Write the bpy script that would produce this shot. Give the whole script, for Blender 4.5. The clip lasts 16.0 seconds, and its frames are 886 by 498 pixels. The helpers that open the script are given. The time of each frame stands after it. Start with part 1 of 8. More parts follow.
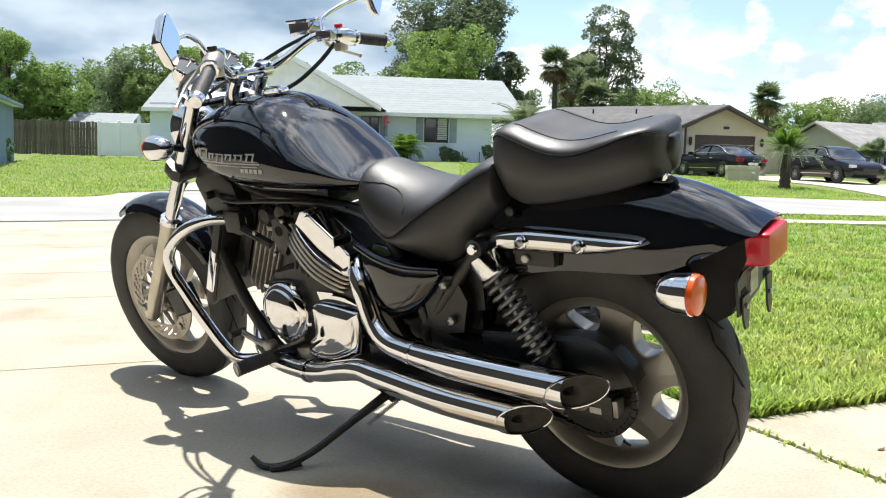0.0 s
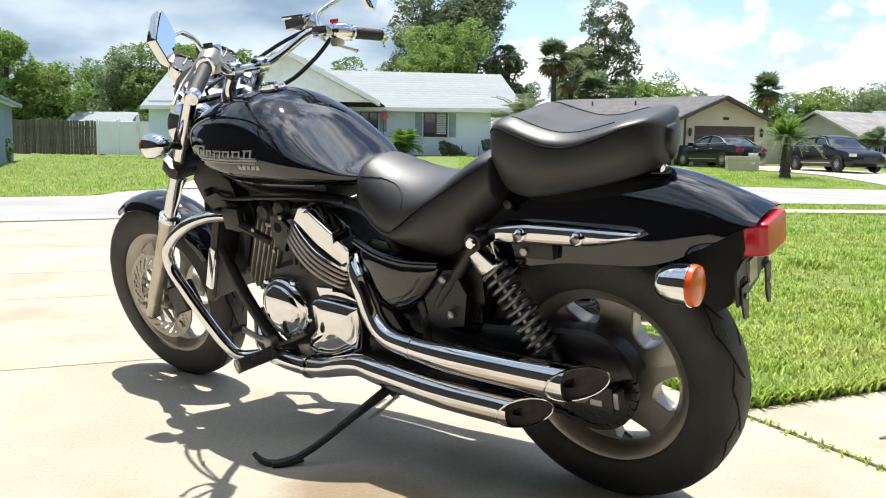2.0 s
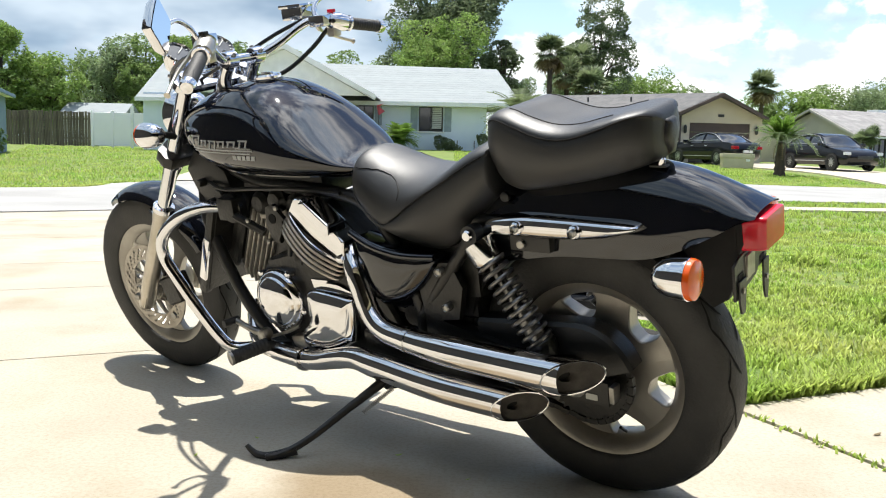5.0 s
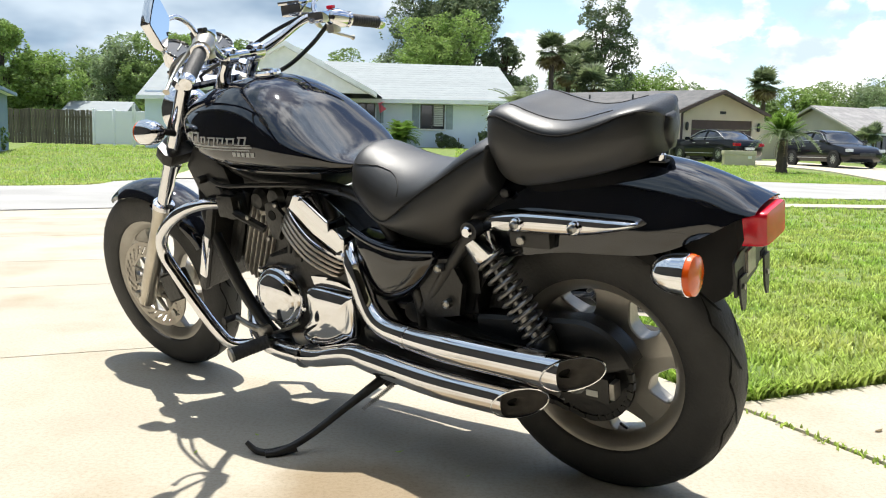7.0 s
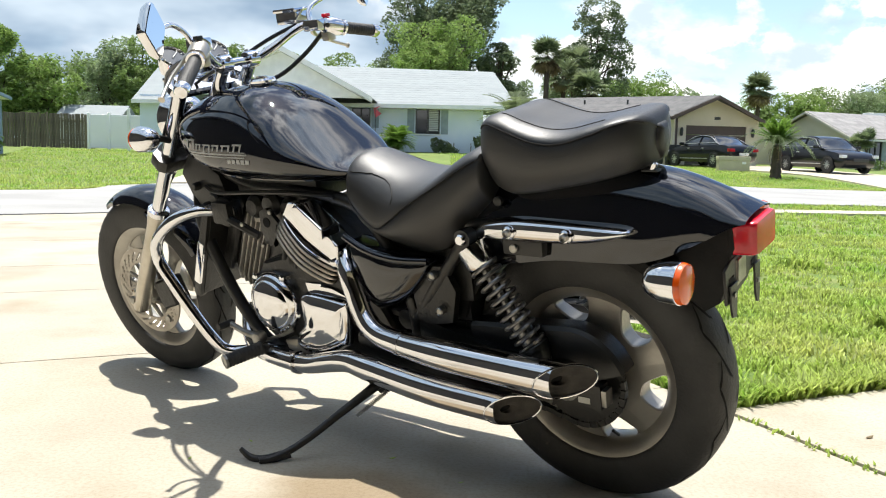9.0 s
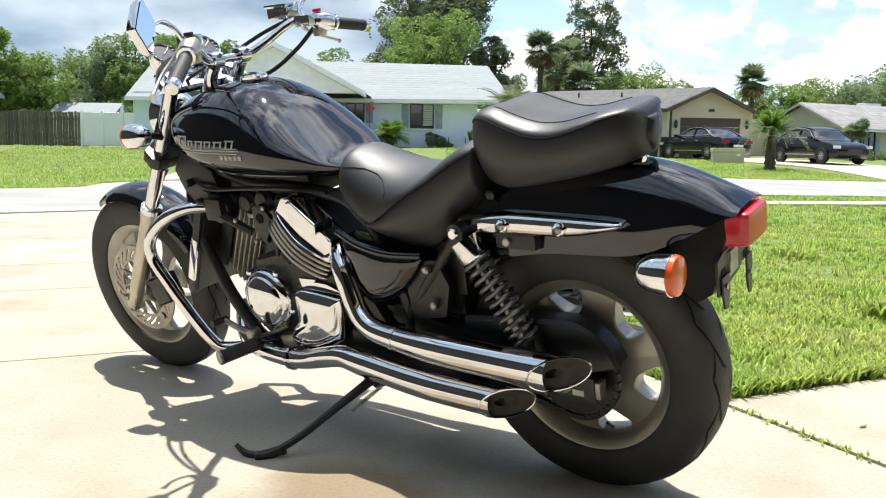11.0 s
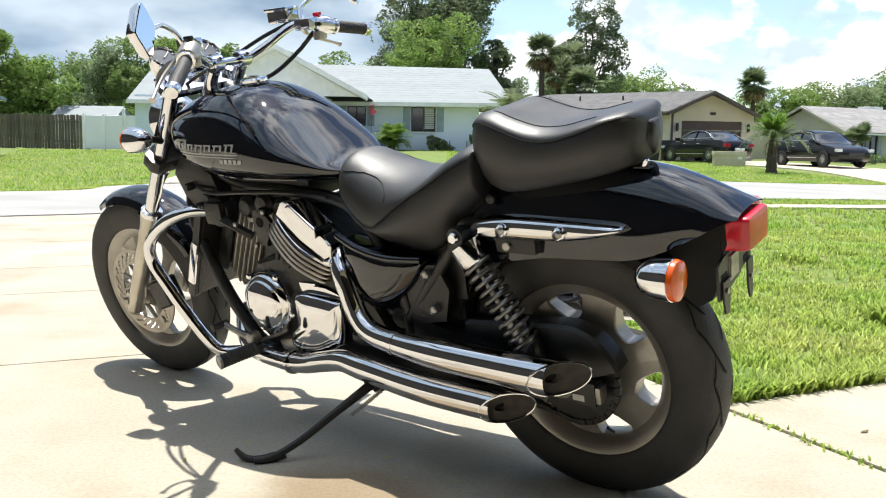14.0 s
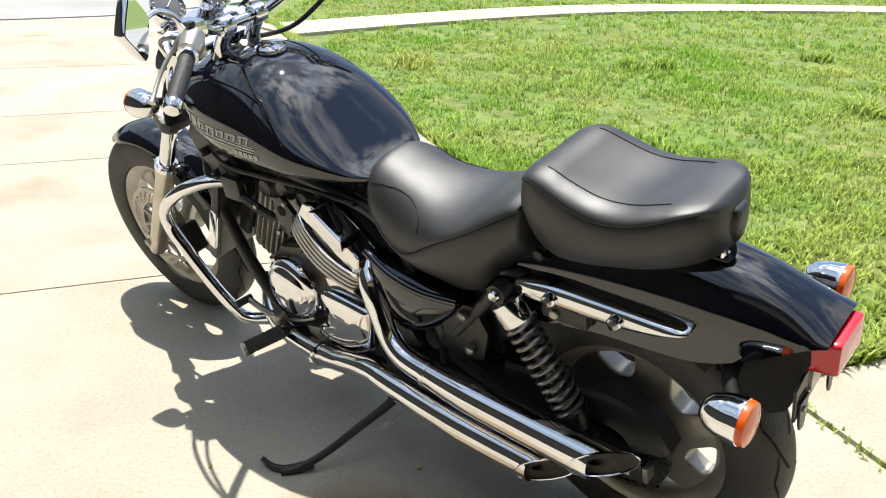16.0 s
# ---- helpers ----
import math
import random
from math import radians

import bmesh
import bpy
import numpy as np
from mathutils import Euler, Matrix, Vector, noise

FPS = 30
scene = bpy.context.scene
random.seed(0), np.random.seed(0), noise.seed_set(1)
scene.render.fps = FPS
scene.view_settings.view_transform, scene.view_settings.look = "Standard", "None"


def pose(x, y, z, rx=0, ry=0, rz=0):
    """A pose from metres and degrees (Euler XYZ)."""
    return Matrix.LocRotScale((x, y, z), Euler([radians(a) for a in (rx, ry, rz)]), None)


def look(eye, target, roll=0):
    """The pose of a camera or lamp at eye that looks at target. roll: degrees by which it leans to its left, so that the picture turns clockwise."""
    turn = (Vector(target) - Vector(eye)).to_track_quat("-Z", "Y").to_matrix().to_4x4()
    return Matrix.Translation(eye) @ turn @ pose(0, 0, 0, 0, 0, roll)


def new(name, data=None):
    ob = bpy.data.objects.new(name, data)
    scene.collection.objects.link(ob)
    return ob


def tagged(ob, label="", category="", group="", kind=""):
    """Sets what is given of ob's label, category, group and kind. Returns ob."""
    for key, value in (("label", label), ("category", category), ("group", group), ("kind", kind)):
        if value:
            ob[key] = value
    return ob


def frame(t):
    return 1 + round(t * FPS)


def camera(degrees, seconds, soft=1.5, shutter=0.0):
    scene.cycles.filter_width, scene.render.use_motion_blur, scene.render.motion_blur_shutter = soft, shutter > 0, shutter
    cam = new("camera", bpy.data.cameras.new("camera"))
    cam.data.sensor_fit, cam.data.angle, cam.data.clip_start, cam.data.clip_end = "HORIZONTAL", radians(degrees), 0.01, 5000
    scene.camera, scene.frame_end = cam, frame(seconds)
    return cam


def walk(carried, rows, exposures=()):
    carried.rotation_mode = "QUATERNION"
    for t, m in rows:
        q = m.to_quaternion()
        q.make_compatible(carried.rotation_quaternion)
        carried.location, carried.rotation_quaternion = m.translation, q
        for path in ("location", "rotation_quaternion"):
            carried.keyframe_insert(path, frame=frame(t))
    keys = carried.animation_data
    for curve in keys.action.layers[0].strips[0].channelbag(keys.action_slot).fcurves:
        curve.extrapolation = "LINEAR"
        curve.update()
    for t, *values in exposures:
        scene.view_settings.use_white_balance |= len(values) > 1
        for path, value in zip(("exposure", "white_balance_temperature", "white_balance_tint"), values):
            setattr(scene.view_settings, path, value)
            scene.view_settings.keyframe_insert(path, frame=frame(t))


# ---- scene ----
cam = camera(53.8, 16.0, 1.1)
ROWS = [  # t, x, y, z, pitch, roll, yaw
    (0, -0.0020, -0.0314, 0.7764, -5.81, -1.61, 1.07),
    (0.5, -0.0007, -0.0347, 0.7775, -5.79, -1.68, 0.99),
    (1, 0.0008, -0.0375, 0.7757, -5.77, -1.74, 0.90),
    (1.5, 0.0015, -0.0341, 0.7744, -5.83, -1.39, 0.89),
    (2, 0.0029, -0.0297, 0.7753, -6.17, -0.86, 1.05),
    (2.5, 0.0005, -0.0268, 0.7745, -6.23, -0.99, 0.95),
    (3, -0.0018, -0.0221, 0.7724, -6.33, -1.08, 0.89),
    (3.5, -0.0022, -0.0215, 0.7714, -6.40, -1.19, 0.89),
    (4, -0.0009, -0.0213, 0.7704, -6.45, -1.18, 0.75),
    (6.5, -0.0016, -0.0119, 0.7657, -6.58, -1.65, 0.82),
    (7, 0.0035, -0.0131, 0.7649, -6.66, -1.29, 0.84),
    (7.5, 0.0087, -0.0146, 0.7696, -6.80, -1.16, 0.79),
    (8, 0.0027, -0.0200, 0.7721, -6.71, -1.54, 0.85),
    (8.5, 0.0051, -0.0230, 0.7714, -6.52, -1.32, 0.73),
    (9, 0.0069, -0.0244, 0.7731, -6.35, -1.43, 0.53),
    (11.5, 0.0137, -0.0260, 0.7727, -6.74, -0.84, 0.15),
    (12, 0.0140, -0.0238, 0.7733, -6.64, -1.10, 0.24),
    (12.5, 0.0121, -0.0247, 0.7753, -6.64, -1.06, 0.34),
    (13, 0.0130, -0.0232, 0.7751, -6.64, -0.89, 0.29),
    (13.5, 0.0142, -0.0209, 0.7742, -6.69, -1.17, 0.24),
    (14, 0.0160, -0.0205, 0.7748, -6.50, -0.92, 0.28),
    (14.5, 0.0173, -0.0221, 0.7780, -6.44, -0.90, 0.41),
    (14.8, 0.0265, -0.0042, 0.7798, -6.39, -0.65, 0.52),
    (14.9, 0.0267, 0.0143, 0.7820, -6.43, -1.55, 0.85),
    (15, 0.0202, 0.0272, 0.7956, -7.01, -2.77, 1.86),
    (15.1, 0.0154, 0.0617, 0.8202, -8.49, -3.76, 2.90),
    (15.2, 0.0134, 0.0843, 0.8563, -10.30, -3.24, 3.25),
    (15.3, 0.0209, 0.0887, 0.9333, -12.34, -3.14, 3.71),
    (15.4, 0.0115, 0.1007, 1.0026, -14.23, -2.20, 3.29),
    (15.5, 0.0016, 0.0947, 1.0686, -15.61, -1.56, 2.89),
    (15.6, 0.0237, 0.1459, 1.1609, -17.78, -0.09, 3.02),
    (15.7, 0.0301, 0.1958, 1.2388, -19.56, 0.75, 2.83),
    (15.8, 0.0352, 0.2430, 1.2857, -20.49, 0.63, 2.97),
    (15.9, 0.0293, 0.2926, 1.3061, -21.37, -0.22, 3.33),
    (16, -0.0005, 0.3424, 1.2956, -22.10, -1.81, 3.32),
]
walk(cam, [(t, pose(x, y, z, 90 + pitch, roll, yaw)) for t, x, y, z, pitch, roll, yaw in ROWS])

# ---- world, sun, exposure ----
SUN_DIR = Vector((-0.09, 0.25, 1.0)).normalized()   # towards the sun
world = bpy.data.worlds.new("sky")
scene.world = world
world.use_nodes = True
wn, wl = world.node_tree.nodes, world.node_tree.links
wn.clear()


def wnode(kind, **kw):
    n = wn.new(kind)
    for k, v in kw.items():
        n.inputs[k].default_value = v
    return n


w_out = wn.new("ShaderNodeOutputWorld")
sky = wn.new("ShaderNodeTexSky")
sky.sky_type = "NISHITA"
sky.sun_disc = False
sky.sun_elevation = math.asin(SUN_DIR.z)
sky.sun_rotation = math.atan2(SUN_DIR.x, SUN_DIR.y)
sky.air_density, sky.dust_density, sky.ozone_density = 1.0, 0.5, 1.5
bg_sky = wnode("ShaderNodeBackground", Strength=0.13)
wl.new(sky.outputs[0], bg_sky.inputs[0])
geo = wn.new("ShaderNodeTexCoord")
split = wn.new("ShaderNodeSeparateXYZ")
wl.new(geo.outputs["Generated"], split.inputs[0])


def sky_noise(scale, detail, rough, squash, shift):
    mp = wn.new("ShaderNodeMapping")
    mp.inputs["Scale"].default_value = (1.0, 1.0, squash)
    mp.inputs["Location"].default_value = shift
    wl.new(geo.outputs["Generated"], mp.inputs[0])
    nz = wnode("ShaderNodeTexNoise", Scale=scale, Detail=detail, Roughness=rough)
    wl.new(mp.outputs[0], nz.inputs["Vector"])
    return nz.outputs[0]


def plus(a, axis, k):
    """a + k times one axis of the view of the sky."""
    m = wn.new("ShaderNodeMath")
    m.operation = "MULTIPLY_ADD"
    wl.new(split.outputs[axis], m.inputs[0])
    m.inputs[1].default_value = k
    wl.new(a, m.inputs[2])
    return m.outputs[0]


def steps(a, lo, hi, dark=(0, 0, 0), light=(1, 1, 1)):
    r = wn.new("ShaderNodeValToRGB")
    r.color_ramp.interpolation = "EASE"
    r.color_ramp.elements[0].position, r.color_ramp.elements[1].position = lo, hi
    r.color_ramp.elements[0].color, r.color_ramp.elements[1].color = (*dark, 1), (*light, 1)
    wl.new(a, r.inputs[0])
    return r.outputs[0]


def cloud_layer(under, cover, colour, strength, near_sun=0.0):
    """Clouds over what lies under; near_sun lets the ones round the sun glow as thin cloud does."""
    bg = wnode("ShaderNodeBackground", Strength=strength)
    if near_sun:
        dot = wn.new("ShaderNodeVectorMath")
        dot.operation = "DOT_PRODUCT"
        wl.new(geo.outputs["Generated"], dot.inputs[0])
        dot.inputs[1].default_value = SUN_DIR
        glow = wn.new("ShaderNodeMapRange")
        glow.interpolation_type = "SMOOTHSTEP"
        glow.inputs["From Min"].default_value, glow.inputs["From Max"].default_value = 0.78, 1.0
        glow.inputs["To Min"].default_value, glow.inputs["To Max"].default_value = strength, strength + near_sun
        wl.new(dot.outputs["Value"], glow.inputs[0])
        wl.new(glow.outputs[0], bg.inputs["Strength"])
    wl.new(colour, bg.inputs[0])
    mx = wn.new("ShaderNodeMixShader")
    wl.new(cover, mx.inputs[0])
    wl.new(under, mx.inputs[1])
    wl.new(bg.outputs[0], mx.inputs[2])
    return mx.outputs[0]


# scattered white clouds high up, a bank of cumulus low round the horizon, a grey-blue sheet towards one side
high = cloud_layer(bg_sky.outputs[0], steps(plus(sky_noise(3.4, 9, 0.60, 1.6, (1.7, 0.4, 0.3)), "Z", 0.16), 0.58, 0.74), steps(sky_noise(5.0, 7, 0.6, 2.0, (0.3, 1.4, 2.3)), 0.36, 0.60, (0.50, 0.60, 0.74), (1.0, 1.0, 1.0)), 0.85, 1.8)
lumps = sky_noise(8.5, 10, 0.55, 1.5, (0.35, 2.1, 0.0))
bank = cloud_layer(high, steps(plus(lumps, "Z", -1.75), 0.255, 0.315), steps(sky_noise(13.0, 8, 0.55, 1.6, (0.36, 2.1, 0.05)), 0.36, 0.56, (0.52, 0.62, 0.74), (0.98, 0.98, 0.97)), 1.0)
sheet = plus(plus(sky_noise(2.6, 6, 0.5, 3.0, (4.1, 0.2, 0.9)), "X", -0.55), "Z", -0.25)
grey = cloud_layer(bank, steps(sheet, 0.40, 0.62), steps(sky_noise(5.0, 4, 0.5, 2.4, (2.2, 0.7, 0.4)), 0.34, 0.66, (0.22, 0.31, 0.42), (0.52, 0.61, 0.69)), 1.0)
wl.new(grey, w_out.inputs[0])

sun = new("sun", bpy.data.lights.new("sun", "SUN"))
sun.data.energy, sun.data.angle, sun.data.color = 5.0, radians(0.55), (1.0, 0.962, 0.885)
sun.matrix_world = look(SUN_DIR * 60, (0, 0, 0))
scene.view_settings.exposure = 0.60

# ---- materials ----


def material(name, colour, rough=0.6, metal=0.0, second=None, scale=6.0, mix=(0.35, 0.65), bump=0.0, bump_scale=60.0,
             coat=0.0, coat_ior=1.5, vary=0.0, spec=0.5, detail=6.0, stretch_to=None, island=False, rough_var=0.0):
    """A procedural surface: two colours blended by a noise, fine relief, and a shift of lightness from piece to piece."""
    m = bpy.data.materials.new(name)
    m.use_nodes = True
    n, l = m.node_tree.nodes, m.node_tree.links
    b = n["Principled BSDF"]
    b.inputs["Roughness"].default_value = rough
    b.inputs["Metallic"].default_value = metal
    b.inputs["Coat Weight"].default_value = coat
    b.inputs["Coat Roughness"].default_value = 0.03
    b.inputs["Coat IOR"].default_value = coat_ior
    b.inputs["Specular IOR Level"].default_value = spec
    tc = n.new("ShaderNodeTexCoord")
    mp = n.new("ShaderNodeMapping")
    if stretch_to:
        mp.inputs["Scale"].default_value = stretch_to
    l.new(tc.outputs["Object"], mp.inputs[0])
    nz = n.new("ShaderNodeTexNoise")
    nz.inputs["Scale"].default_value, nz.inputs["Detail"].default_value = scale, detail
    l.new(mp.outputs[0], nz.inputs["Vector"])
    rp = n.new("ShaderNodeValToRGB")
    rp.color_ramp.elements[0].position, rp.color_ramp.elements[1].position = mix
    rp.color_ramp.elements[0].color = (*colour, 1)
    rp.color_ramp.elements[1].color = (*(second or [c * 0.8 for c in colour]), 1)
    l.new(nz.outputs[0], rp.inputs[0])
    out = rp.outputs[0]
    if vary:
        if island:
            rnd = n.new("ShaderNodeNewGeometry").outputs["Random Per Island"]
        else:
            rnd = n.new("ShaderNodeObjectInfo").outputs["Random"]
        hsv = n.new("ShaderNodeHueSaturation")
        mr = n.new("ShaderNodeMapRange")
        mr.inputs["To Min"].default_value, mr.inputs["To Max"].default_value = 1 - vary, 1 + vary
        l.new(rnd, mr.inputs[0])
        l.new(mr.outputs[0], hsv.inputs["Value"])
        l.new(out, hsv.inputs["Color"])
        out = hsv.outputs[0]
    l.new(out, b.inputs["Base Color"])
    if rough_var:
        mr2 = n.new("ShaderNodeMapRange")
        mr2.inputs["To Min"].default_value, mr2.inputs["To Max"].default_value = max(0.0, rough - rough_var), rough + rough_var
        nz3 = n.new("ShaderNodeTexNoise")
        nz3.inputs["Scale"].default_value, nz3.inputs["Detail"].default_value = 14.0, 4.0
        l.new(tc.outputs["Object"], nz3.inputs["Vector"])
        l.new(nz3.outputs[0], mr2.inputs[0])
        l.new(mr2.outputs[0], b.inputs["Roughness"])
    if bump:
        nb = n.new("ShaderNodeTexNoise")
        nb.inputs["Scale"].default_value, nb.inputs["Detail"].default_value = bump_scale, 5.0
        l.new(mp.outputs[0], nb.inputs["Vector"])
        bp = n.new("ShaderNodeBump")
        bp.inputs["Strength"].default_value, bp.inputs["Distance"].default_value = bump, 0.01
        l.new(nb.outputs[0], bp.inputs["Height"])
        l.new(bp.outputs[0], b.inputs["Normal"])
    return m


def leaf_material(name, colour, second, vary=0.35):
    """Leaves: two greens, a shift from leaf to leaf, some light let through."""
    m = material(name, colour, 0.55, second=second, scale=0.9, vary=vary, island=True, spec=0.3)
    n, l = m.node_tree.nodes, m.node_tree.links
    b, out = n["Principled BSDF"], n["Material Output"]
    tr = n.new("ShaderNodeBsdfTranslucent")
    l.new(b.inputs["Base Color"].links[0].from_socket, tr.inputs[0])
    mx = n.new("ShaderNodeMixShader")
    mx.inputs[0].default_value = 0.45
    l.new(b.outputs[0], mx.inputs[1])
    l.new(tr.outputs[0], mx.inputs[2])
    l.new(mx.outputs[0], out.inputs[0])
    return m


M = {}
M["concrete"] = material("concrete", (0.415, 0.380, 0.308), 0.85, second=(0.365, 0.330, 0.265), scale=1.6, bump=0.12, bump_scale=220, vary=0.04, detail=10)


CONCRETE = ((95.0, 0.30, 0.55, (0.86, 0.84, 0.80), 3.0), (2.1, 0.50, 0.74, (0.83, 0.78, 0.70), 8.0), (420.0, 0.62, 0.72, (0.70, 0.68, 0.66), 2.0))
TURF = ((95.0, 0.30, 0.60, (0.45, 0.55, 0.45), 4.0), (3.4, 0.42, 0.66, (0.66, 0.72, 0.60), 9.0), (14.0, 0.42, 0.62, (0.72, 0.76, 0.66), 6.0), (0.6, 0.50, 0.70, (1.0, 0.88, 0.85), 6.0))


def concrete_stains(m, layers=CONCRETE):
    """Adds speckle and broad stains to a surface."""
    n, l = m.node_tree.nodes, m.node_tree.links
    b = n["Principled BSDF"]
    src = b.inputs["Base Color"].links[0].from_socket
    geo_ = n.new("ShaderNodeNewGeometry")
    for scale, lo, hi, dark, det in layers:
        nz = n.new("ShaderNodeTexNoise")
        nz.inputs["Scale"].default_value, nz.inputs["Detail"].default_value = scale, det
        l.new(geo_.outputs["Position"], nz.inputs["Vector"])
        rp = n.new("ShaderNodeValToRGB")
        rp.color_ramp.elements[0].position, rp.color_ramp.elements[1].position = lo, hi
        a, c = ((*dark, 1), (1, 1, 1, 1)) if scale == 95.0 else ((1, 1, 1, 1), (*dark, 1))
        rp.color_ramp.elements[0].color, rp.color_ramp.elements[1].color = a, c
        l.new(nz.outputs[0], rp.inputs[0])
        mul = n.new("ShaderNodeMix")
        mul.data_type, mul.blend_type = "RGBA", "MULTIPLY"
        mul.inputs["Factor"].default_value = 1.0
        l.new(src, mul.inputs["A"])
        l.new(rp.outputs[0], mul.inputs["B"])
        src = mul.outputs["Result"]
    l.new(src, b.inputs["Base Color"])


concrete_stains(M["concrete"])


def old_stain(m, place, size, tint):
    """One broad old stain with a ragged rim on a surface."""
    n, l = m.node_tree.nodes, m.node_tree.links
    b = n["Principled BSDF"]
    src = b.inputs["Base Color"].links[0].from_socket
    geo_ = n.new("ShaderNodeNewGeometry")
    off = n.new("ShaderNodeVectorMath")
    off.operation = "DISTANCE"
    l.new(geo_.outputs["Position"], off.inputs[0])
    off.inputs[1].default_value = place
    nz = n.new("ShaderNodeTexNoise")
    nz.inputs["Scale"].default_value, nz.inputs["Detail"].default_value = 3.0, 8.0
    l.new(geo_.outputs["Position"], nz.inputs["Vector"])
    rag = n.new("ShaderNodeMath")
    rag.operation = "MULTIPLY_ADD"
    l.new(nz.outputs[0], rag.inputs[0])
    rag.inputs[1].default_value = size * 1.3
    l.new(off.outputs["Value"], rag.inputs[2])
    mr = n.new("ShaderNodeMapRange")
    mr.interpolation_type = "SMOOTHSTEP"
    mr.inputs["From Min"].default_value, mr.inputs["From Max"].default_value = size, size * 1.75
    mr.inputs["To Min"].default_value, mr.inputs["To Max"].default_value = 1.0, 0.0
    l.new(rag.outputs[0], mr.inputs[0])
    mul = n.new("ShaderNodeMix")
    mul.data_type, mul.blend_type = "RGBA", "MULTIPLY"
    l.new(mr.outputs[0], mul.inputs["Factor"])
    l.new(src, mul.inputs["A"])
    mul.inputs["B"].default_value = (*tint, 1)
    l.new(mul.outputs["Result"], b.inputs["Base Color"])


old_stain(M["concrete"], (-0.22, 1.86, 0.0), 0.26, (0.62, 0.53, 0.42))
old_stain(M["concrete"], (0.06, 2.12, 0.0), 0.20, (0.74, 0.70, 0.64))
M["joint"] = material("joint_dirt", (0.16, 0.13, 0.09), 0.95, second=(0.10, 0.09, 0.06), scale=20)
M["street"] = material("street_concrete", (0.34, 0.335, 0.32), 0.9, second=(0.27, 0.265, 0.255), scale=0.7, bump=0.3, bump_scale=90, detail=9)
M["walk"] = material("sidewalk_concrete", (0.47, 0.42, 0.32), 0.85, second=(0.39, 0.35, 0.265), scale=1.5, bump=0.2, bump_scale=120, vary=0.05)
M["soil"] = material("lawn_soil", (0.155, 0.25, 0.038), 0.95, second=(0.25, 0.27, 0.08), scale=2.6, bump=0.8, bump_scale=35, detail=12)
concrete_stains(M["soil"], TURF)
M["blade"] = leaf_material("grass_blade", (0.235, 0.41, 0.052), (0.44, 0.49, 0.135), 0.5)
M["stucco_blue"] = material("pale_blue_stucco", (0.72, 0.79, 0.88), 0.9, second=(0.67, 0.75, 0.85), scale=1.2, bump=0.3, bump_scale=40)
M["stucco_deep"] = material("blue_stucco", (0.19, 0.265, 0.35), 0.9, second=(0.16, 0.235, 0.32), scale=1.2, bump=0.3, bump_scale=40)
M["cream"] = material("cream_stucco", (0.66, 0.59, 0.45), 0.9, second=(0.60, 0.53, 0.40), scale=1.0, bump=0.3, bump_scale=40)
M["grey_stucco"] = material("grey_stucco", (0.50, 0.48, 0.42), 0.9, second=(0.44, 0.42, 0.37), scale=1.0, bump=0.3, bump_scale=40)
M["white"] = material("white_paint", (0.80, 0.81, 0.80), 0.5, second=(0.72, 0.73, 0.72), scale=3)
M["shingle_pale"] = material("pale_shingle", (0.275, 0.30, 0.305), 0.9, second=(0.25, 0.275, 0.28), scale=2.5, vary=0.04, bump=0.5, bump_scale=30)
M["shingle_dark"] = material("dark_shingle", (0.145, 0.14, 0.14), 0.9, second=(0.10, 0.10, 0.10), scale=2.5, vary=0.08, bump=0.5, bump_scale=30)
M["shingle_grey"] = material("grey_shingle", (0.30, 0.29, 0.28), 0.9, second=(0.22, 0.21, 0.21), scale=2.5, vary=0.06, bump=0.5, bump_scale=30)
M["brown"] = material("brown_paint", (0.085, 0.058, 0.048), 0.6, second=(0.07, 0.048, 0.04), scale=3)
M["dark_glass"] = material("window_glass", (0.015, 0.018, 0.022), 0.06, second=(0.03, 0.033, 0.04), scale=0.8, coat=0.5)
M["blind"] = material("window_blind", (0.55, 0.56, 0.55), 0.7, scale=3)
M["shutter"] = material("grey_shutter", (0.33, 0.40, 0.45), 0.6, scale=4)
M["fence_wood"] = material("weathered_fence_wood", (0.17, 0.145, 0.105), 0.9, second=(0.075, 0.066, 0.047), scale=3, vary=0.35, stretch_to=(6, 6, 0.6), bump=0.4)
M["vinyl"] = material("white_vinyl", (0.86, 0.86, 0.88), 0.4, second=(0.82, 0.82, 0.85), scale=1)
M["bark"] = material("bark", (0.10, 0.075, 0.055), 0.95, second=(0.05, 0.04, 0.03), scale=8, bump=0.9, bump_scale=25, stretch_to=(1, 1, 0.3))
M["leaf_dark"] = leaf_material("dark_leaf", (0.135, 0.18, 0.095), (0.19, 0.23, 0.13))
M["leaf_mid"] = leaf_material("mid_leaf", (0.19, 0.28, 0.085), (0.25, 0.33, 0.12))
M["leaf_light"] = leaf_material("light_leaf", (0.20, 0.31, 0.075), (0.27, 0.36, 0.11))
M["frond"] = leaf_material("palm_frond", (0.12, 0.165, 0.075), (0.19, 0.225, 0.115))
M["frond_dry"] = leaf_material("dry_frond", (0.20, 0.15, 0.08), (0.28, 0.22, 0.12))
M["frond_new"] = leaf_material("young_frond", (0.13, 0.235, 0.035), (0.19, 0.29, 0.06))
# distance haze is put into these paler, greyer greens
M["leaf_hazed"] = leaf_material("hazed_far_leaf", (0.21, 0.29, 0.14), (0.30, 0.36, 0.20))
M["util"] = material("beige_green_box", (0.52, 0.47, 0.34), 0.6, second=(0.46, 0.42, 0.30), scale=3)
M["car_black"] = material("black_car_paint", (0.005, 0.005, 0.007), 0.4, coat=0.7, second=(0.007, 0.007, 0.009), scale=2, spec=0.1)
M["car_white"] = material("white_car_paint", (0.75, 0.76, 0.76), 0.3, coat=1.0, scale=2)
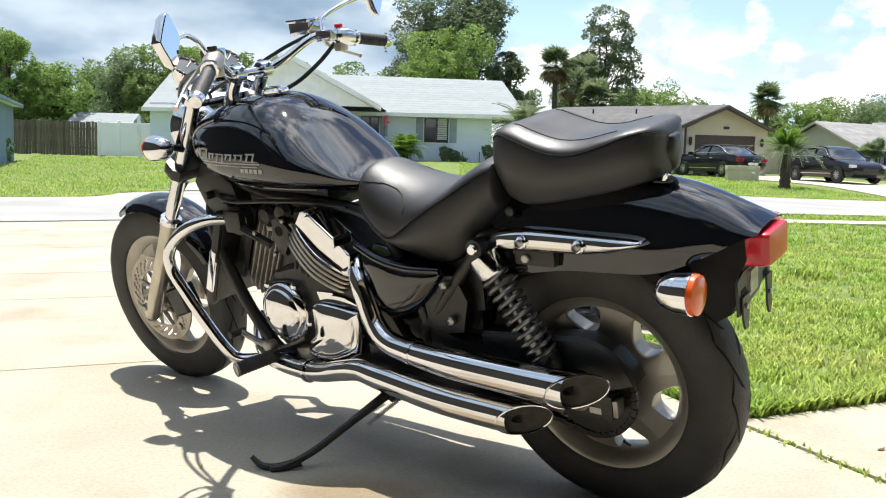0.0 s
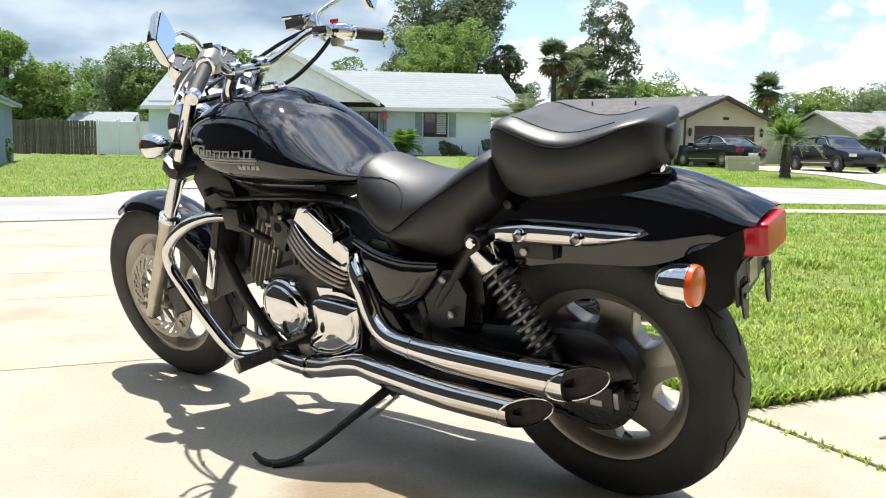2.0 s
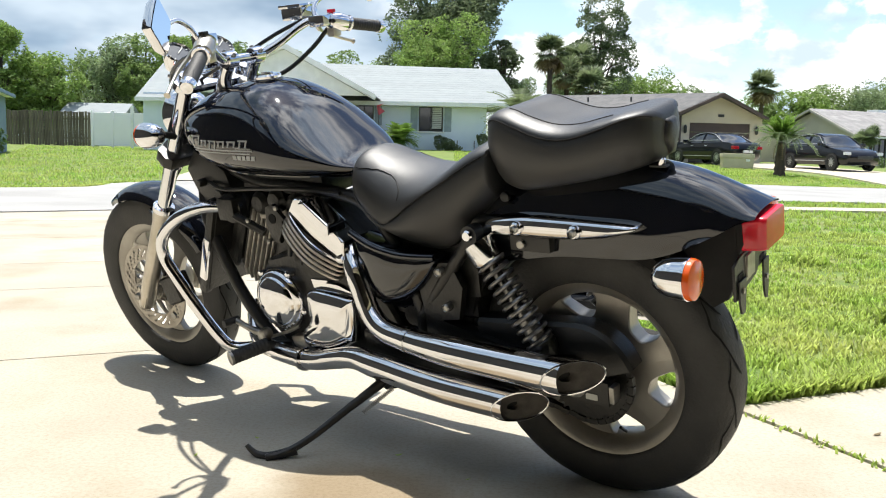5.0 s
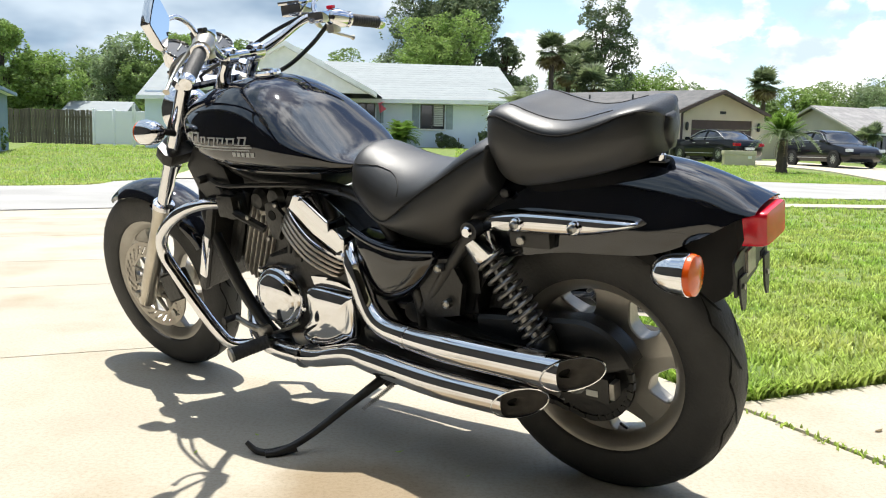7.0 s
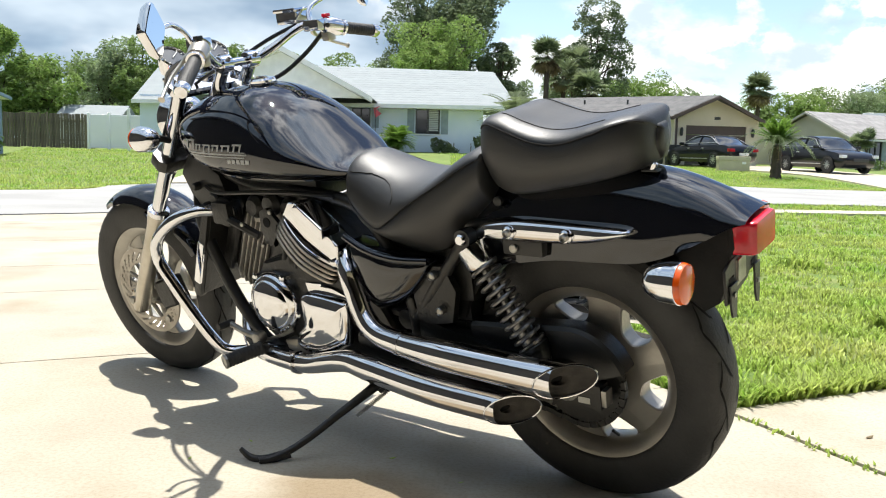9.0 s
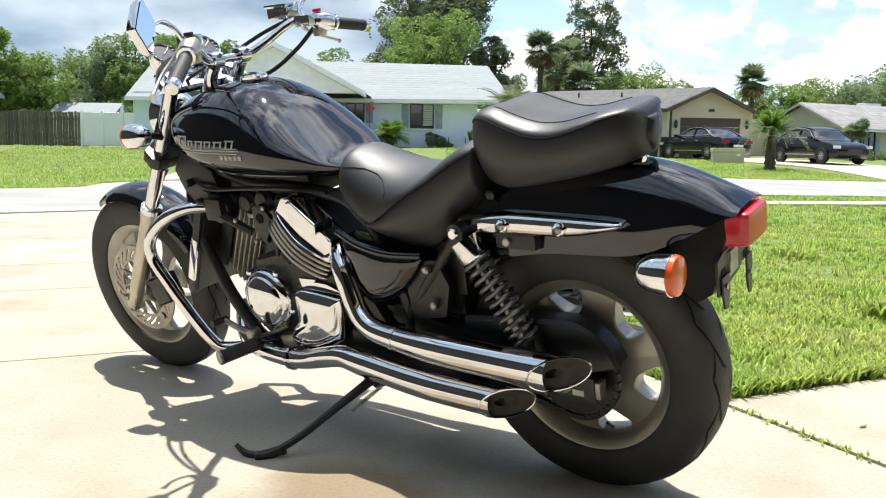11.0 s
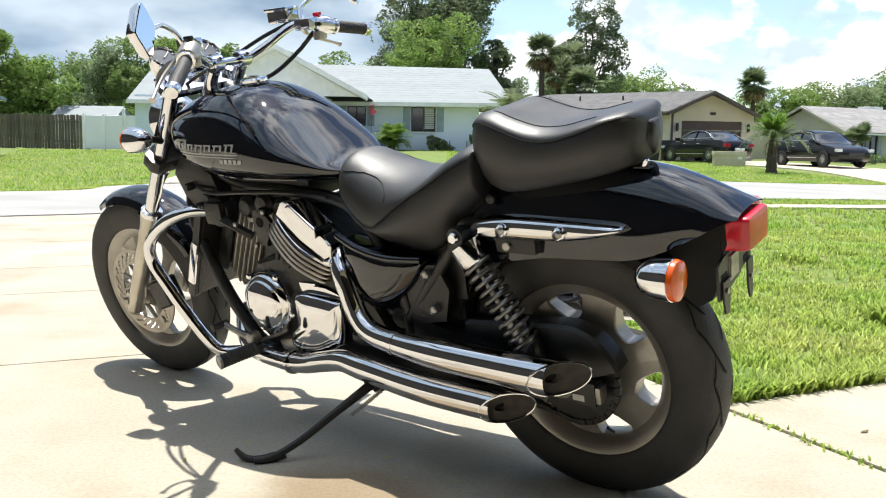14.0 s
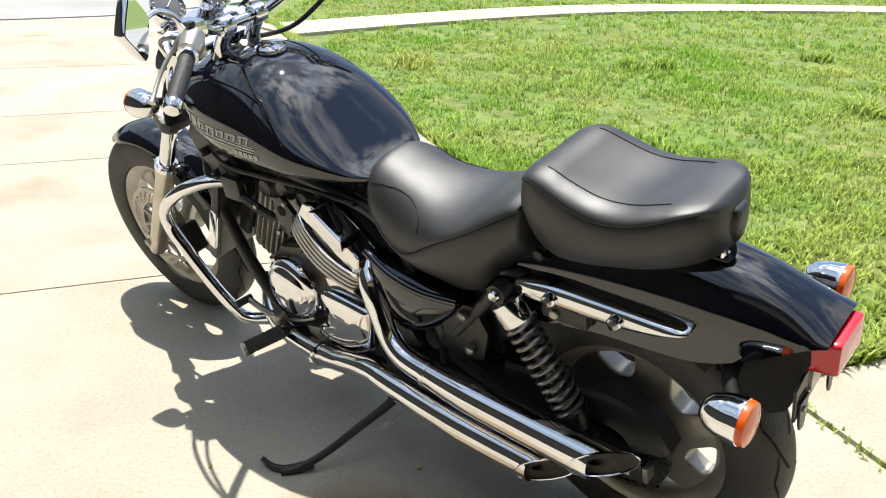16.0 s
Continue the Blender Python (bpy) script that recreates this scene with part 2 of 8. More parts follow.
M["tyre"] = material("car_tyre", (0.02, 0.02, 0.02), 0.85, scale=20)
M["silver"] = material("silver_wheel", (0.55, 0.55, 0.56), 0.35, metal=0.8, scale=6)
M["lamp_clear"] = material("clear_lens", (0.7, 0.72, 0.75), 0.1, coat=1.0)
M["lamp_red"] = material("red_lens", (0.45, 0.01, 0.015), 0.15, coat=1.0)
M["metal_dark"] = material("dark_metal", (0.06, 0.06, 0.06), 0.5, metal=0.5, scale=8)
# shade of the unseen rooms and side wall put into a near-black colour
M["reflected_dark"] = material("dark_for_reflections", (0.07, 0.06, 0.05), 0.8, second=(0.05, 0.045, 0.04), scale=1)
M["pink"] = material("pink_flag", (0.7, 0.12, 0.16), 0.7, scale=8)

# ---- mesh helpers ----


def mesh(name, verts, faces, smooth=True, sharp=38):
    me = bpy.data.meshes.new(name)
    me.from_pydata([tuple(v) for v in verts], [], faces)
    me.update()
    if smooth:
        me.polygons.foreach_set("use_smooth", [True] * len(me.polygons))
        me.set_sharp_from_angle(angle=radians(sharp))
    return me


def part(name, me, mat, parent=None, label="", at=None):
    """Links a mesh as one object, under a thing or a part where a parent is given."""
    ob = new(name, me)
    if isinstance(mat, str):
        mat = M[mat]
    if not me.materials:
        me.materials.append(mat)
    if parent is not None:
        ob.parent = parent
    if at is not None:
        ob.matrix_basis = at
    if label:
        ob["label"] = label
    return ob


def thing(name, at, label, category, group="", kind=""):
    """An Empty that holds the parts of a thing."""
    ob = new(name)
    ob.empty_display_size = 0.1
    ob.matrix_basis = at
    return tagged(ob, label, category, group, kind)


def from_bm(name, bm, smooth=True, sharp=38):
    bmesh.ops.recalc_face_normals(bm, faces=bm.faces)
    me = bpy.data.meshes.new(name)
    bm.to_mesh(me)
    bm.free()
    if smooth:
        me.polygons.foreach_set("use_smooth", [True] * len(me.polygons))
        me.set_sharp_from_angle(angle=radians(sharp))
    return me


def rbox(name, lo, hi, bevel=0.01, seg=2):
    """A box from corner to corner with rounded edges."""
    bm = bmesh.new()
    bmesh.ops.create_cube(bm, size=1)
    lo, hi = Vector(lo), Vector(hi)
    for v in bm.verts:
        v.co = Vector([lo[i] + (v.co[i] + 0.5) * (hi[i] - lo[i]) for i in range(3)])
    if bevel > 0:
        bmesh.ops.bevel(bm, geom=bm.edges[:], offset=bevel, segments=seg, profile=0.7, affect="EDGES")
    return from_bm(name, bm)


def loft(rings, closed=True, caps=True):
    """Verts and faces of a skin over rings of equally many points."""
    n = len(rings[0])
    verts = [Vector(p) for r in rings for p in r]
    faces = []
    for i in range(len(rings) - 1):
        for j in range(n if closed else n - 1):
            k = (j + 1) % n
            faces.append((i * n + j, i * n + k, (i + 1) * n + k, (i + 1) * n + j))
    if caps and closed:
        faces.append(tuple(reversed(range(n))))
        faces.append(tuple((len(rings) - 1) * n + j for j in range(n)))
    return verts, faces


def smooth_path(pts, per=6):
    """A rounded line through points (Catmull-Rom)."""
    pts = [Vector(p) for p in pts]
    if len(pts) < 3 or per <= 1:
        return pts
    out = []
    for i in range(len(pts) - 1):
        a, b, c, d = pts[max(i - 1, 0)], pts[i], pts[i + 1], pts[min(i + 2, len(pts) - 1)]
        for k in range(per):
            t = k / per
            out.append(0.5 * (2 * b + (c - a) * t + (2 * a - 5 * b + 4 * c - d) * t * t + (3 * b - a - 3 * c + d) * t ** 3))
    return out + [pts[-1]]


def sweep(path, radius, n=12, caps=True):
    """Verts and faces of a tube along a line; radius is one number, or one for each point."""
    path = [Vector(p) for p in path]
    rad = radius if isinstance(radius, (list, tuple)) else [radius] * len(path)
    rings, side = [], None
    for i, p in enumerate(path):
        d = (path[min(i + 1, len(path) - 1)] - path[max(i - 1, 0)]).normalized()
        if side is None:
            side = d.orthogonal().normalized()
        side = (side - d * side.dot(d)).normalized()
        up = d.cross(side)
        rings.append([p + rad[i] * (side * math.cos(a) + up * math.sin(a)) for a in [2 * math.pi * k / n for k in range(n)]])
    return loft(rings, True, caps)


def tube(name, path, radius, n=12, per=5, sharp=38):
    p = smooth_path(path, per)
    if isinstance(radius, (list, tuple)) and len(radius) != len(p):
        r0 = list(radius)
        radius = [r0[min(int(i / (len(p) - 1) * (len(r0) - 1)), len(r0) - 2)] * (1 - f) + r0[min(int(i / (len(p) - 1) * (len(r0) - 1)), len(r0) - 2) + 1] * f
                  for i in range(len(p)) for f in [i / (len(p) - 1) * (len(r0) - 1) - min(int(i / (len(p) - 1) * (len(r0) - 1)), len(r0) - 2)]]
    return mesh(name, *sweep(p, radius, n), sharp=sharp)


def lathe(name, profile, n=32, axis="z", closed=False, sharp=38):
    """A turned body: profile of (radius, height) about an axis."""
    rings = []
    for r, h in profile:
        ring = []
        for k in range(n):
            a = 2 * math.pi * k / n
            c, s = r * math.cos(a), r * math.sin(a)
            ring.append({"z": (c, s, h), "y": (s, h, c), "x": (h, c, s)}[axis])
        rings.append(ring)
    if closed:
        rings.append(rings[0])
    v, f = loft(rings, True, not closed)
    return mesh(name, v, f, sharp=sharp)


def join(name, pieces, smooth=True, sharp=38):
    """One mesh out of several (verts, faces)."""
    verts, faces = [], []
    for v, f in pieces:
        o = len(verts)
        verts += [tuple(p) for p in v]
        faces += [tuple(i + o for i in q) for q in f]
    return mesh(name, verts, faces, smooth, sharp)


def prism(outline, lo, hi, axis=1):
    """Verts and faces of an outline (two coordinates) drawn out along an axis."""
    def put(a, b, c):
        q = [a, b]
        q.insert(axis, c)
        return q
    n = len(outline)
    verts = [put(a, b, lo) for a, b in outline] + [put(a, b, hi) for a, b in outline]
    faces = [tuple(range(n)), tuple(reversed(range(n, 2 * n)))] + [(i, i + n, (i + 1) % n + n, (i + 1) % n) for i in range(n)]
    return verts, faces


def solid(name, outline, lo, hi, axis=1, bevel=0.0, seg=2, sharp=38):
    v, f = prism(outline, lo, hi, axis)
    bm = bmesh.new()
    vs = [bm.verts.new(p) for p in v]
    for q in f:
        bm.faces.new([vs[i] for i in q])
    if bevel:
        bmesh.ops.bevel(bm, geom=bm.edges[:], offset=bevel, segments=seg, profile=0.7, affect="EDGES", clamp_overlap=True)
    return from_bm(name, bm, sharp=sharp)


# ---- ground ----


def ease(a, b, t):
    t = max(0.0, min(1.0, (t - a) / (b - a)))
    return t * t * (3 - 2 * t)


def far(x, y):
    """Sideways place of a thing across the street."""
    return x - 0.0052 * y - 0.013 * x


def land(x, y):
    """Height of the land: flat on this side, rising gently behind the street."""
    y0 = 16 + 5.5 * ease(3, 8, x) + 5 * ease(-6, -10, x)
    s = 0.0285 - 0.0085 * ease(4, 10, x) - 0.0085 * ease(-7, -14, x)
    d = y - y0
    return s * 26 * (0 if d < -2 else ((d + 2) ** 2 / 8 if d < 2 else d)) / 26 if d < 40 else s * (40 + 8 * ease(40, 90, d))


ALONG, ACROSS, CORNER = Vector((-0.42, 0.9075)), Vector((0.9075, 0.42)), Vector((0.90, 2.53))


def drive(a, c):
    """Plan place a metres up the driveway and c metres to the right of its edge."""
    p = CORNER + ALONG * a + ACROSS * c
    return p.x, p.y


def build_ground():
    def steps(lo, mid0, mid1, hi, fine, coarse):
        out, v = [], lo
        while v < hi:
            out.append(v)
            v += fine if mid0 <= v < mid1 else coarse
        return out + [hi]
    xs = [-3000, -600, -200] + steps(-90, -24, 24, 90, 1.0, 6.0) + [200, 600, 3000]
    ys = [-3000, -600, -100] + steps(-40, -6, 56, 120, 1.0, 6.0) + [300, 900, 3000]
    verts = [(x, y, land(x, y) - 0.012) for y in ys for x in xs]
    n = len(xs)
    faces = [(j * n + i, j * n + i + 1, (j + 1) * n + i + 1, (j + 1) * n + i) for j in range(len(ys) - 1) for i in range(n - 1)]
    ob = part("ground", mesh("ground", verts, faces), "soil")
    tagged(ob, "sunny green lawn ground with patches of dry grass", "lawn", kind="structure")


build_ground()


def strip(name, near, far, lift, cross=10, per=6):
    """A paved sheet between two edges that follows the land."""
    a = smooth_path([(*p, 0) for p in near], per)
    b = smooth_path([(*p, 0) for p in far], per)
    k = max(len(a), len(b))
    pick = lambda q, t: q[min(int(t * (len(q) - 1)), len(q) - 2)].lerp(q[min(int(t * (len(q) - 1)), len(q) - 2) + 1], t * (len(q) - 1) - min(int(t * (len(q) - 1)), len(q) - 2))
    verts, faces = [], []
    for i in range(k):
        p, q = pick(a, i / (k - 1)), pick(b, i / (k - 1))
        for j in range(cross + 1):
            r = p.lerp(q, j / cross)
            verts.append((r.x, r.y, land(r.x, r.y) + lift))
    for i in range(k - 1):
        for j in range(cross):
            o = i * (cross + 1) + j
            faces.append((o, o + 1, o + cross + 2, o + cross + 1))
    n0 = len(verts)
    rim = [i * (cross + 1) for i in range(k)], [i * (cross + 1) + cross for i in range(k)]
    for row in rim:
        for i in range(k - 1):
            o = len(verts)
            for q in (row[i], row[i + 1]):
                verts.append((verts[q][0], verts[q][1], verts[q][2] - lift - 0.15))
            faces.append((row[i], row[i + 1], o + 1, o))
    return mesh(name, verts, faces, sharp=30)


NEAR_EDGE = [(-40, -14), (-14, 3.2), (-4.67, 9.06), (-3.55, 10.2), (-2.75, 11.6), (-1.7, 12.9), (0.3, 14.2), (3, 15.0), (6, 15.4), (9, 15.5), (20, 14.4), (60, 10)]
FAR_EDGE = [(-46, -8), (-18, 8.5), (-7.1, 13.5), (-6.2, 15.6), (-4.5, 18.0), (-1.0, 19.8), (2.2, 20.8), (6.4, 23.0), (9.2, 22.9), (12.1, 22.8), (17, 23.0), (30, 24), (60, 25)]
tagged(part("road", strip("road", NEAR_EDGE, FAR_EDGE, 0.012, 14), "street"), "pale worn concrete residential street", "street", kind="structure")
tagged(part("neighbour_driveway", strip("neighbour_driveway", [(-5.6, 16.6), (-6.3, 22), (-8.0, 30), (-9.6, 38.6)], [(1.8, 20.9), (-0.6, 25.5), (-2.6, 31), (-5.0, 38.6)], 0.03, 10), "walk"),
       "pale concrete driveway of the house across the street", "driveway", kind="structure")
tagged(part("far_driveway", strip("far_driveway", [(11.7, 22.6), (12.9, 29), (13.3, 33), (12.5, 37.5), (11.9, 43.4)], [(18.6, 22.9), (17.8, 29), (17.4, 33), (16.9, 37.5), (15.7, 43.4)], 0.03, 8), "walk"),
       "pale concrete driveway in front of a brown garage door", "driveway", kind="structure")

# joints show as dark bedding between the slabs
bed = [drive(-9.3, -4.74), drive(-9.3, 0.006), drive(-1.9, 0.006), drive(-1.9, 4.0), drive(0.10, 4.0), drive(0.10, 0.006), drive(8.95, 0.006), drive(8.95, -4.74)]


# ---- buildings across the street ----


def shingle_courses(name, parent, a, b, c, d, mat, rows=14, lift=0.010):
    """A roof plane a-b at the eave, d-c at the ridge, as overlapping courses, each a strip with its own edge."""
    a, b, c, d = (Vector(p) for p in (a, b, c, d))
    up = (b - a).cross(d - a).normalized()
    if up.z < 0:
        up = -up
    for i in range(rows):
        t0, t1 = i / rows, min(1.0, (i + 1.12) / rows)
        p, q, r, s = a.lerp(d, t0), b.lerp(c, t0), b.lerp(c, t1), a.lerp(d, t1)
        v = [p + up * lift, q + up * lift, r + up * lift * 0.6, s + up * lift * 0.6, p, q, r, s]
        f = [(0, 1, 2, 3), (0, 4, 5, 1), (1, 5, 6, 2), (2, 6, 7, 3), (3, 7, 4, 0)]
        part("shingle_course", mesh(name, v, f, smooth=False), mat, parent)


def window(parent, x0, x1, z0, z1, y, shutters=True, blind=0.5, mat="white"):
    """A sliding window in a wall that faces -y."""
    fr = 0.05
    w = new("window")
    w.parent = parent
    w["label"] = "dark sliding window with grey shutters" if shutters else "small dark window"
    v = []
    for lo, hi in (((x0, z0), (x1, z0 + fr)), ((x0, z1 - fr), (x1, z1)), ((x0, z0), (x0 + fr, z1)), ((x1 - fr, z0), (x1, z1)), (((x0 + x1) / 2 - 0.025, z0), ((x0 + x1) / 2 + 0.025, z1))):
        v.append(prism([(lo[0], lo[1]), (hi[0], lo[1]), (hi[0], hi[1]), (lo[0], hi[1])], y - 0.05, y + 0.02))
    part("window_frame", join("window_frame", v, smooth=False), "metal_dark", w)
    for k in range(2):
        a, b = x0 + (x1 - x0) * k / 2 + 0.03, x0 + (x1 - x0) * (k + 1) / 2 - 0.03
        part("pane", mesh("pane", [(a, y - 0.006, z0 + 0.03), (b, y - 0.006, z0 + 0.03), (b, y - 0.006, z1 - 0.03), (a, y - 0.006, z1 - 0.03)], [(0, 1, 2, 3)]), "dark_glass", w)
    if blind:
        a, b = (x0 + x1) / 2 + 0.06, x1 - 0.07
        sl = [prism([(a, z1 - 0.1 - i * 0.085), (b, z1 - 0.1 - i * 0.085), (b, z1 - 0.035 - i * 0.085), (a, z1 - 0.035 - i * 0.085)], y - 0.014, y - 0.009) for i in range(int((z1 - z0 - 0.1) / 0.085))]
        part("blind", join("blind", sl, smooth=False), "blind", w, "pale slatted blind")
    part("sill", rbox("sill", (x0 - 0.06, y - 0.09, z0 - 0.07), (x1 + 0.06, y + 0.01, z0), 0.01, 1), mat, w)
    if shutters:
        for a in (x0 - 0.40, x1 + 0.06):
            sl = [prism([(a, z0), (a + 0.34, z0), (a + 0.34, z1), (a, z1)], y - 0.025, y)]
            sl += [prism([(a + 0.04, z0 + 0.06 + i * 0.09), (a + 0.30, z0 + 0.06 + i * 0.09), (a + 0.30, z0 + 0.12 + i * 0.09), (a + 0.04, z0 + 0.12 + i * 0.09)], y - 0.04, y - 0.025) for i in range(int((z1 - z0 - 0.1) / 0.09))]
            part("shutter", join("shutter", sl, smooth=False), "shutter", w, "grey louvred shutter")


def wall_with_holes(name, x0, x1, z0, z1, y, holes, mat, parent, thick=0.2):
    """A wall facing -y, with rectangular openings (x0, x1, z0, z1) that go through it; one welded body."""
    xs = sorted({x0, x1, *[h[0] for h in holes], *[h[1] for h in holes]})
    zs = sorted({z0, z1, *[h[2] for h in holes], *[h[3] for h in holes]})
    nx, nz = len(xs), len(zs)
    verts = [(xs[i], yy, zs[k]) for yy in (y, y + thick) for k in range(nz) for i in range(nx)]
    at = lambda i, k, d: d * nx * nz + k * nx + i

    def full(i, k):
        if not (0 <= i < nx - 1 and 0 <= k < nz - 1):
            return False
        cx, cz = (xs[i] + xs[i + 1]) / 2, (zs[k] + zs[k + 1]) / 2
        return not any(h[0] < cx < h[1] and h[2] < cz < h[3] for h in holes)
    faces = []
    for i in range(nx - 1):
        for k in range(nz - 1):
            if not full(i, k):
                continue
            faces.append((at(i, k, 0), at(i + 1, k, 0), at(i + 1, k + 1, 0), at(i, k + 1, 0)))
            faces.append((at(i, k, 1), at(i, k + 1, 1), at(i + 1, k + 1, 1), at(i + 1, k, 1)))
            if not full(i - 1, k):
                faces.append((at(i, k, 0), at(i, k + 1, 0), at(i, k + 1, 1), at(i, k, 1)))
            if not full(i + 1, k):
                faces.append((at(i + 1, k, 0), at(i + 1, k, 1), at(i + 1, k + 1, 1), at(i + 1, k + 1, 0)))
            if not full(i, k - 1):
                faces.append((at(i, k, 0), at(i, k, 1), at(i + 1, k, 1), at(i + 1, k, 0)))
            if not full(i, k + 1):
                faces.append((at(i, k + 1, 0), at(i + 1, k + 1, 0), at(i + 1, k + 1, 1), at(i, k + 1, 1)))
    return part("wall", mesh(name, verts, faces, smooth=False), mat, parent)


def walls(pieces, mat, parent, name="wall"):
    for v, f in pieces:
        part(name, mesh(name, v, f, smooth=False), mat, parent)


def blue_house():
    h = thing("house", pose(-0.26, 0, -0.17), "pale blue stucco house with a light grey shingle roof", "house")
    y, g = 42.0, 0.80
    wins = [(-4.50, -3.62, 2.0, 3.02), (-1.46, -0.31, 1.77, 2.95)]
    wall_with_holes("front_wall", -5.0, 1.75, g - 0.3, 3.30, y, wins, "stucco_blue", h)
    walls([prism([(1.55, y + 0.2), (1.75, y + 0.2), (1.75, 50), (1.55, 50)], g - 0.3, 3.3, 2), prism([(-14.5, 41.6), (-14.3, 41.6), (-14.3, 50), (-14.5, 50)], g - 0.5, 3.3, 2),
                                    prism([(-14.3, 49.8), (1.55, 49.8), (1.55, 50), (-14.3, 50)], g - 0.3, 3.3, 2), prism([(-14.3, 41.6), (-10.2, 41.6), (-10.2, 41.8), (-14.3, 41.8)], g - 0.5, 3.3, 2)], "stucco_blue", h)
    for x0, x1, z0, z1 in wins:
        window(h, x0, x1, z0, z1, y, blind=z0 < 1.9)
    # garage wing with its gable towards the street
    gy, ga, gb, gz = 38.6, -10.2, -5.15, 3.18
    wall_with_holes("wing_wall", ga, gb, g - 0.4, gz, gy, [(-9.6, -5.9, g - 0.4, 2.75)], "stucco_blue", h)
    walls([prism([(gb - 0.2, gy + 0.2), (gb, gy + 0.2), (gb, y), (gb - 0.2, y)], g - 0.4, gz, 2), prism([(ga, gy + 0.2), (ga + 0.2, gy + 0.2), (ga + 0.2, y), (ga, y)], g - 0.4, gz, 2),
                                     ], "stucco_blue", h)
    part("gable", join("gable", [prism([(ga - 1.2, gz), (gb + 1.5, gz), (-7.25, 5.10)], gy - 0.02, gy + 0.18)], smooth=False), "white", h, "white gable")
    walls([prism([(-9.6, g - 0.4 + i * 0.6), (-5.9, g - 0.4 + i * 0.6), (-5.9, g + 0.18 + i * 0.6), (-9.6, g + 0.18 + i * 0.6)], gy + 0.08, gy + 0.14) for i in range(4)], "metal_dark", h, "garage_door_panel")
    part("wall_lamp", rbox("wall_lamp", (-5.62, gy - 0.16, 2.05), (-5.48, gy, 2.45), 0.03), "metal_dark", h)
    roof = new("roof")
    roof.parent = h
    roof["label"] = "light grey shingle roof with white fascia"
    shingle_courses("main_front", roof, (-14.75, 41.2, 3.02), (3.35, 41.2, 3.12), (2.35, 46, 5.12), (-14.75, 46, 5.32), "shingle_pale", 16, 0.0035)
    shingle_courses("main_back", roof, (3.35, 50.8, 3.12), (-14.75, 50.8, 3.02), (-14.75, 46, 5.32), (2.35, 46, 5.12), "shingle_pale", 6, 0.0035)
    shingle_courses("hip_end", roof, (3.35, 41.2, 3.12), (3.35, 50.8, 3.12), (2.36, 46.02, 5.12), (2.36, 45.98, 5.12), "shingle_pale", 10, 0.0035)
    shingle_courses("wing_right", roof, (-3.25, 38.2, 3.18), (-3.25, 43.5, 3.18), (-7.25, 46, 5.32), (-7.25, 38.2, 5.32), "shingle_pale", 12, 0.0035)
    shingle_courses("wing_left", roof, (-11.6, 43.5, 3.05), (-11.6, 38.2, 3.05), (-7.25, 38.2, 5.32), (-7.25, 46, 5.32), "shingle_pale", 12, 0.0035)
    fas = [prism([(-14.75, 2.86), (3.35, 2.96), (3.35, 3.14), (-14.75, 3.04)], 41.16, 41.2), prism([(-3.2, 3.02), (-3.2, 3.22), (-7.25, 5.36), (-11.65, 3.10), (-11.65, 2.90), (-7.25, 5.12)], 38.14, 38.2)]
    walls(fas, "white", roof, "fascia")
    sof = [prism([(-3.25, 2.99), (-3.25, 3.03), (-7.25, 5.15), (-7.25, 5.11)], 38.2, 38.57), prism([(-7.25, 5.11), (-7.25, 5.15), (-11.6, 2.93), (-11.6, 2.89)], 38.2, 38.57), prism([(-14.75, 41.2), (3.35, 41.2), (3.35, 42.0), (-14.75, 42.0)], 2.92, 2.96, 2)]
    part("soffit", join("soffit", sof, smooth=False), "white", roof)


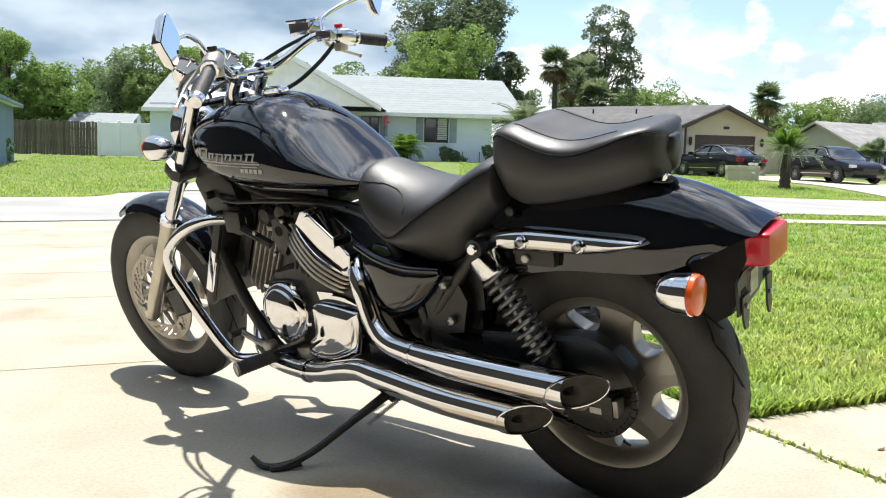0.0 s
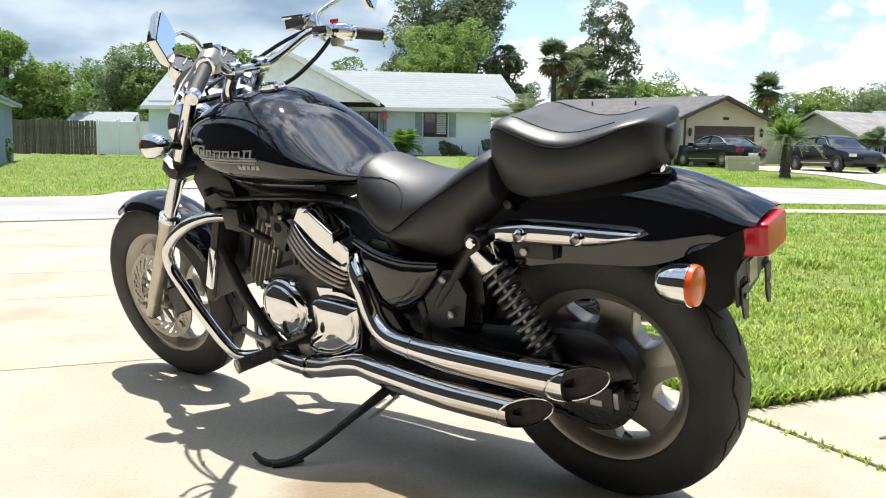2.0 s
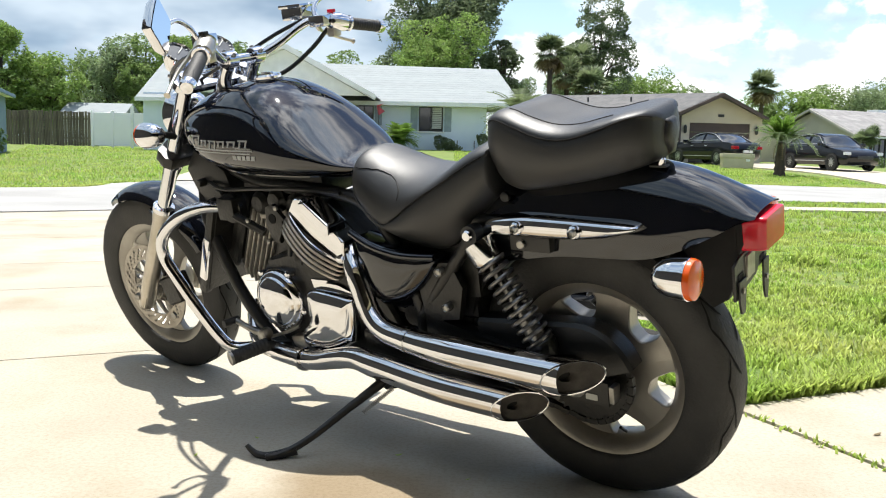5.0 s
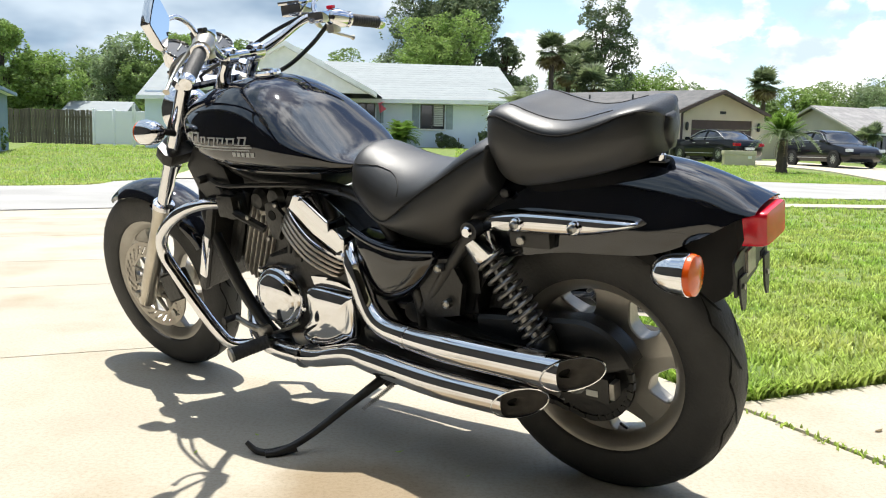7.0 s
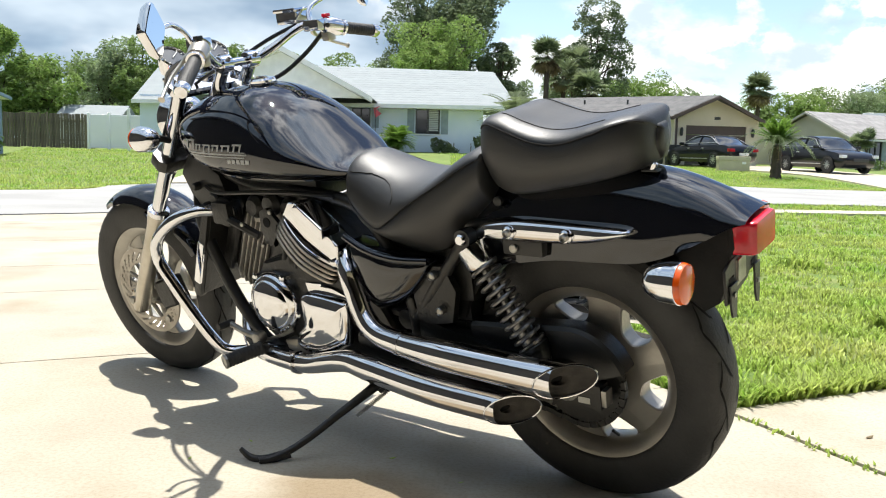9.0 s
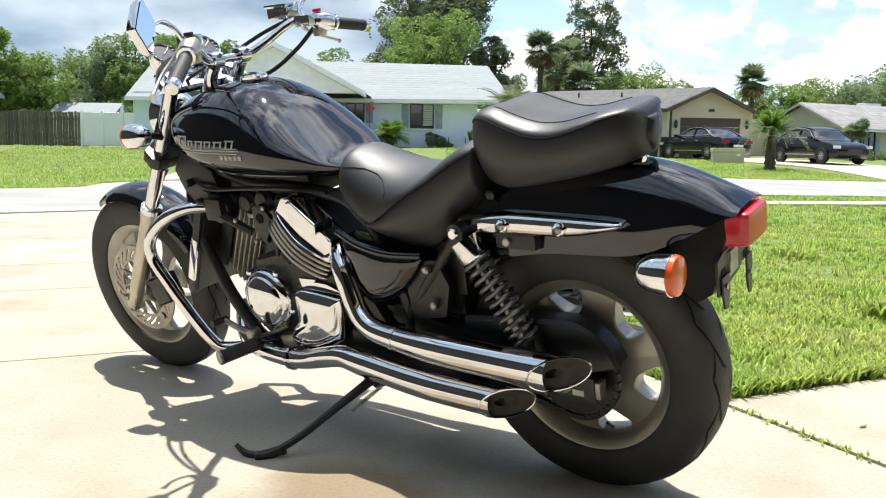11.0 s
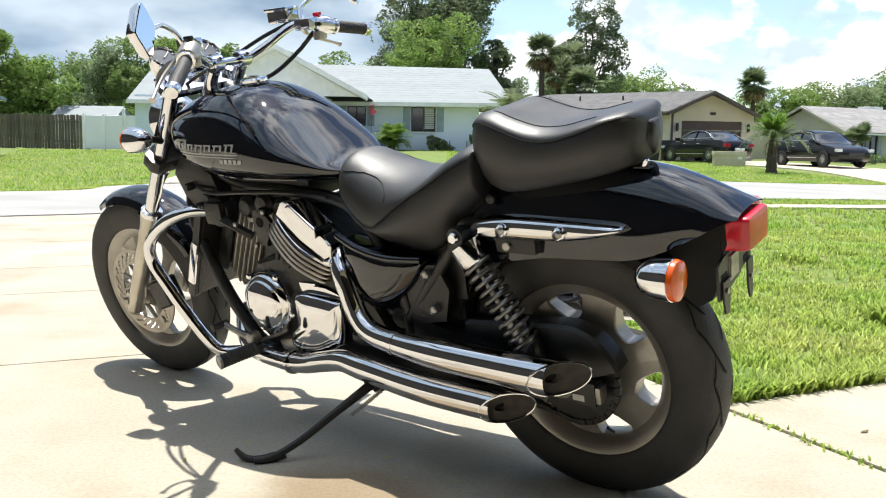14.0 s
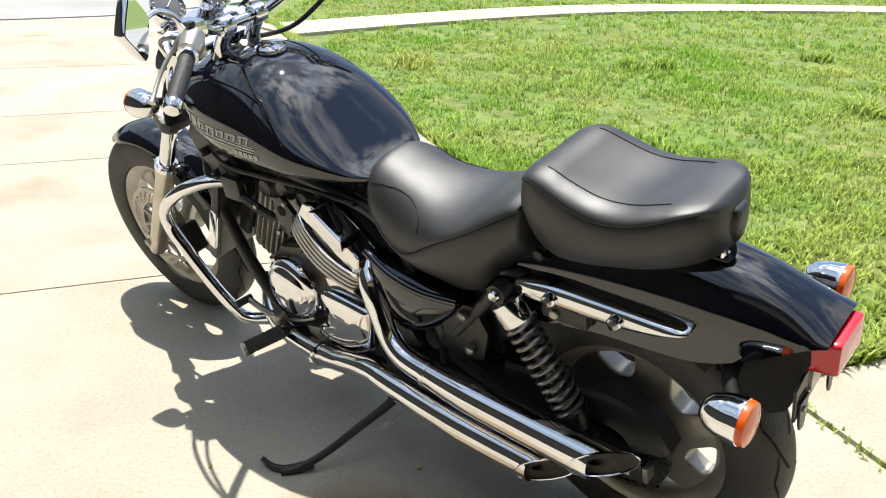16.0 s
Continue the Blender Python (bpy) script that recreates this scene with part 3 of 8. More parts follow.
def garage_house():
    h = thing("house", pose(-0.66, 0, -0.20), "cream stucco house with a dark roof and brown garage door", "house")
    g = 0.66
    # front gable wall faces the street, turned a little
    rot = pose(11.75, 43.6, 0, 0, 0, 4)
    w = new("front")
    w.parent = h
    w.matrix_basis = rot
    wall_with_holes("front_wall", 0, 4.15, g - 0.4, 2.86, 0, [(0.5, 3.55, g - 0.4, 2.58)], "cream", w)
    part("gable", join("gable", [prism([(-0.0, 2.86), (4.15, 2.86), (1.95, 3.88)], 0.0, 0.2)], smooth=False), "cream", w)
    walls([prism([(0.5, g - 0.4 + i * 0.47), (3.55, g - 0.4 + i * 0.47), (3.55, g + 0.045 + i * 0.47), (0.5, g + 0.045 + i * 0.47)], 0.10, 0.15) for i in range(5)], "brown", w, "garage_door_panel")
    for x in (0.25, 3.85):
        lamp = part("wall_lamp", lathe("wall_lamp", [(0.0, 2.05), (0.05, 2.06), (0.085, 2.15), (0.085, 2.38), (0.05, 2.46), (0.0, 2.48)], 8), "metal_dark", w, "dark wall lantern")
        lamp.location = (x, -0.10, 0)
    part("number_plate", rbox("number_plate", (1.9, -0.03, 2.88), (2.2, 0.0, 3.02), 0.01), "metal_dark", w)
    part("corner_trim", rbox("corner_trim", (-0.06, -0.05, g - 0.4), (0.06, 0.05, 2.9), 0.01), "brown", w)
    walls([prism([(15.9, 48.2), (19.0, 48.6), (19.0, 48.8), (15.9, 48.4)], g - 0.4, 2.75, 2)], "cream", h, "recess_wall")
    # long side wall runs back to the left
    side = new("side")
    side.parent = h
    side.matrix_basis = pose(11.75, 43.6, 0, 0, 0, 128)
    wall_with_holes("side_wall", 0.0, 13.5, g - 0.5, 3.05, 0.0, [], "cream", side)
    for ob in side.children:
        ob.matrix_basis = pose(0, 0, 0, 0, 0, 0)
    for u0, u1, z0, z1 in ((5.24, 5.96, 1.85, 2.80), (7.14, 7.86, 2.25, 2.85)):
        w2 = new("window")
        w2.parent = side
        w2["label"] = "small dark window with a white frame"
        part("window_frame", join("window_frame", [prism(q, 0.19, 0.235) for q in ([(u0, z0), (u1, z0), (u1, z0 + 0.05), (u0, z0 + 0.05)], [(u0, z1 - 0.05), (u1, z1 - 0.05), (u1, z1), (u0, z1)], [(u0, z0 + 0.05), (u0 + 0.05, z0 + 0.05), (u0 + 0.05, z1 - 0.05), (u0, z1 - 0.05)], [(u1 - 0.05, z0 + 0.05), (u1, z0 + 0.05), (u1, z1 - 0.05), (u1 - 0.05, z1 - 0.05)], [(u0 + 0.05, (z0 + z1) / 2 - 0.02), (u1 - 0.05, (z0 + z1) / 2 - 0.02), (u1 - 0.05, (z0 + z1) / 2 + 0.02), (u0 + 0.05, (z0 + z1) / 2 + 0.02)])], smooth=False), "metal_dark", w2)
        part("pane", join("pane", [prism([(u0 + 0.04, z0 + 0.04), (u1 - 0.04, z0 + 0.04), (u1 - 0.04, z1 - 0.04), (u0 + 0.04, z1 - 0.04)], 0.203, 0.212)], smooth=False), "dark_glass", w2)
    roof = new("roof")
    roof.parent = h
    roof["label"] = "dark grey shingle roof with brown fascia"
    e0, e1 = Vector((11.35, 43.0, 2.98)), Vector((3.2, 54.2, 3.45))
    r0, r1 = Vector((13.6, 42.9, 4.02)), Vector((7.0, 56.5, 4.55))
    f0 = Vector((16.05, 43.4, 2.86))
    shingle_courses("left_plane", roof, e1, e0, r0, r1, "shingle_dark", 14)
    shingle_courses("right_plane", roof, f0, f0 + Vector((-2, 14, 0.2)), r1, r0, "shingle_dark", 10)
    v, f = sweep([e0 + Vector((0, -0.05, -0.1)), r0 + Vector((0, -0.05, -0.1)), f0 + Vector((0, -0.05, -0.1))], 0.11, 4)
    part("fascia", mesh("fascia", v, f, smooth=False), "brown", roof, "brown fascia board")
    v, f = sweep([e1 + Vector((0, 0, -0.1)), e0 + Vector((0, 0, -0.1))], 0.08, 4)
    part("gutter", mesh("gutter", v, f, smooth=False), "brown", roof)
    for k, t in enumerate((0.35, 0.6, 0.8)):
        p = e0.lerp(e1, t).lerp(r0.lerp(r1, t), 0.55)
        part("vent_pipe", lathe("vent_pipe", [(0.05, -0.1), (0.05, 0.25), (0.0, 0.26)], 8), "metal_dark", roof, at=Matrix.Translation(p))


def grey_house():
    # local x runs along the ridge, local y away from the street; the gable end is at x = 0
    h = thing("house", pose(18.75, 46.5, -0.2, 0, 0, 26.8), "grey stucco house with a grey shingle roof", "house")
    g, w, e = 0.2, 2.5, 2.32
    part("wall", join("gable_wall", [prism([(-w, g), (w, g), (w, e), (0, 3.42), (-w, e)], 0.05, 0.25, 0)], smooth=False), "grey_stucco", h)
    wall_with_holes("front_wall", 0.25, 13.0, g, e, -w, [(1.6, 2.5, 1.05, 2.05)], "grey_stucco", h)
    window(h, 1.6, 2.5, 1.05, 2.05, -w, shutters=True, blind=0)
    roof = new("roof")
    roof.parent = h
    roof["label"] = "weathered grey shingle roof"
    shingle_courses("front_plane", roof, (-0.25, -w - 0.5, e - 0.16), (14, -w - 0.5, e - 0.16), (14, 0, 3.56), (-0.25, 0, 3.56), "shingle_grey", 12)
    shingle_courses("back_plane", roof, (14, w + 0.5, e - 0.10), (-0.25, w + 0.5, e - 0.10), (-0.25, 0, 3.56), (14, 0, 3.56), "shingle_grey", 8)
    v, f = sweep([(-0.28, w + 0.5, e - 0.18), (-0.28, 0, 3.48), (-0.28, -w - 0.5, e - 0.24)], 0.08, 4)
    part("fascia", mesh("fascia", v, f, smooth=False), "grey_stucco", roof)
    v, f = sweep([(-0.28, -w - 0.5, e - 0.24), (14, -w - 0.5, e - 0.24)], 0.06, 4)
    part("gutter", mesh("gutter", v, f, smooth=False), "white", roof)
    part("roof_vent", rbox("roof_vent", (5.2, 0.2, 3.3), (6.4, 0.9, 3.72), 0.03), "white", roof)


def left_house():
    # local x runs along the wall that faces the street, from its near end; local y points into the house
    h = thing("house", pose(-12.2, 20.2, 0, 0, 0, 111.2), "deep blue stucco house with a pale roof", "house")
    wall_with_holes("street_wall", 0, 16, -0.3, 2.62, 0.0, [(3.6, 4.9, 0.95, 2.15)], "stucco_deep", h)
    window(h, 3.6, 4.9, 0.95, 2.15, 0.0, shutters=False, blind=0.5)
    part("wall", join("end_wall", [prism([(15.8, 0.2), (16, 0.2), (16, 10), (15.8, 10)], -0.3, 2.62, 2)], smooth=False), "stucco_deep", h)
    roof = new("roof")
    roof.parent = h
    roof["label"] = "pale grey shingle roof with white fascia"
    shingle_courses("street_plane", roof, (-0.5, -0.3, 2.52), (16.2, -0.3, 2.52), (16.2, 5.0, 4.35), (-0.5, 5.0, 4.35), "shingle_pale", 14)
    shingle_courses("back_plane", roof, (16.2, 10.6, 2.50), (-0.5, 10.6, 2.50), (-0.5, 5.0, 4.35), (16.2, 5.0, 4.35), "shingle_pale", 6, 0.0035)
    part("gable", join("gable", [prism([(0, 2.5), (10, 2.5), (5.0, 4.2)], 15.85, 16.0, 0)], smooth=False), "stucco_deep", h)
    part("fascia", rbox("fascia", (-0.5, -0.36, 2.40), (16.2, -0.30, 2.53), 0.01, 1), "stucco_deep", roof)
    part("soffit", rbox("soffit", (-0.5, -0.30, 2.42), (16.2, 0.0, 2.45), 0, 1), "white", roof)


blue_house()
garage_house()
grey_house()
left_house()


def wooden_fence():
    h = thing("fence", pose(0, 0, 0), "weathered dark wooden board fence with gaps", "fence")
    x = -30.0
    board = rbox("fence_board", (-0.07, -0.012, 0), (0.07, 0.012, 1.78), 0.008, 1)
    while x < -18.75:
        z = land(x, 46)
        b = part("fence_board", board, "fence_wood", h, at=pose(x, 46 + random.uniform(-0.015, 0.015), z + random.uniform(-0.04, 0.03), 0, random.uniform(-0.8, 0.8), 0))
        x += 0.152
    for zr in (0.4, 1.4):
        part("rail", rbox("rail", (-30, 46.02, 0.45 + zr), (-18.8, 46.08, 0.54 + zr), 0.01, 1), "fence_wood", h)


def vinyl_fence():
    h = thing("fence", pose(0, 0, 0), "white vinyl panel fence with gate post", "fence")
    x = -18.6
    for i in range(4):
        z = land(x, 45)
        part("panel", rbox("panel", (x, 44.97, z + 0.05), (x + 0.98, 45.01, z + 1.75), 0.01, 1), "vinyl", h)
        part("post", rbox("post", (x - 0.07, 44.93, z - 0.1), (x + 0.06, 45.06, z + 1.85), 0.015, 1), "vinyl", h)
        x += 1.05
    part("gate_post", rbox("gate_post", (-15.75, 42.6, 0.4), (-15.62, 42.73, 2.5), 0.015, 1), "white", h)
    part("gate_post", rbox("gate_post", (-14.3, 42.6, 0.4), (-14.17, 42.73, 2.3), 0.015, 1), "white", h)


wooden_fence()
vinyl_fence()
shed = thing("shed", pose(-23.5, 55, 0), "small pale shed roof behind the fence", "shed")
part("wall", rbox("wall", (-1.2, 0, 0), (2.6, 3, 2.3), 0.02, 1), "white", shed)
part("roof", solid("roof", [(-0.3, 2.25), (3.4, 2.25), (1.5, 3.2)], -1.4, 2.8, 0, 0.02), "shingle_pale", shed)


# ---- trees ----


def crown(name, blobs, leaf, count, flat=0.6, seed=1):
    """A crown of many small leaf clumps: two crossed, bent leaves each, thick towards the rim of each limb's cloud."""
    rnd = random.Random(seed)
    vol = [b[3] * b[4] * b[5] for b in blobs]
    verts, faces = [], []
    for b, vo in zip(blobs, vol):
        for _ in range(int(count * vo / sum(vol))):
            while True:
                d = Vector((rnd.uniform(-1, 1), rnd.uniform(-1, 1), rnd.uniform(-1, 1)))
                if 0.05 < d.length < 1:
                    break
            r = d.length ** 0.35
            d.normalize()
            wob = 1 + 0.28 * noise.noise(Vector((b[0] + d.x * 1.9, b[1] + d.y * 1.9, b[2] + d.z * 1.9 + seed)) * 1.1)
            c = Vector((b[0] + d.x * b[3] * r * wob, b[1] + d.y * b[4] * r * wob, b[2] + d.z * b[5] * r * wob))
            if noise.noise(c * 0.9 + Vector((seed, 0, 0))) < -0.12:
                continue
            s = leaf * rnd.uniform(0.6, 1.4)
            t = Vector((rnd.gauss(0, 1), rnd.gauss(0, 1), rnd.gauss(0, flat))).normalized()
            u = t.orthogonal().normalized()
            u.rotate(Matrix.Rotation(rnd.uniform(0, 6.28), 3, t))
            k = t.cross(u)
            o = len(verts)
            verts += [c - t * s, c + u * s * 0.42 + k * s * 0.12, c + t * s, c - u * s * 0.42 + k * s * 0.12]
            faces.append((o, o + 1, o + 2, o + 3))
    return mesh(name, verts, faces, smooth=False)


def tree(x, y, height, trunk_h, blobs, leaf_mat, label, count=3500, leaf=0.22, seed=1, r=0.2):
    count, leaf = int(count * 3.4), leaf * 0.55
    x = far(x, y)
    z = land(x, y) - 0.1
    t = thing("tree", pose(x, y, z), label, "tree")
    limbs = [sweep(smooth_path([(0, 0, 0), (0.1, 0, trunk_h * 0.5), (-0.05, 0.1, trunk_h), (0.1, 0, height * 0.8)], 5), [r * (1 - 0.75 * i / 15) for i in range(16)], 8)]
    rnd = random.Random(seed)
    for b in blobs:
        s = Vector((0, 0, trunk_h * rnd.uniform(0.7, 1.1)))
        e = Vector(b[:3])
        limbs.append(sweep(smooth_path([s, s.lerp(e, 0.5) + Vector((0, 0, 0.3)), e], 4), [r * 0.45 * (1 - 0.8 * i / 8) for i in range(9)], 6))
    part("trunk", join("trunk", limbs), "bark", t)
    part("crown", crown("crown", blobs, leaf, count, seed=seed), leaf_mat, t)
    return t


def cloud_of(w, h, base, n, seed, depth=None):
    """Leaf clouds of a broad crown, w wide, up to h, from base."""
    rnd = random.Random(seed)
    out = []
    for i in range(n):
        f = rnd.random()
        zz = base + (h - base) * (0.12 + 0.76 * f)
        k = math.sqrt(max(0.12, 1 - (2 * (0.25 + 0.7 * f) - 1) ** 2))
        a = rnd.uniform(0, 6.28)
        rr = w / 2 * k * rnd.uniform(0.1, 0.75)
        s = w * rnd.uniform(0.13, 0.24)
        out.append((rr * math.cos(a), rr * math.sin(a) * 0.8, zz, s, s, s * rnd.uniform(0.6, 0.85)))
    return out


# pines and a lighter broadleaf tree behind the blue house
tree(-2.2, 66, 12.0, 6, cloud_of(8.0, 12.2, 3.5, 34, 3), "leaf_dark", "tall dark pine behind the blue house", 7600, 0.24, 3)
tree(1.4, 67, 12.6, 6, cloud_of(8.0, 12.8, 4.0, 34, 5), "leaf_dark", "tall dark pine behind the blue house", 7600, 0.24, 5)
tree(3.9, 66, 9, 4, cloud_of(4.0, 8.6, 2.5, 14, 6), "leaf_dark", "dark pine with a ragged crown", 2600, 0.22, 6)
tree(-0.9, 57, 8.6, 3, cloud_of(7.2, 8.5, 2.4, 26, 8), "leaf_light", "light green broadleaf tree behind the roof", 7500, 0.2, 8)
# tall pine and cabbage palms between the houses
tree(11.9, 71, 12.0, 6, [(0.1, 0, 11.4, 1.7, 1.5, 1.2), (1.0, 0, 10.4, 1.3, 1.4, 1.0), (-0.7, 0, 10.2, 1.3, 1.4, 0.9), (0.2, 0, 9.2, 1.9, 1.6, 0.9), (1.6, 0, 8.6, 1.3, 1.4, 0.8), (-0.9, 0, 8.2, 1.7, 1.6, 0.9), (0.8, 0, 7.4, 1.9, 1.6, 1.0), (2.2, 0, 7.3, 1.0, 1.0, 0.8), (-0.6, 0, 6.4, 1.9, 1.4, 1.2), (1.4, 0, 5.8, 1.3, 1.2, 1.2), (-2.0, 0, 7.4, 1.5, 1.4, 1.2), (-2.6, 0, 5.6, 1.6, 1.4, 1.4)], "leaf_dark", "tall dark pine with gaps in its crown", 6200, 0.22, 12)
tree(9.4, 68, 5.8, 2, cloud_of(6.4, 5.6, 0.8, 16, 14), "leaf_hazed", "green shrubby tree between the houses", 3600, 0.2, 14)
tree(5.0, 66, 5.4, 2, cloud_of(5.0, 5.2, 0.8, 14, 15), "leaf_hazed", "green shrubby tree beside the blue house", 3000, 0.2, 15)
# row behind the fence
for i, (x, y, h, w, lm) in enumerate([(-35.5, 60, 9.0, 7.0, "leaf_mid"), (-31.5, 58, 8.8, 6.0, "leaf_mid"), (-29.0, 56, 7.6, 5.0, "leaf_light"), (-26.6, 57, 5.6, 5.6, "leaf_light"), (-24.4, 63, 7.4, 6.4, "leaf_hazed"), (-21.8, 62, 8.6, 6.0, "leaf_mid"), (-19.0, 61, 8.4, 6.6, "leaf_light"),
                                      (-16.2, 63, 7.4, 5.6, "leaf_mid"), (-13.2, 66, 7.8, 6.4, "leaf_hazed"), (-9.6, 68, 7.4, 6.4, "leaf_mid"), (-6.0, 70, 6.0, 5.0, "leaf_hazed")]):
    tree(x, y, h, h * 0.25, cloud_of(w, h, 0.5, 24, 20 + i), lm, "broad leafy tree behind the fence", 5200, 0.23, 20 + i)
for i in range(11):
    x = -46 + i * 4.1
    h = 6.2 + 1.0 * math.sin(i * 2.1)
    tree(x, 73 + 2 * math.sin(i * 1.3), h, 1.6, cloud_of(8.0, h, 0.3, 20, 60 + i), ("leaf_hazed", "leaf_mid", "leaf_dark")[i % 3], "leafy tree in the belt behind the gardens", 4200, 0.25, 60 + i)
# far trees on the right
for i, (x, y, h, w, lm) in enumerate([(16.6, 90, 7.6, 5.0, "leaf_mid"), (19.4, 92, 8.0, 6.0, "leaf_light"), (22.6, 93, 8.6, 6.6, "leaf_light"), (25.6, 95, 7.6, 5.0, "leaf_hazed"), (28.4, 96, 6.6, 5.4, "leaf_hazed"), (31.5, 90, 5.6, 6.0, "leaf_mid"), (34.6, 86, 6.8, 5.6, "leaf_light"), (37.6, 88, 7.4, 6.0, "leaf_mid"), (40.6, 86, 7.8, 6.4, "leaf_hazed"),
                                      (44.0, 88, 8.2, 6.6, "leaf_mid"), (47.4, 89, 8.6, 7.0, "leaf_hazed"), (51.0, 90, 9.4, 7.6, "leaf_mid"), (55.0, 92, 10.0, 8.0, "leaf_hazed")]):
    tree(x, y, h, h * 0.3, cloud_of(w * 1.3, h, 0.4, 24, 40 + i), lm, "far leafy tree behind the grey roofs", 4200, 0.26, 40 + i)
far_wood = part("far_wood", crown("far_wood", [(-80 + i * 4.4, 125 + 8 * math.sin(i * 1.7), 2.2 + 0.9 * math.sin(i * 2.3), 5.0, 3, 3.0 + 0.8 * math.cos(i * 1.1)) for i in range(46)], 0.34, 44000, seed=77), "leaf_hazed")
tagged(far_wood, "belt of far trees along the horizon", "trees", kind="stuff")


def frond(length, droop, leaflets=16, width=0.3):
    """One feather-shaped palm leaf along +x that arches down."""
    verts, faces = [], []
    spine = []
    for i in range(leaflets + 1):
        t = i / leaflets
        spine.append(Vector((length * t * (1 - 0.12 * t), 0, length * (0.55 * t - droop * t * t))))
    for i in range(1, leaflets + 1):
        p = spine[i]
        w = width * (0.45 + 0.55 * math.sin(math.pi * min(1, i / leaflets * 0.9 + 0.08)))
        for s in (-1, 1):
            tip = p + Vector((0.35 * w, s * w, -0.22 * w))
            o = len(verts)
            verts += [p - Vector((0.03, 0, 0)), p + Vector((0.02, 0, 0)), tip]
            faces.append((o, o + 1, o + 2))
        o = len(verts)
        q = spine[i - 1]
        verts += [q + Vector((0, 0.012, 0)), q - Vector((0, 0.012, 0)), p - Vector((0, 0.009, 0)), p + Vector((0, 0.009, 0))]
        faces.append((o, o + 1, o + 2, o + 3))
    return verts, faces


def fan(radius, blades=18):
    """One fan-shaped palm leaf along +x: stalk, then pleated blades that part and bend at their tips."""
    verts, faces = [], []
    c = Vector((radius * 0.55, 0, 0))
    for i in range(blades):
        a = (i / (blades - 1) - 0.5) * 4.4
        ln = radius * (0.62 - 0.10 * abs(i / (blades - 1) - 0.5))
        d = Vector((math.cos(a), math.sin(a), 0.04 * (-1) ** i)).normalized()
        s = Vector((-math.sin(a), math.cos(a), 0)) * ln * 0.085
        o = len(verts)
        verts += [c, c + d * ln * 0.6 + s + Vector((0, 0, -0.03 * ln)), c + d * ln + Vector((0, 0, -0.22 * ln)), c + d * ln * 0.6 - s + Vector((0, 0, -0.03 * ln))]
        faces.append((o, o + 1, o + 2, o + 3))
    o = len(verts)
    verts += [(0, 0.015, 0), (0, -0.015, 0), (radius * 0.57, -0.01, 0), (radius * 0.57, 0.01, 0)]
    faces.append((o, o + 1, o + 2, o + 3))
    return verts, faces


def palm(x, y, trunk_h, trunk_r, fronds, label, kind="feather", length=1.3, seed=1, skirt=0, leaf="frond"):
    rnd = random.Random(seed)
    x = far(x, y)
    z = land(x, y) - 0.05
    t = thing("palm", pose(x, y, z, 0, 0, rnd.uniform(0, 360)), label, "palm tree")
    prof = []
    n = max(6, int(trunk_h / 0.14))
    for i in range(n + 1):
        prof.append((trunk_r * (1.15 - 0.35 * i / n) * (1.12 if i % 2 else 0.92), trunk_h * i / n))
    part("trunk", lathe("trunk", prof, 12, sharp=80), "bark", t)
    pieces, dry = [], []
    for i in range(fronds + skirt):
        old = i >= fronds
        v, f = (frond(length * rnd.uniform(0.85, 1.1), rnd.uniform(0.45, 0.8)) if kind == "feather" else fan(length * rnd.uniform(0.8, 1.1)))
        lift = rnd.uniform(-70, -35) if old else rnd.uniform(-35, 80)
        m = pose(0, 0, trunk_h, 0, -lift if kind == "fan" else -lift * 0.8, rnd.uniform(0, 360))
        (dry if old else pieces).append(([m @ Vector(p) for p in v], f))
    part("crown", join("crown", pieces, smooth=False), leaf, t)
    if dry:
        part("dry_leaves", join("dry_leaves", dry, smooth=False), "frond_dry", t, "dry hanging palm leaves")
    return t




def sago(x, y, label):
    """A short palm: a stout scaly trunk, a dense ball of stiff young leaves and a ring of older ones that hang."""
    rnd = random.Random(3)
    x = far(x, y)
    t = thing("palm", pose(x, y, land(x, y) - 0.05), label, "palm tree")
    part("trunk", lathe("trunk", [(0.17 * (1.1 - 0.25 * i / 12) * (1.12 if i % 2 else 0.92), 1.16 * i / 12) for i in range(13)] + [(0.0, 1.2)], 12, sharp=80), "bark", t)
    young, old, dead = [], [], []
    for i in range(90):
        v, f = frond(rnd.uniform(0.85, 1.05), rnd.uniform(0.20, 0.45), 18, 0.11)
        m = pose(0, 0, 1.20, 0, -rnd.uniform(8, 60), rnd.uniform(0, 360))
        young.append(([m @ Vector(p) for p in v], f))
    for i in range(26):
        v, f = frond(rnd.uniform(1.25, 1.5), rnd.uniform(0.78, 1.02), 22, 0.15)
        m = pose(0, 0, 1.20, 0, -rnd.uniform(2, 26), rnd.uniform(0, 360))
        old.append(([m @ Vector(p) for p in v], f))
    for i in range(4):
        v, f = frond(0.6, 1.1, 12, 0.1)
        m = pose(0, 0, 1.14, 0, rnd.uniform(20, 40), rnd.uniform(0, 360))
        dead.append(([m @ Vector(p) for p in v], f))
    part("crown", join("crown", young, smooth=False), "frond_new", t, "bright stiff young leaves")
    part("hanging_leaves", join("hanging_leaves", old, smooth=False), "frond", t, "darker leaves that hang in a ring")
    part("dry_leaves", join("dry_leaves", dead, smooth=False), "frond_dry", t, "dry hanging palm leaves")


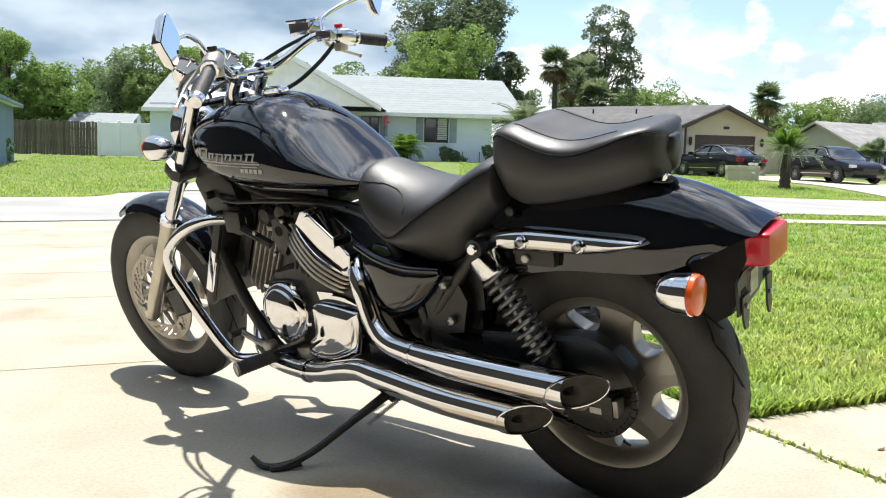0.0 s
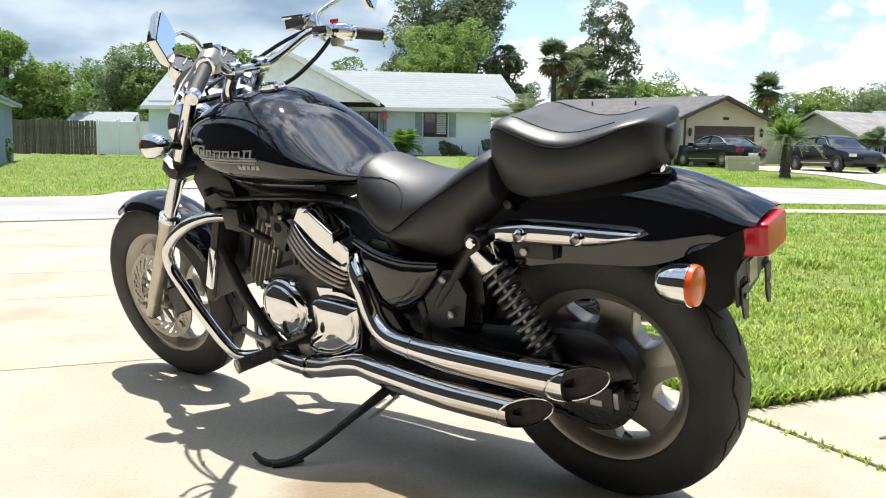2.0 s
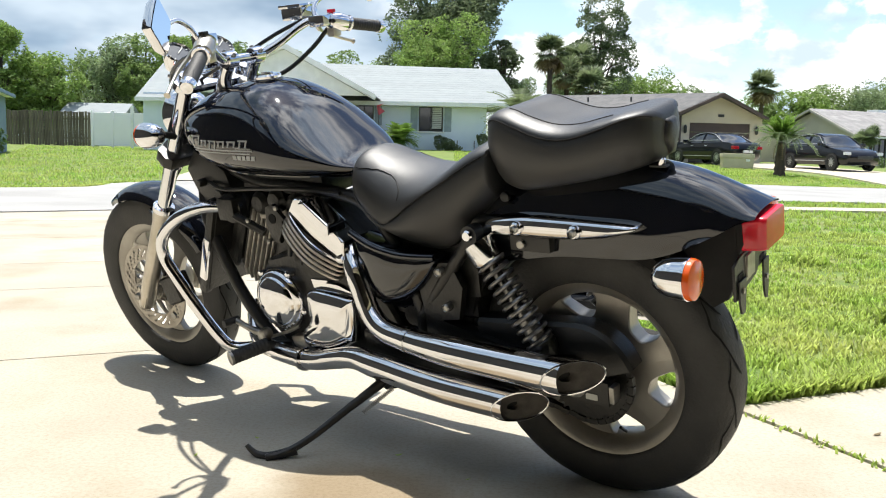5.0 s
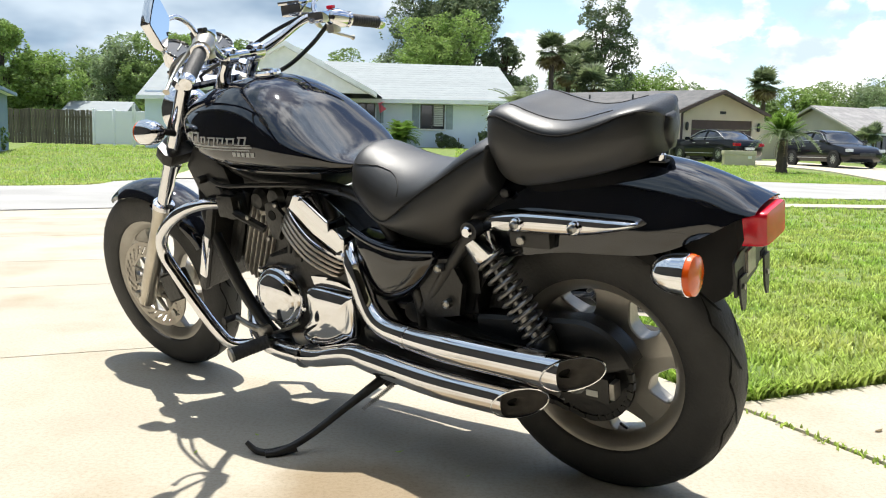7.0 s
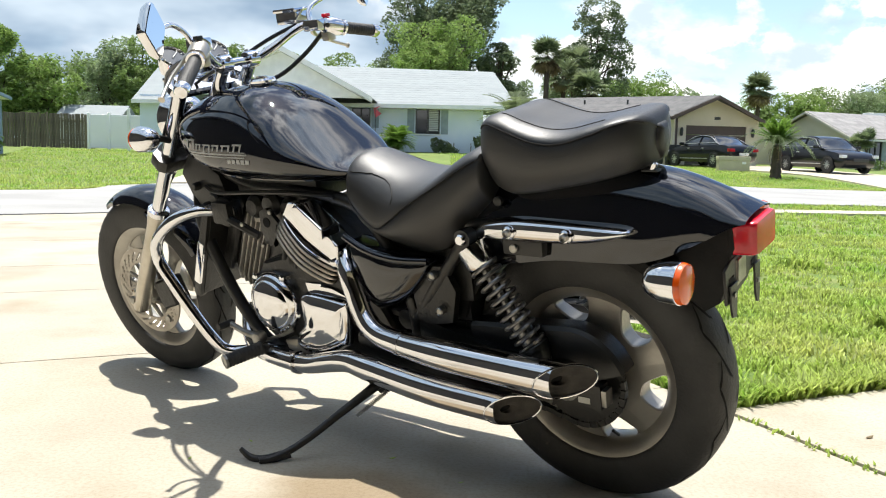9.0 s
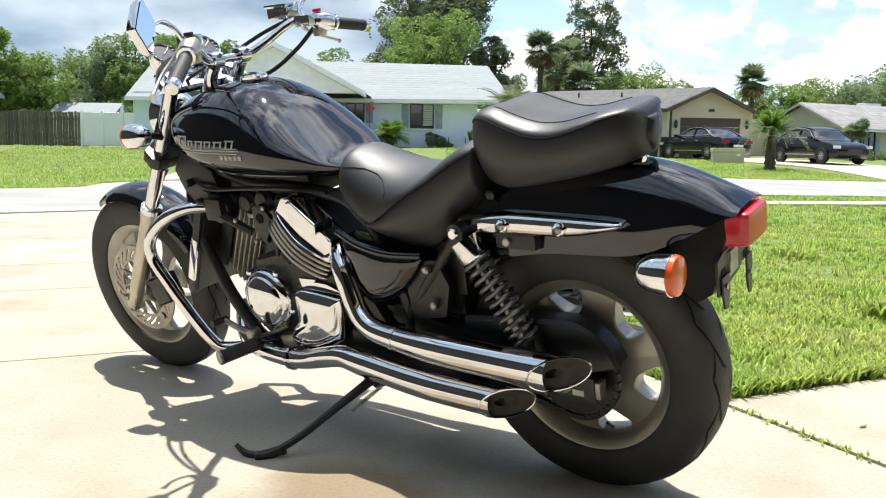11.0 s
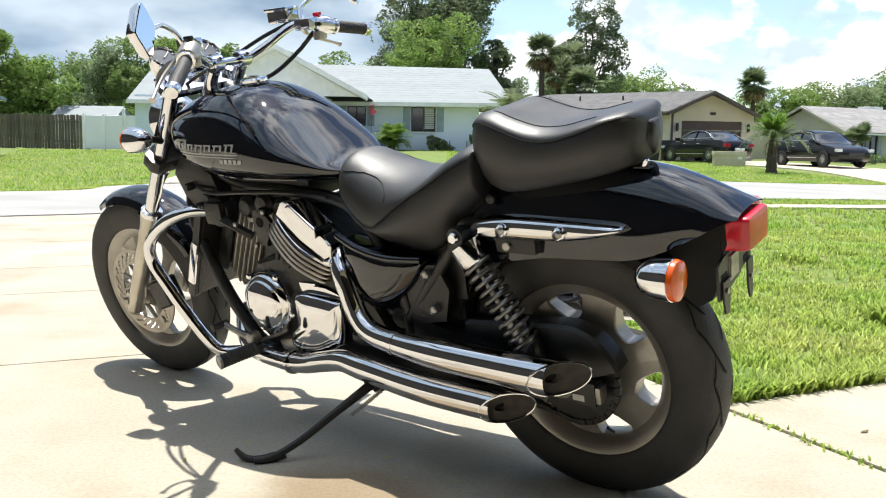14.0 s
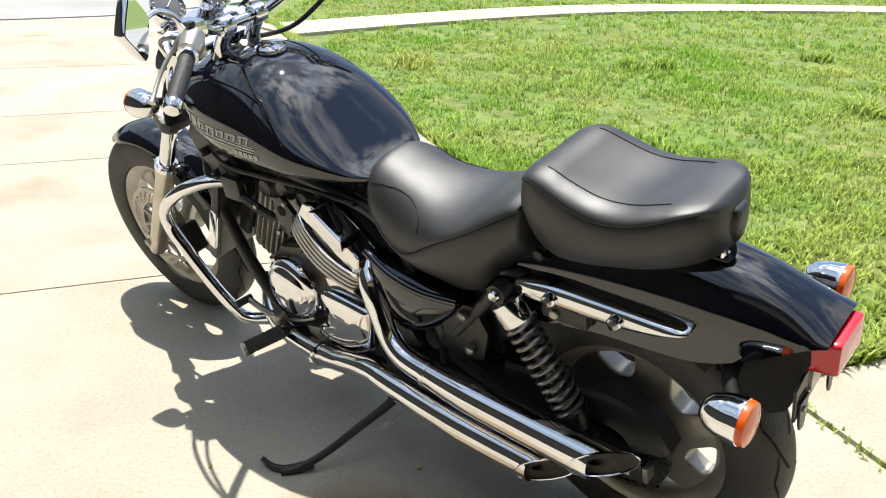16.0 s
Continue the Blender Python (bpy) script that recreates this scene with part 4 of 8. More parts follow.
sago(11.25, 29.6, "short sago palm with a thick dark trunk on the lawn")
palm(2.15, 28, 1.5, 0.20, 52, "low spreading date palm beside the driveway", "feather", 1.30, 4, 3)
part("prop", tube("prop", [(far(2.30, 28), 28, 1.30), (far(2.85, 28), 27.6, 0.22)], 0.035, 6, 1), "metal_dark", bpy.data.objects["palm.001"])
palm(6.5, 58, 6.2, 0.18, 34, "tall cabbage palm with a round head", "fan", 1.25, 5, 16)
palm(9.3, 58, 4.3, 0.18, 44, "cabbage palm with hanging dry leaves", "fan", 1.4, 6, 18)
palm(8.9, 62, 6.4, 0.18, 40, "tall cabbage palm with a round head", "fan", 1.3, 16, 10)
palm(7.9, 60, 5.2, 0.17, 30, "cabbage palm with hanging dry leaves", "fan", 1.3, 7, 14)
palm(26.6, 75, 5.9, 0.2, 44, "far cabbage palm behind the roofs", "fan", 1.5, 8, 14)
palm(20.05, 42.4, 1.25, 0.08, 26, "young yucca-like palm beside the grey house", "fan", 0.6, 10, 0)
palm(20.5, 42.5, 1.45, 0.07, 26, "young yucca-like palm beside the grey house", "fan", 0.6, 11, 0)


def bush(x, y, w, d, h, mat, label, count=700, leaf=0.09, seed=1, name="bush"):
    x = far(x, y)
    z = land(x, y)
    rnd = random.Random(seed)
    n = max(2, int(w / 0.35))
    blobs = [((i + 0.5) / n * w - w / 2, 0, h * 0.5, w / n * 0.7, d / 2, h * 0.52 * rnd.uniform(0.85, 1.1)) for i in range(n)]
    ob = thing(name, pose(x, y, z), label, "bush")
    part("leaves", crown("leaves", blobs, leaf, count, 1.0, seed), mat, ob)
    for b in blobs[::2]:
        part("stem", mesh("stem", *sweep([(b[0], 0, -0.05), (b[0], 0, h * 0.6)], 0.02, 5)), "bark", ob)


bush(0.55, 41.2, 2.4, 0.7, 0.80, "leaf_dark", "clipped dark hedge under the window", 5200, 0.065, 1, "hedge")
bush(3.1, 41.3, 1.6, 0.7, 0.78, "leaf_dark", "clipped dark hedge beside the palm", 3800, 0.065, 2, "hedge")
bush(-4.0, 41.4, 1.6, 0.5, 0.55, "leaf_dark", "low dark planting under the window", 700, 0.08, 3)
palm(-2.35, 40.5, 0.50, 0.14, 90, "low round light green garden palm", "feather", 1.0, 21, 0, leaf="frond_new")
bush(-5.0, 38.3, 0.75, 0.6, 1.1, "leaf_dark", "dark upright shrub beside the garage", 800, 0.08, 5)
bush(-3.9, 39.8, 0.7, 0.5, 0.5, "leaf_light", "small bright garden plant", 300, 0.1, 6)
bush(21.9, 42.4, 1.8, 1.0, 0.9, "leaf_mid", "green bush beside the grey wall", 1800, 0.1, 7)
bush(7.6, 46, 0.9, 0.8, 0.6, "leaf_light", "small yellowish bush by the cream wall", 400, 0.1, 8)
bush(-17.77, 33.0, 1.3, 0.9, 1.05, "leaf_mid", "green bush at the corner of the blue house", 1600, 0.08, 9)

gate = thing("gate", pose(-0.4, 0, -0.2), "brown wooden gate panel beside the cream house", "gate")
for i in range(9):
    part("board", rbox("board", (4.6 + i * 0.2, 47 + 0.05, 0.8), (4.79 + i * 0.2, 47.08, 2.55), 0.01, 1), "fence_wood", gate)
ac = thing("air_conditioner", pose(7.40, 46.87, land(7.40, 46.87)), "dark air conditioner unit by the cream wall", "air conditioner")
part("housing", rbox("housing", (-0.4, -0.4, 0), (0.4, 0.4, 0.85), 0.03), "metal_dark", ac)
part("fan_grille", lathe("fan_grille", [(0.0, 0.86), (0.3, 0.87), (0.32, 0.85)], 20), "silver", ac)
for x, y in ((11.0, 42.7), (11.75, 42.9)):
    bn = thing("wheelie_bin", pose(x - 1.0, y, land(x, y)), "dark plastic wheeled bin beside the garage", "bin", "bins by the garage")
    part("body", mesh("body", *loft([[(-0.22, -0.25, 0), (0.22, -0.25, 0), (0.22, 0.25, 0), (-0.22, 0.25, 0)], [(-0.3, -0.33, 0.9), (0.3, -0.33, 0.9), (0.3, 0.33, 0.9), (-0.3, 0.33, 0.9)]]), smooth=False), "metal_dark", bn)
    part("lid", rbox("lid", (-0.32, -0.36, 0.9), (0.32, 0.35, 0.97), 0.03), "metal_dark", bn)
box = thing("utility_box", pose(11.55, 36, land(11.55, 36), 0, 0, -10), "beige green metal utility box on the lawn", "utility box")
part("housing", rbox("housing", (-0.6, -0.45, 0), (0.6, 0.45, 0.55), 0.03), "util", box)
part("cover", rbox("cover", (-0.63, -0.48, 0.42), (0.63, 0.48, 0.60), 0.03), "util", box)
part("label_plate", rbox("label_plate", (0.3, -0.49, 0.28), (0.45, -0.45, 0.38), 0.005, 1), "white", box)
pl = thing("garden_decoration", pose(-3.55, 41.0, land(-3.55, 41)), "pink and red flag on a thin stake", "garden flag")
part("stake", tube("stake", [(0, 0, 0), (0, 0, 2.0)], 0.015, 6, 1), "metal_dark", pl)
part("flag", solid("flag", [(-0.02, 1.55), (0.28, 1.75), (0.02, 1.95), (0.2, 2.1), (-0.1, 2.0)], -0.01, 0.01, 1), "pink", pl)
be = thing("bench", pose(-3.1, 40.4, land(-3.1, 40.4)), "small slatted garden bench", "bench")
for i in range(4):
    part("slat", rbox("slat", (-0.45, -0.2 + i * 0.1, 0.4), (0.45, -0.12 + i * 0.1, 0.43), 0.005, 1), "fence_wood", be)
for i in range(3):
    part("back_slat", rbox("back_slat", (-0.45, 0.2, 0.5 + i * 0.11), (0.45, 0.23, 0.58 + i * 0.11), 0.005, 1), "silver", be)
for sx in (-0.4, 0.4):
    for sy in (-0.15, 0.15):
        part("leg", rbox("leg", (sx - 0.03, sy - 0.03, 0), (sx + 0.03, sy + 0.03, 0.4), 0.005, 1), "metal_dark", be)


mb = thing("mailbox", pose(-2.62, 12.2, 0, 0, 0, 24), "dark brown mailbox on a square post beside the street", "mailbox")
part("post", rbox("post", (-0.055, -0.055, -0.1), (0.055, 0.055, 0.90), 0.012), "brown", mb)
arch = [(-0.13, 0.90), (0.13, 0.90), (0.13, 1.07)] + [(0.13 * math.cos(a), 1.07 + 0.13 * math.sin(a)) for a in [math.pi * k / 10 for k in range(1, 10)]] + [(-0.13, 1.07)]
part("box", solid("box", arch, -0.26, 0.26, 0, 0.008), "brown", mb)
part("door", solid("door", [(a * 0.94, 0.985 + (b - 0.985) * 0.94) for a, b in arch], 0.262, 0.270, 0, 0.002), "metal_dark", mb)
part("flag", rbox("flag", (-0.05, -0.145, 1.02), (0.10, -0.134, 1.07), 0.002), "lamp_red", mb)


# ---- parked vehicles ----


def wheel_parts(parent, x, y, r, w):
    wh = new("wheel")
    wh.parent = parent
    wh.location = (x, y, r)
    part("tyre", lathe("tyre", [(r * 0.62, -w / 2), (r * 0.9, -w / 2), (r, -w * 0.32), (r, w * 0.32), (r * 0.9, w / 2), (r * 0.62, w / 2)], 24, "y", closed=True), "tyre", wh)
    sp = [sweep([(0, 0, 0), (r * 0.6 * math.cos(a), 0, r * 0.6 * math.sin(a))], [0.030, 0.024], 6) for a in [i * 2 * math.pi / 10 for i in range(10)]]
    out = math.copysign(w * 0.4, y)
    sp = [([(p[0], p[1] * 0.4 + out, p[2]) for p in v], f) for v, f in sp]
    part("rim", join("rim", sp + [([(a[0], a[1], a[2]) for a in q], f) for q, f in [loft([[(rr * math.sin(k * 0.2618), h, rr * math.cos(k * 0.2618)) for k in range(24)] for rr, h in ((r * 0.64, -w * 0.4), (r * 0.64, w * 0.46), (r * 0.58, w * 0.46), (r * 0.57, -w * 0.3))], True, False)]]), "silver", wh)
    part("hub", lathe("hub", [(0.0, -w * 0.3), (r * 0.5, -w * 0.28), (r * 0.5, w * 0.1 * (1 if y > 0 else 1)), (0, w * 0.12)], 16, "y"), "metal_dark", wh)


def car(at, length, height, label, paint="car_black", wagon=False):
    """A saloon along +x, seen whole: body with arches, glasshouse, lamps, wheels."""
    c = thing("car", at, label, "car")
    L, W, H = length, 1.78, height
    r = 0.32
    xr, xf = -L * 0.29, L * 0.31
    rings = []
    stations = [(-0.5, 0.50, 0.78, 0.80), (-0.485, 0.30, 0.90, 0.90), (-0.44, 0.22, 0.98, 0.96), (-0.30, 0.20, 1.00, 1.0), (-0.1, 0.20, 0.98, 1.0), (0.1, 0.20, 0.96, 1.0), (0.26, 0.20, 0.92, 0.99), (0.40, 0.21, 0.82, 0.95), (0.47, 0.24, 0.70, 0.86), (0.5, 0.40, 0.56, 0.70)]
    for sx, z0, z1, w in stations:
        hw = W / 2 * w
        x = sx * L
        rings.append([(x, -hw * 0.9, z0), (x, -hw, z0 + 0.14), (x, -hw, z0 + (z1 - z0) * 0.62), (x, -hw * 0.93, z1 - 0.03), (x, -hw * 0.75, z1), (x, hw * 0.75, z1), (x, hw * 0.93, z1 - 0.03), (x, hw, z0 + (z1 - z0) * 0.62), (x, hw, z0 + 0.14), (x, hw * 0.9, z0)])
    part("body", mesh("body", *loft(rings), sharp=50), paint, c)
    a, b = (-0.40 if wagon else -0.37), 0.235
    keys = [(a, 0.96, 0.0), (a + 0.07, 1.10, 0.0), (a + 0.15, H - 0.13, 0.0), (a + 0.23, H - 0.03, 0.0), (-0.05, H, 0.0), (0.03, H - 0.03, 0.0), (0.10, H - 0.12, 0.0), (0.17, 1.10, 0.0), (b, 0.93, 0.0)]
    top = [(p.x, p.y) for p in smooth_path(keys, 3)]
    lean = lambda z: W / 2 * (0.93 - 0.24 * ease(0.93, H, z))
    rr = [[(sx * L, -lean(0.93), 0.93), (sx * L, -lean(z - 0.05), max(0.935, z - 0.05)), (sx * L, -lean(z) * 0.86, z), (sx * L, 0, z + 0.015), (sx * L, lean(z) * 0.86, z), (sx * L, lean(z - 0.05), max(0.935, z - 0.05)), (sx * L, lean(0.93), 0.93)] for sx, z in top]
    part("glasshouse", mesh("glasshouse", *loft(rr), sharp=40), "dark_glass", c, "dark tinted car windows")
    skin = [[(sx * L, k * lean(z) * 0.93, z + 0.016 - 0.012 * abs(k) ** 3) for k in (-1, -0.6, 0, 0.6, 1)] for sx, z in top if H - 0.15 < z]
    rf = loft(skin, False, False)
    part("roof", mesh("roof", [*rf[0], *[p - Vector((0, 0, 0.04)) for p in rf[0]]], rf[1] + [tuple(i + len(rf[0]) for i in reversed(q)) for q in rf[1]]), paint, c)
    for s in (-1, 1):
        rail = [(sx * L, s * (lean(z - 0.04) + 0.006), max(0.95, z - 0.03)) for sx, z in top]
        part("window_frame", mesh("window_frame", *sweep(rail, 0.026, 6)), paint, c)
        inner = [(sx * 0.93 * L - 0.06, s * (lean(0.93 + (z - 0.93) * 0.80) + 0.014), 0.985 + (z - 0.93) * 0.80) for sx, z in top[2:-1]]
        part("window_trim", mesh("window_trim", *sweep(inner + [inner[0]], 0.012, 6)), "silver", c, "bright window trim")
        part("pillar", tube("pillar", [(-0.055 * L, s * (lean(H - 0.05) + 0.01), H - 0.05), (-0.05 * L, s * (lean(0.95) + 0.01), 0.95)], 0.035, 6, 1), paint, c)
        for x in (-0.12 * L, 0.09 * L):
            part("door_handle", rbox("door_handle", (x - 0.09, s * W / 2 - 0.01, 0.80), (x + 0.09, s * W / 2 + 0.02, 0.83), 0.008, 1), "silver", c)
        part("sill_trim", tube("sill_trim", [(-0.2 * L, s * W / 2 * 1.0, 0.36), (0.22 * L, s * W / 2 * 1.0, 0.36)], 0.014, 6, 1), "silver", c)
        part("headlamp", rbox("headlamp", (0.455 * L, s * 0.72 - 0.14, 0.60), (0.492 * L, s * 0.72 + 0.10, 0.72), 0.02), "lamp_clear", c)
        part("tail_lamp", rbox("tail_lamp", (-0.502 * L, s * 0.66 - 0.16, 0.68), (-0.47 * L, s * 0.66 + 0.16, 0.82), 0.02), "lamp_red", c)
        part("mirror", rbox("mirror", (0.16 * L, s * 0.98 - 0.1, 0.95), (0.19 * L, s * 0.98 + 0.1, 1.08), 0.03), paint, c)
        for x in (xr, xf):
            part("arch", lathe("arch", [(0.0, 0.0), (r * 1.10, 0.0), (r * 1.10, 0.012), (0, 0.012)], 24, "y"), "tyre", c, at=pose(x, s * (W / 2 + 0.001) - 0.006, r + 0.01))
            wheel_parts(c, x, s * (W / 2 - 0.08), r, 0.2)
    part("grille", rbox("grille", (0.485 * L, -0.35, 0.45), (0.503 * L, 0.35, 0.58), 0.01), "metal_dark", c)
    part("plate_panel", rbox("plate_panel", (-0.512 * L, -0.26, 0.52), (-0.498 * L, 0.26, 0.63), 0.005, 1), "white", c)
    return c


car(pose(11.92, 40.6, land(11.92, 40.6) + 0.03, 0, 0, 114), 4.45, 1.44, "black sedan parked before the garage door")
car(pose(15.42, 36.4, land(15.42, 36.4) + 0.03, 0, 0, -76), 4.45, 1.46, "black wagon parked on the pale driveway", wagon=True)


def pickup():
    c = thing("pickup_truck", pose(-7.1, 34.6, land(-7.1, 34.6) + 0.03, 0, 0, -78), "white pickup truck with a chrome grille", "truck")
    W = 1.95
    prof = [(-2.6, 0.55), (2.55, 0.5), (2.65, 0.75), (2.62, 1.12), (1.3, 1.2), (0.55, 1.82), (-1.0, 1.86), (-1.1, 1.25), (-2.65, 1.25)]
    part("body", solid("body", prof, -W / 2, W / 2, 1, 0.06), "car_white", c)
    for s in (-1, 1):
        part("window", solid("window", [(-0.9, 1.28), (1.05, 1.24), (0.5, 1.74), (-0.85, 1.78)], s * W / 2 - 0.005, s * W / 2 + 0.012, 1), "dark_glass", c)
        for x in (-1.6, 1.75):
            wheel_parts(c, x, s * (W / 2 - 0.1), 0.38, 0.25)
        part("headlamp", rbox("headlamp", (2.6, s * 0.78 - 0.14, 0.92), (2.68, s * 0.78 + 0.14, 1.1), 0.02), "lamp_clear", c)
    part("windscreen", mesh("windscreen", [(1.32, -0.85, 1.22), (1.32, 0.85, 1.22), (0.6, 0.75, 1.80), (0.6, -0.75, 1.80)], [(0, 1, 2, 3)]), "dark_glass", c)
    for i in range(4):
        part("grille_bar", rbox("grille_bar", (2.62, -0.62, 0.74 + i * 0.1), (2.69, 0.62, 0.80 + i * 0.1), 0.015), "silver", c)
    part("bumper", rbox("bumper", (2.55, -W / 2, 0.45), (2.78, W / 2, 0.68), 0.05), "silver", c)


pickup()

# an unseen house added behind the camera closes the place and darkens reflections: a plain front with its garage
# standing open
def plan_box(a0, a1, c0, c1, z0, z1):
    return prism([drive(a0, c0), drive(a0, c1), drive(a1, c1), drive(a1, c0)], z0, z1, 2)


def setting(name, boxes, mat, label, category):
    for v, f in boxes:
        tagged(part(name, mesh(name, v, f, smooth=False), mat), label, category, kind="structure")


setting("wall_south", [plan_box(-2.75, -2.55, -14, -7.6, -0.2, 2.9), plan_box(-2.75, -2.55, 1.2, 12, -0.2, 2.9), plan_box(-2.75, -2.55, -7.6, 1.2, 2.3, 2.9)], "cream", "unseen plain cream house front with an open garage, added behind the camera", "wall")
setting("wall_garage", [plan_box(-9.6, -9.4, -7.8, 1.4, -0.2, 2.6), plan_box(-9.4, -2.75, -7.8, -7.6, -0.2, 2.6), plan_box(-9.4, -2.75, 1.2, 1.4, -0.2, 2.6)], "reflected_dark", "unseen near-black walls added for dark reflections", "wall")
setting("ceiling", [plan_box(-9.6, -2.75, -7.8, 1.4, 2.6, 2.7)], "reflected_dark", "unseen near-black ceiling added for dark reflections", "ceiling")
# guessed wall and roof, added for the dark band mirrored in tank and chrome
setting("wall_west", [plan_box(-2.55, 5.4, -5.0, -4.75, -0.2, 2.75)], "reflected_dark", "unseen dark wall added along the driveway for reflections", "wall")
west = part("roof_west", mesh("roof_west", *loft([[(*drive(a, -4.35), 2.62), (*drive(a, -4.35), 2.76), (*drive(a, -9.0), 4.1), (*drive(a, -14.0), 2.7), (*drive(a, -9.0), 3.9)] for a in (-2.5, 5.8)]), smooth=False), "shingle_dark")
tagged(west, "unseen dark roof added beside the driveway for reflections", "roof", kind="structure")
eave = part("roof_south", mesh("roof_south", *loft([[(*drive(-2.05, c), 2.62), (*drive(-2.05, c), 2.76), (*drive(-8.0, c), 4.2), (*drive(-14.0, c), 2.9), (*drive(-8.0, c), 4.0), (*drive(-2.6, c), 2.85)] for c in (-14.5, 12.5)]), smooth=False), "shingle_dark")
tagged(eave, "unseen dark roof added behind the camera", "roof", kind="structure")


# ---- the motorcycle ----
# its own axes: x forward from the rear axle, y to its left, z up from the ground
M["paint"] = material("black_gloss_paint", (0.003, 0.0036, 0.0062), 0.35, second=(0.004, 0.005, 0.009), scale=3, coat=1.0, coat_ior=1.74, spec=0.0)
M["chrome"] = material("chrome", (0.80, 0.80, 0.82), 0.05, metal=1.0, second=(0.72, 0.72, 0.74), scale=5, rough_var=0.03)
M["alloy"] = material("cast_alloy", (0.40, 0.38, 0.34), 0.36, metal=0.7, second=(0.32, 0.30, 0.265), scale=10, bump=0.08, bump_scale=120)
M["alloy_raw"] = material("clear_coated_alloy", (0.55, 0.51, 0.44), 0.3, metal=0.9, second=(0.44, 0.40, 0.33), scale=12)
M["rubber"] = material("tyre_rubber", (0.028, 0.0275, 0.027), 0.62, second=(0.042, 0.041, 0.039), scale=12, bump=0.25, bump_scale=150)
# near-black that stands in for the shade inside grooves, slots and holes
M["recess_shade"] = material("recess_shade_black", (0.004, 0.004, 0.004), 0.95, scale=10)
M["leather"] = material("black_vinyl", (0.0095, 0.0098, 0.0105), 0.47, second=(0.018, 0.0182, 0.019), scale=7, bump=0.10, bump_scale=420, rough_var=0.10, spec=0.72)
M["plastic"] = material("black_plastic", (0.011, 0.011, 0.011), 0.36, second=(0.017, 0.0165, 0.016), scale=15, bump=0.1, bump_scale=200)
M["matte_black"] = material("matte_black_plastic", (0.0075, 0.0075, 0.0075), 0.68, second=(0.012, 0.0117, 0.011), scale=14, bump=0.15, bump_scale=160, spec=0.25)
M["engine_black"] = material("engine_black", (0.012, 0.0118, 0.0115), 0.36, second=(0.015, 0.014, 0.012), scale=18, bump=0.2, bump_scale=90)
M["fin"] = material("fin_edge", (0.46, 0.44, 0.40), 0.42, metal=0.25, second=(0.33, 0.315, 0.285), scale=20)
M["red"] = material("red_lens_plastic", (0.85, 0.015, 0.045), 0.2, coat=0.3, second=(0.5, 0.008, 0.02), scale=8)
M["amber"] = material("amber_lens_plastic", (0.80, 0.12, 0.006), 0.2, coat=0.4, second=(0.70, 0.09, 0.004), scale=30)
M["mirror"] = material("mirror_glass", (0.85, 0.86, 0.88), 0.02, metal=1.0, second=(0.85, 0.86, 0.88))
M["gauge"] = material("gauge_face", (0.012, 0.012, 0.013), 0.3, coat=1.0, scale=10)
M["decal"] = material("silver_grey_decal", (0.40, 0.41, 0.42), 0.4, metal=0.2, second=(0.34, 0.35, 0.36), scale=30)
M["steel"] = material("zinc_steel", (0.42, 0.41, 0.38), 0.35, metal=0.9, second=(0.25, 0.24, 0.22), scale=30)
M["disc"] = material("brake_disc_steel", (0.42, 0.39, 0.34), 0.36, metal=0.9, second=(0.33, 0.30, 0.26), scale=16)
M["spring"] = material("spring_steel", (0.16, 0.16, 0.16), 0.28, metal=0.8, second=(0.22, 0.215, 0.21), scale=20)
M["baffle"] = material("sooty_baffle", (0.050, 0.043, 0.036), 0.75, second=(0.030, 0.026, 0.022), scale=40, bump=0.2, bump_scale=200)
M["sticker"] = material("pale_sticker", (0.6, 0.6, 0.56), 0.5)

bike = thing("motorcycle", pose(0.4018, 1.9855, 0.0, -13.52, 0, 143.0), "black and chrome cruiser motorcycle leaning on its side stand", "motorcycle")
WB, RF, RR = 1.65, 0.312, 0.310


def along(table, x):
    """Value from a table of (x, value), eased between its entries."""
    t = sorted(table)
    if x <= t[0][0]:
        return t[0][1]
    for i in range(len(t) - 1):
        if x <= t[i + 1][0]:
            f = (x - t[i][0]) / (t[i + 1][0] - t[i][0])
            p0, p1 = t[max(i - 1, 0)], t[min(i + 2, len(t) - 1)]
            h = t[i + 1][0] - t[i][0]
            m0 = (t[i + 1][1] - p0[1]) / (t[i + 1][0] - p0[0]) * h
            m1 = (p1[1] - t[i][1]) / (p1[0] - t[i][0]) * h
            return (2 * f ** 3 - 3 * f * f + 1) * t[i][1] + (f ** 3 - 2 * f * f + f) * m0 + (3 * f * f - 2 * f ** 3) * t[i + 1][1] + (f ** 3 - f * f) * m1
    return t[-1][1]


def spow(v, p):
    return math.copysign(abs(v) ** p, v)


